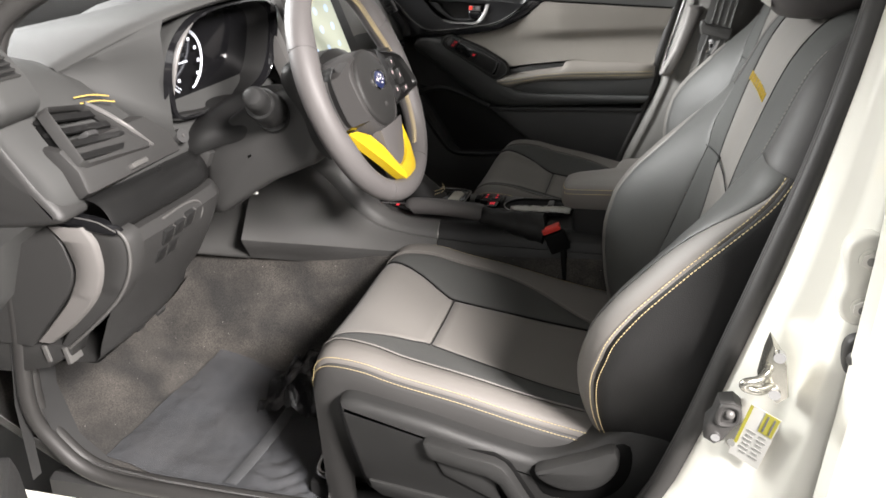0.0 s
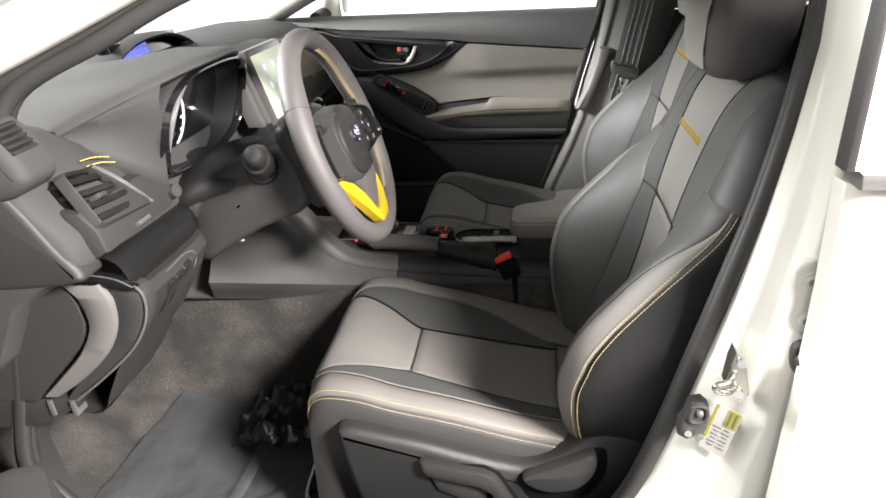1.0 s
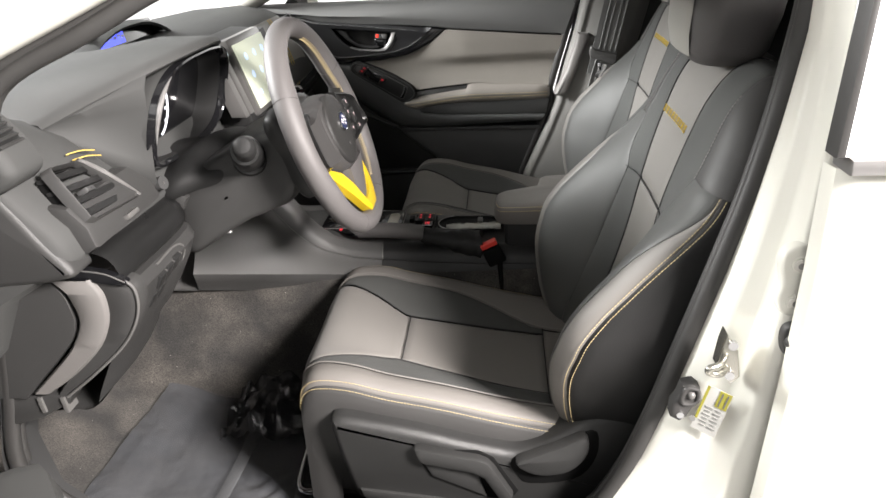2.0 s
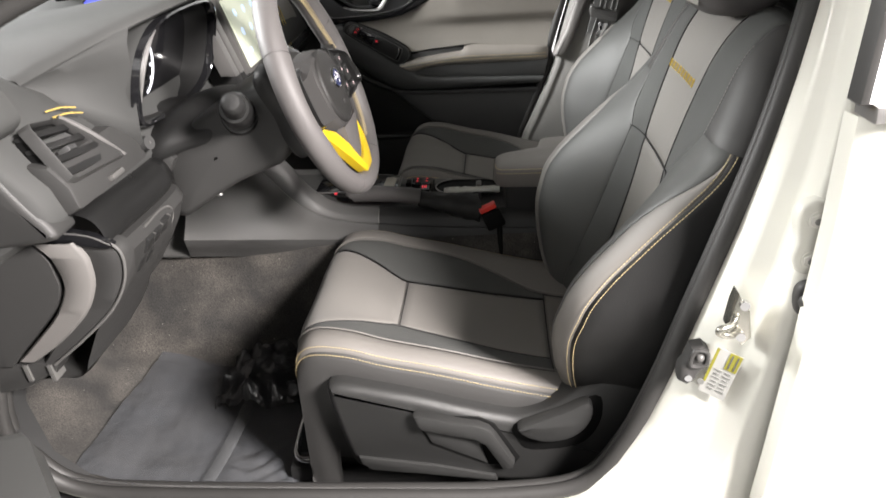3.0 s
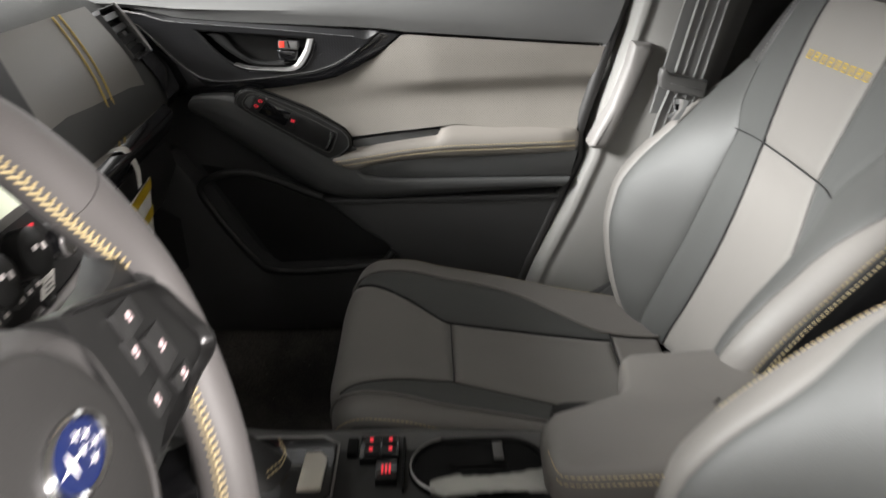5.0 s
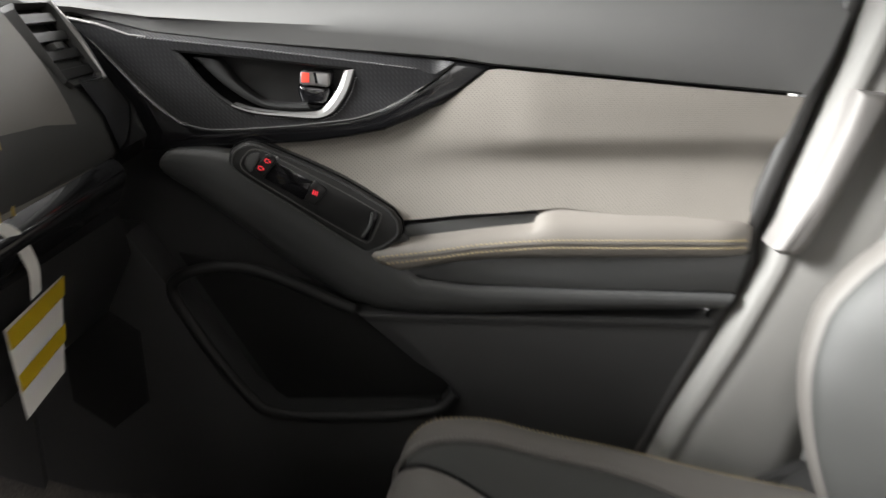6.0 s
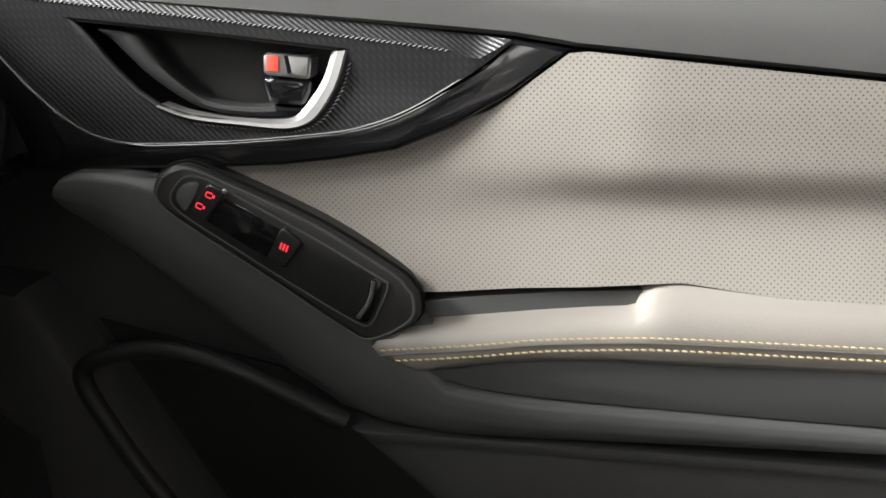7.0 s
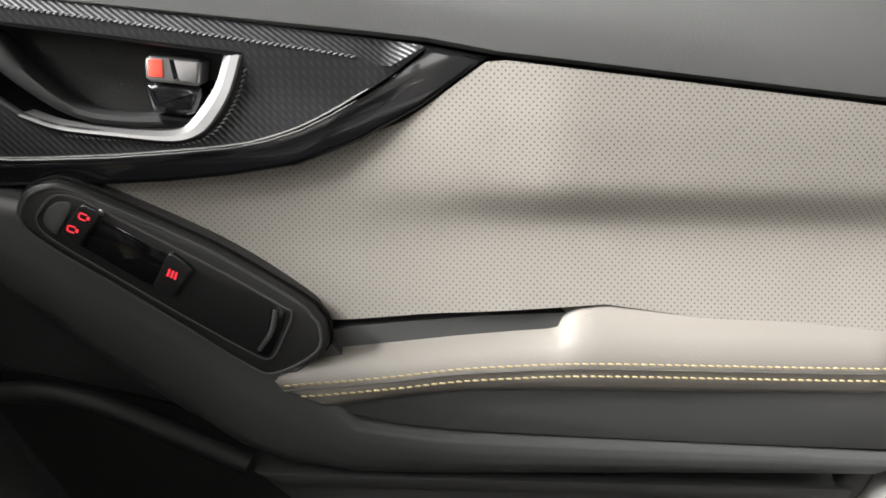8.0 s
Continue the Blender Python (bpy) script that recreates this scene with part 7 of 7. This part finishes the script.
    part("bonnet", grid([[Vector((x, y, z - 0.05 * (y / 0.7) ** 2)) for y in (-0.72, -0.4, 0, 0.4, 0.72)] for x, z in ((-0.98, 1.14), (-1.3, 1.1), (-1.8, 0.98), (-1.95, 0.85))]), PAINT, t, "white bonnet")
    # roof: headliner and skin
    rows = [[Vector((x, y, z - 0.05 * (abs(y) / 0.62) ** 3)) for y in (-0.65, -0.5, -0.25, 0, 0.25, 0.5, 0.65)] for x, z in ((-0.22, 1.45), (-0.05, 1.505), (0.3, 1.525), (0.8, 1.52), (1.3, 1.48), (1.9, 1.40))]
    part("headliner", grid(rows), TRIM_PALE, t, "pale grey headliner")
    part("roof", grid([[p + Vector((0, 0, 0.05)) for p in r] for r in rows]), PAINT, t, "white painted roof")
    for sg in (-1, 1):
        part("roof_rail", tube([(-0.16, sg * 0.635, 1.43), (0.05, sg * 0.64, 1.485), (0.35, sg * 0.64, 1.495), (0.8, sg * 0.64, 1.48), (1.9, sg * 0.62, 1.36)], 0.035, 12), PAINT, t, "white roof side rail")
    g = part("windscreen", grid([[(-0.98, -0.66, 1.14), (-1.0, 0, 1.16), (-0.98, 0.66, 1.14)], [(-0.22, -0.6, 1.43), (-0.24, 0, 1.47), (-0.22, 0.6, 1.43)]]), GLASS, t, "clear windscreen")
    g.visible_shadow = False
    # far side: centre pillar trim, rear body shell
    rows = []
    for z, x0 in ((0.50, 0.19), (0.60, 0.235), (0.69, 0.268), (0.80, 0.318), (0.90, 0.356), (1.0, 0.38), (1.1, 0.408), (1.2, 0.43), (1.35, 0.46), (1.48, 0.47)):
        dy = -0.09 * max(0.0, (z - 1.15) / 0.33)
        flare = 0.06 * max(0.0, (0.80 - z) / 0.3)
        rows.append([Vector((x0 + a + (flare if a > 0.05 else 0), y + dy, z)) for a, y in ((0.0, 0.75), (0.004, 0.70), (0.012, 0.684), (0.022, 0.679), (0.034, 0.682), (0.05, 0.676), (0.09, 0.664), (0.12, 0.66), (0.16, 0.67), (0.20, 0.70))])
    bm = grid(rows)
    bmesh.ops.subdivide_edges(bm, edges=bm.edges[:], cuts=2, use_grid_fill=True, smooth=0.8)
    pt = part("far_pillar_trim", bm, TRIM, t, "grey plastic pillar trim", angle=60)
    part("pillar_grip", prism([(0.357, 0.932), (0.366, 0.926), (0.386, 0.927), (0.396, 0.938), (0.43, 1.02), (0.458, 1.094), (0.452, 1.107), (0.421, 1.111), (0.4125, 1.07), (0.39, 1.0)], 0.657, 0.70, 0.011, segs=4), TRIM_LIGHT, pt, "pale grip on the pillar trim")
    part("seal_strip", tube([(0.205, 0.715, 0.52), (0.262, 0.715, 0.69), (0.318, 0.715, 0.826), (0.352, 0.715, 0.90), (0.345, 0.715, 0.942), (0.39, 0.715, 1.10), (0.425, 0.715, 1.21), (0.46, 0.70, 1.4)], 0.011, 10), RUBBER, t, "black far door seal")
    for sg in (-1, 1):
        part("rear_side", prism([(0.62, 1.2), (0.50, 0.5), (0.5, 0.40), (1.9, 0.40), (1.9, 1.2)], sg * 0.74, sg * 0.76, 0.0), BLACK_SOFT, t, "dark rear side lining")
    part("tail_panel", box((1.9, 0, 0.85), (0.05, 1.5, 0.95), 0.0), BLACK_SOFT, t, "dark tail lining")
    g = part("rear_window", grid([[(0.62, 0.77, 1.2), (1.7, 0.77, 1.22)], [(0.6, 0.68, 1.46), (1.5, 0.68, 1.44)]]), DARK_GLASS, t, "dark tinted rear side window")
    g = part("rear_window", grid([[(0.62, -0.77, 1.2), (1.7, -0.77, 1.22)], [(0.6, -0.68, 1.46), (1.5, -0.68, 1.44)]]), DARK_GLASS, t, "dark tinted rear side window")
    part("tail_window", grid([[(1.88, -0.7, 1.3), (1.88, 0.7, 1.3)], [(1.8, -0.62, 1.45), (1.8, 0.62, 1.45)]]), DARK_GLASS, t, "dark tinted tail window")
    # rear door skin, beyond the pillar
    sk = part("rear_door_skin", grid([[Vector((x, y + 0.10 * max(0, (z - 1.12)) ** 1.2, z)) for x, y in ((x0, -0.80), (x0 + 0.004, -0.825), (x0 + 0.02, -0.838), (x0 + 0.2, -0.85), (1.5, -0.85))] for z, x0 in ((0.40, 0.495), (0.55, 0.512), (0.72, 0.526), (0.9, 0.5385), (1.05, 0.5455), (1.174, 0.549))]), PAINT, t, "white rear door skin")
    part("belt_moulding", prism([(0.5535, 1.176), (1.5, 1.176), (1.5, 1.194), (0.5525, 1.194)], -0.858, -0.81, 0.004), SATIN, sk, "silver window moulding")
    part("frame_edge", prism([(0.538, 1.194), (0.548, 1.194), (0.556, 1.36), (0.553, 1.47), (0.545, 1.47), (0.548, 1.36)], -0.852, -0.822, 0.003), RUBBER, sk, "black window frame edge")
    part("door_window", prism([(0.549, 1.194), (1.5, 1.194), (1.5, 1.5), (0.553, 1.5)], -0.846, -0.81, 0.0), BRIGHT_GLASS, sk, "rear door window, white reflection put in its colour")
    return t


car = car_body()


def driver_door():
    t = thing("driver_door", (-0.62, -0.83, 0.9), "open car door with dark inner trim", "car door")
    M = pose(-0.62, -0.80, 0, 0, 0, -50)

    def moved(bm):
        bm.transform(M)
        return bm

    part("door_skin", moved(prism([(0.0, 1.16), (0.0, 0.45), (0.85, 0.45), (1.0, 0.9), (1.03, 1.16)], -0.10, -0.04, 0.01)), PAINT, t, "white painted door skin")
    part("door_trim", moved(prism([(0.03, 1.14), (0.03, 0.5), (0.83, 0.5), (0.97, 0.9), (1.0, 1.14)], -0.0399, 0.03, 0.02)), BLACK_SOFT, t, "dark inner door trim")
    part("armrest", moved(box((0.53, 0.072, 0.88), (0.36, 0.095, 0.11), 0.035)), DASH, t, "dark armrest")
    part("pocket", moved(box((0.40, 0.045, 0.62), (0.62, 0.06, 0.16), 0.03)), PLASTIC, t, "dark door pocket")


driver_door()


def pillar_fittings():
    s = thing("door_striker", (0.47, -0.775, 0.91), "polished metal door striker on the white pillar", "striker")
    part("plate", prism([(0.466, 0.897), (0.485, 0.873), (0.496, 0.884), (0.490, 0.921), (0.474, 0.946), (0.470, 0.93)], -0.785, -0.76, 0.003), ZINC, s, "metal striker plate")
    part("loop", tube(curve([(0.480, -0.77, 0.918), (0.465, -0.800, 0.914), (0.449, -0.808, 0.912), (0.450, -0.806, 0.905), (0.466, -0.80, 0.899), (0.486, -0.77, 0.893)], 6), 0.0045, 10), ZINC, s, "bent striker bar")
    for z in (0.888, 0.932):
        part("bolt", tube([(0.482, -0.782, z), (0.481, -0.789, z)], 0.006, 12), CHROME, s, "bolt head")
    c = thing("door_switch", (0.435, -0.745, 0.825), "black rubber door switch on the white pillar", "switch")
    part("base", prism([(0.420, 0.80), (0.432, 0.793), (0.442, 0.80), (0.447, 0.812), (0.456, 0.822), (0.457, 0.845), (0.448, 0.853), (0.433, 0.85), (0.428, 0.83), (0.421, 0.82)], -0.758, -0.735, 0.006, segs=3), RUBBER, c, "black rubber base")
    part("pit_rim", tube(curve([(0.4335, -0.7585, 0.8255), (0.4515, -0.7585, 0.8265), (0.4525, -0.7585, 0.8455), (0.4365, -0.7585, 0.8470)], 6, closed=True), 0.003, 8, closed=True), RUBBER, c)
    part("plunger", ball((0.4445, -0.757, 0.837), (0.006, 0.006, 0.006)), PLASTIC_GREY, c, "rounded grey plunger")
    part("screw", tube([(0.433, -0.755, 0.806), (0.432, -0.7605, 0.806)], 0.005, 14), CHROME, c, "bright screw")
    st = thing("information_sticker", (0.472, -0.76, 0.82), "white and yellow printed sticker on the pillar", "sticker")
    M = pose(0.4725, -0.7645, 0.82, 0, 14, -26)

    def flat(a, b, w, h, d):
        own = bmesh.new()
        bmesh.ops.create_cube(own, size=1.0, matrix=M @ pose(a, -d, b) @ Matrix.Diagonal((w, 0.0006, h, 1)))
        return own

    sheet = part("sheet", flat(0, -0.005, 0.034, 0.075, 0.0), STICKER, st, "white paper")
    part("yellow_edge", flat(-0.0150, 0.004, 0.0035, 0.056, 0.0008), LABEL_YELLOW, sheet, "olive yellow edge strip")
    field = part("yellow_field", flat(0.008, 0.019, 0.0155, 0.027, 0.0008), LABEL_YELLOW, sheet, "olive yellow field")
    for k in range(2):
        part("text_bar", flat(0.0045 + 0.007 * k, 0.019, 0.0018, 0.022, 0.0014), INK, field)
    for k in range(6):
        for j in range(2):
            part("text_bar", flat(-0.0045 + 0.0125 * j, 0.0 - 0.0062 * k, 0.010 - 0.003 * ((k + j) % 2), 0.0022, 0.0008), INK_PALE, sheet)
    part("round_mark", tube([M @ Vector((-0.0185, 0.0, -0.028)), M @ Vector((-0.0185, -0.0012, -0.028))], 0.0045, 16), INK_PALE, sheet, "small grey round mark")
    leaf = [(p.x, p.z) for p in curve([(x, 0, z) for x, z in ((0.522, 1.050), (0.530, 1.066), (0.548, 1.070), (0.566, 1.062), (0.574, 1.045), (0.570, 1.030), (0.556, 1.024), (0.566, 1.014), (0.570, 1.0), (0.560, 0.984), (0.544, 0.976), (0.530, 0.982), (0.524, 1.0), (0.527, 1.02))], 4, closed=True)]
    h = part("door_hinge", prism(leaf, -0.793, -0.776, 0.005, segs=3), PAINT, car, "white painted hinge leaf")
    for z in (1.046, 0.996):
        bolt = part("bolt", tube([(0.545, -0.790, z), (0.5445, -0.797, z), (0.5445, -0.7975, z)], lambda q: 0.0085 if q < 0.9 else 0.007, 6), TRIM_PALE, h, "hexagon bolt")
        part("bolt_socket", tube([(0.5445, -0.7972, z), (0.5445, -0.7982, z)], 0.0042, 12), TRIM, bolt)
        part("washer", tube([(0.545, -0.791, z), (0.545, -0.7945, z)], 0.011, 20), PAINT, bolt)
    part("knuckle", tube([(0.575, -0.805, 0.99), (0.578, -0.805, 1.06)], 0.007, 12), PAINT, h, "hinge pin")
    part("lower_hinge", prism([(0.47, 0.60), (0.48, 0.612), (0.55, 0.608), (0.56, 0.59), (0.55, 0.55), (0.47, 0.555)], -0.793, -0.776, 0.006, segs=3), PAINT, car, "white painted lower hinge leaf")
    g = thing("cable_grommet", (0.545, -0.80, 0.94), "black rubber cable grommet by the hinge", "grommet")
    ring = [(p.x, p.z) for p in curve([(x, 0, z) for x, z in ((0.5355, 0.945), (0.538, 0.960), (0.548, 0.967), (0.560, 0.962), (0.564, 0.944), (0.560, 0.926), (0.550, 0.919), (0.539, 0.926))], 4, closed=True)]
    part("flange", prism(ring, -0.797, -0.780, 0.006, segs=3), RUBBER, g, "black rubber flange")
    part("bellows", tube(curve([(0.550, -0.790, 0.943), (0.556, -0.806, 0.941), (0.572, -0.815, 0.937), (0.60, -0.82, 0.93)], 6), lambda q: 0.0135 - 0.003 * q, 16), RUBBER, g, "black cable boot")


pillar_fittings()


def seat_belt():
    t = thing("seat_belt", (0.49, 0.62, 1.0), "dark grey seat belt hanging at the far pillar", "seat belt")
    def strip(path, w, mat, name, label):
        rows = []
        for p in path:
            q = Vector(p)
            rows.append([q + Vector((-w / 2, 0.004, 0)), q + Vector((-w / 2, -0.001, 0)), q + Vector((w / 2, -0.001, 0)), q + Vector((w / 2, 0.004, 0))])
        return part(name, grid(rows, closed=True, caps=True), mat, t, label, angle=20)
    front = curve([(0.566, 0.585, 1.42), (0.541, 0.592, 1.27), (0.511, 0.60, 1.12), (0.496, 0.605, 1.045), (0.478, 0.615, 0.97), (0.455, 0.63, 0.80), (0.44, 0.64, 0.62)], 5)
    web = strip(front, 0.05, BELT, "webbing", "grey webbing")
    for d in (-0.0235, -0.009, 0.009, 0.0235):
        part("woven_rib", tube([p + Vector((d, -0.0012, 0)) for p in front], 0.0016, 6), BELT, web)
    strip(curve([(0.548, 0.598, 1.42), (0.523, 0.605, 1.27), (0.493, 0.613, 1.12), (0.47, 0.62, 1.0)], 5), 0.045, BELT, "rear_webbing", "grey webbing")
    stop = part("tongue_grip", prism([(0.449, 1.066), (0.452, 1.0795), (0.458, 1.081), (0.465, 1.072), (0.5275, 1.0585), (0.529, 1.052), (0.5255, 1.0315), (0.519, 1.031), (0.456, 1.0475), (0.4515, 1.052)], 0.588, 0.604, 0.004, segs=3), PLASTIC_GREY, t, "grey plastic tongue grip")
    part("grip_rib", box((0.492, 0.5875, 1.051), (0.052, 0.002, 0.0025), 0.0008, (0, 14, 0)), PLASTIC_GREY, stop)
    tg = part("tongue", prism([(0.474, 1.034), (0.501, 1.029), (0.495, 1.012), (0.486, 0.9955), (0.4695, 0.996), (0.4675, 1.004), (0.4755, 1.011)], 0.586, 0.5895, 0.0012), CHROME, t, "steel belt tongue")
    part("tongue_hole", prism([(0.4775, 1.024), (0.4845, 1.0225), (0.4835, 1.013), (0.4785, 1.0135)], 0.5855, 0.588, 0.0004), GLOSS_CUP, tg, "dark slot")


seat_belt()


def rear_bench():
    t = thing("rear_bench", (1.15, 0, 0.42), "dark rear bench seat in shadow", "seat")
    part("cushion", box((1.1, 0, 0.58), (0.5, 1.3, 0.26), 0.06, (0, 6, 0)), BLACK_CLOTH, t, "black cushion")
    part("backrest", box((1.45, 0, 0.92), (0.2, 1.3, 0.66), 0.07, (0, 18, 0)), BLACK_CLOTH, t, "black backrest")


rear_bench()


def floor_film():
    """Clear protective film on the driver's carpet, with a crumpled bag by the seat."""
    t = thing("floor_film", (-0.38, -0.42, 0.43), "clear plastic film covering the driver carpet", "plastic film")
    rows = []
    for i in range(71):
        x = -0.60 + 0.43 * i / 70
        r = []
        for j in range(71):
            y = -0.58 + 0.45 * j / 70
            z = lin([(-0.62, 0.475), (-0.5, 0.435), (-0.38, 0.42), (-0.2, 0.415), (0, 0.415)])(x) + 0.018 + 0.004 * noise.noise((x * 14, y * 14, 5)) + (0.003 + 0.006 * max(0.0, x + 0.42) * 4) * abs(noise.noise((x * 38 + y * 20, y * 14, 2)))
            rr = math.hypot(x + 0.32, (y + 0.34) * 0.8)
            fold = max(0.0, min(1.0, (x + 0.37) / 0.05)) * max(0.0, min(1.0, (-0.40 - y) / 0.08))
            z += 0.008 * fold * abs(math.sin(rr * 95 + 5 * noise.noise((x * 9, y * 9, 8)))) ** 0.6
            edge = min(i, 70 - i, j, 70 - j) / 6
            z += 0.004 * max(0.0, 1 - edge) * noise.noise((x * 22, y * 22, 6)) - 0.006 * max(0.0, 1 - edge)
            r.append(Vector((x + 0.06 * (0.2 + y + 0.4), y, z)))
        rows.append(r)
    part("film", grid(rows), FILM, t, "clear film", angle=60)
    part("tape", grid([[Vector((x + 0.004 * math.sin(9 * y), y, z)) for x, z in ((x0, 0.4485), (x0 + 0.004, 0.4505), (x0 + 0.022, 0.4505), (x0 + 0.026, 0.4485))] for x0, y in ((-0.352, -0.335), (-0.353, -0.40), (-0.356, -0.46), (-0.36, -0.52), (-0.366, -0.575))]), TAPE, t, "clear tape strip")
    b = thing("crumpled_bag", (-0.32, -0.24, 0.43), "crumpled clear plastic bag before the seat", "plastic bag")
    rows = []
    for i in range(27):
        r = []
        for j in range(27):
            a, c = i / 26, j / 26
            x, y = -0.41 + 0.21 * a, -0.36 + 0.23 * c
            z = 0.44 + 0.055 * math.sin(math.pi * a) * math.sin(math.pi * c) + 0.05 * abs(noise.noise((x * 19, y * 19, 1))) + 0.022 * abs(noise.noise((x * 40, y * 40, 9))) + 0.004 * noise.noise((x * 80, y * 80, 4))
            r.append(Vector((x, y, z)))
        rows.append(r)
    part("bag", grid(rows), FILM_DARK, b, "crumpled film", angle=25)
    part("seal", tube([rows[3][j] + Vector((0, 0, 0.003)) for j in range(2, 25)], 0.0022, 6, flat=1.6), TAPE, b, "creased heat-sealed edge")


floor_film()


def hang_tag():
    t = thing("hang_tag", (-0.345, 0.40, 0.93), "white paper tag with yellow bands on a string", "tag")
    q = [Vector(p) for p in ((-0.342, 0.446, 0.974), (-0.338, 0.35, 0.967), (-0.342, 0.363, 0.882), (-0.346, 0.432, 0.888))]
    sh = part("sheet", grid([[q[0], q[1]], [q[0].lerp(q[3], 0.5), q[1].lerp(q[2], 0.5)], [q[3], q[2]]]), PAPER, t, "white paper tag")
    for a, b in ((0.0, 0.2), (0.48, 0.66)):
        part("yellow_band", grid([[q[0].lerp(q[3], a) + Vector((0.002, 0, 0)), q[1].lerp(q[2], a + 0.02) + Vector((0.002, 0, 0))], [q[0].lerp(q[3], b) + Vector((0.002, 0, 0)), q[1].lerp(q[2], b + 0.02) + Vector((0.002, 0, 0))]]), YELLOW, sh, "yellow printed band")
    part("strap", grid([[p, p + Vector((0, 0.016, 0.002))] for p in curve([(-0.36, 0.33, 1.04), (-0.345, 0.375, 1.035), (-0.34, 0.395, 1.0), (-0.341, 0.395, 0.972)], 6)]), PAPER, t, "white paper strap")


hang_tag()


def bagged_item():
    t = thing("bagged_part", (0.13, -0.03, 0.77), "pale part in a clear plastic bag in the cup holder", "bag")
    rows = []
    for i in range(25):
        a = i / 24
        x = 0.066 + 0.125 * a
        w = 0.013 + 0.002 * math.sin(9 * a) - 0.006 * max(0.0, 1 - a * 8) + 0.004 * max(0.0, a * 6 - 5)
        rows.append([Vector((x, -0.016 + 0.006 * a + w * math.cos(q) + 0.0015 * noise.noise((x * 90, q, 1)), 0.783 + 0.006 * math.sin(q) + 0.003 * noise.noise((x * 120, q * 2, 3)))) for q in [2 * math.pi * k / 14 for k in range(14)]])
    part("bag", grid(rows, closed=True, caps=True), BAG, t, "clear wrinkled bag", angle=30)
    part("contents", box((0.128, -0.013, 0.783), (0.085, 0.017, 0.006), 0.002, (0, 0, 3)), PAPER, t, "pale contents")
    for k in range(6):
        part("text_bar", box((0.105 + 0.009 * k, -0.013, 0.7867), (0.005, 0.006, 0.0008), 0, (0, 0, 3)), INK_PALE, t)


bagged_item()
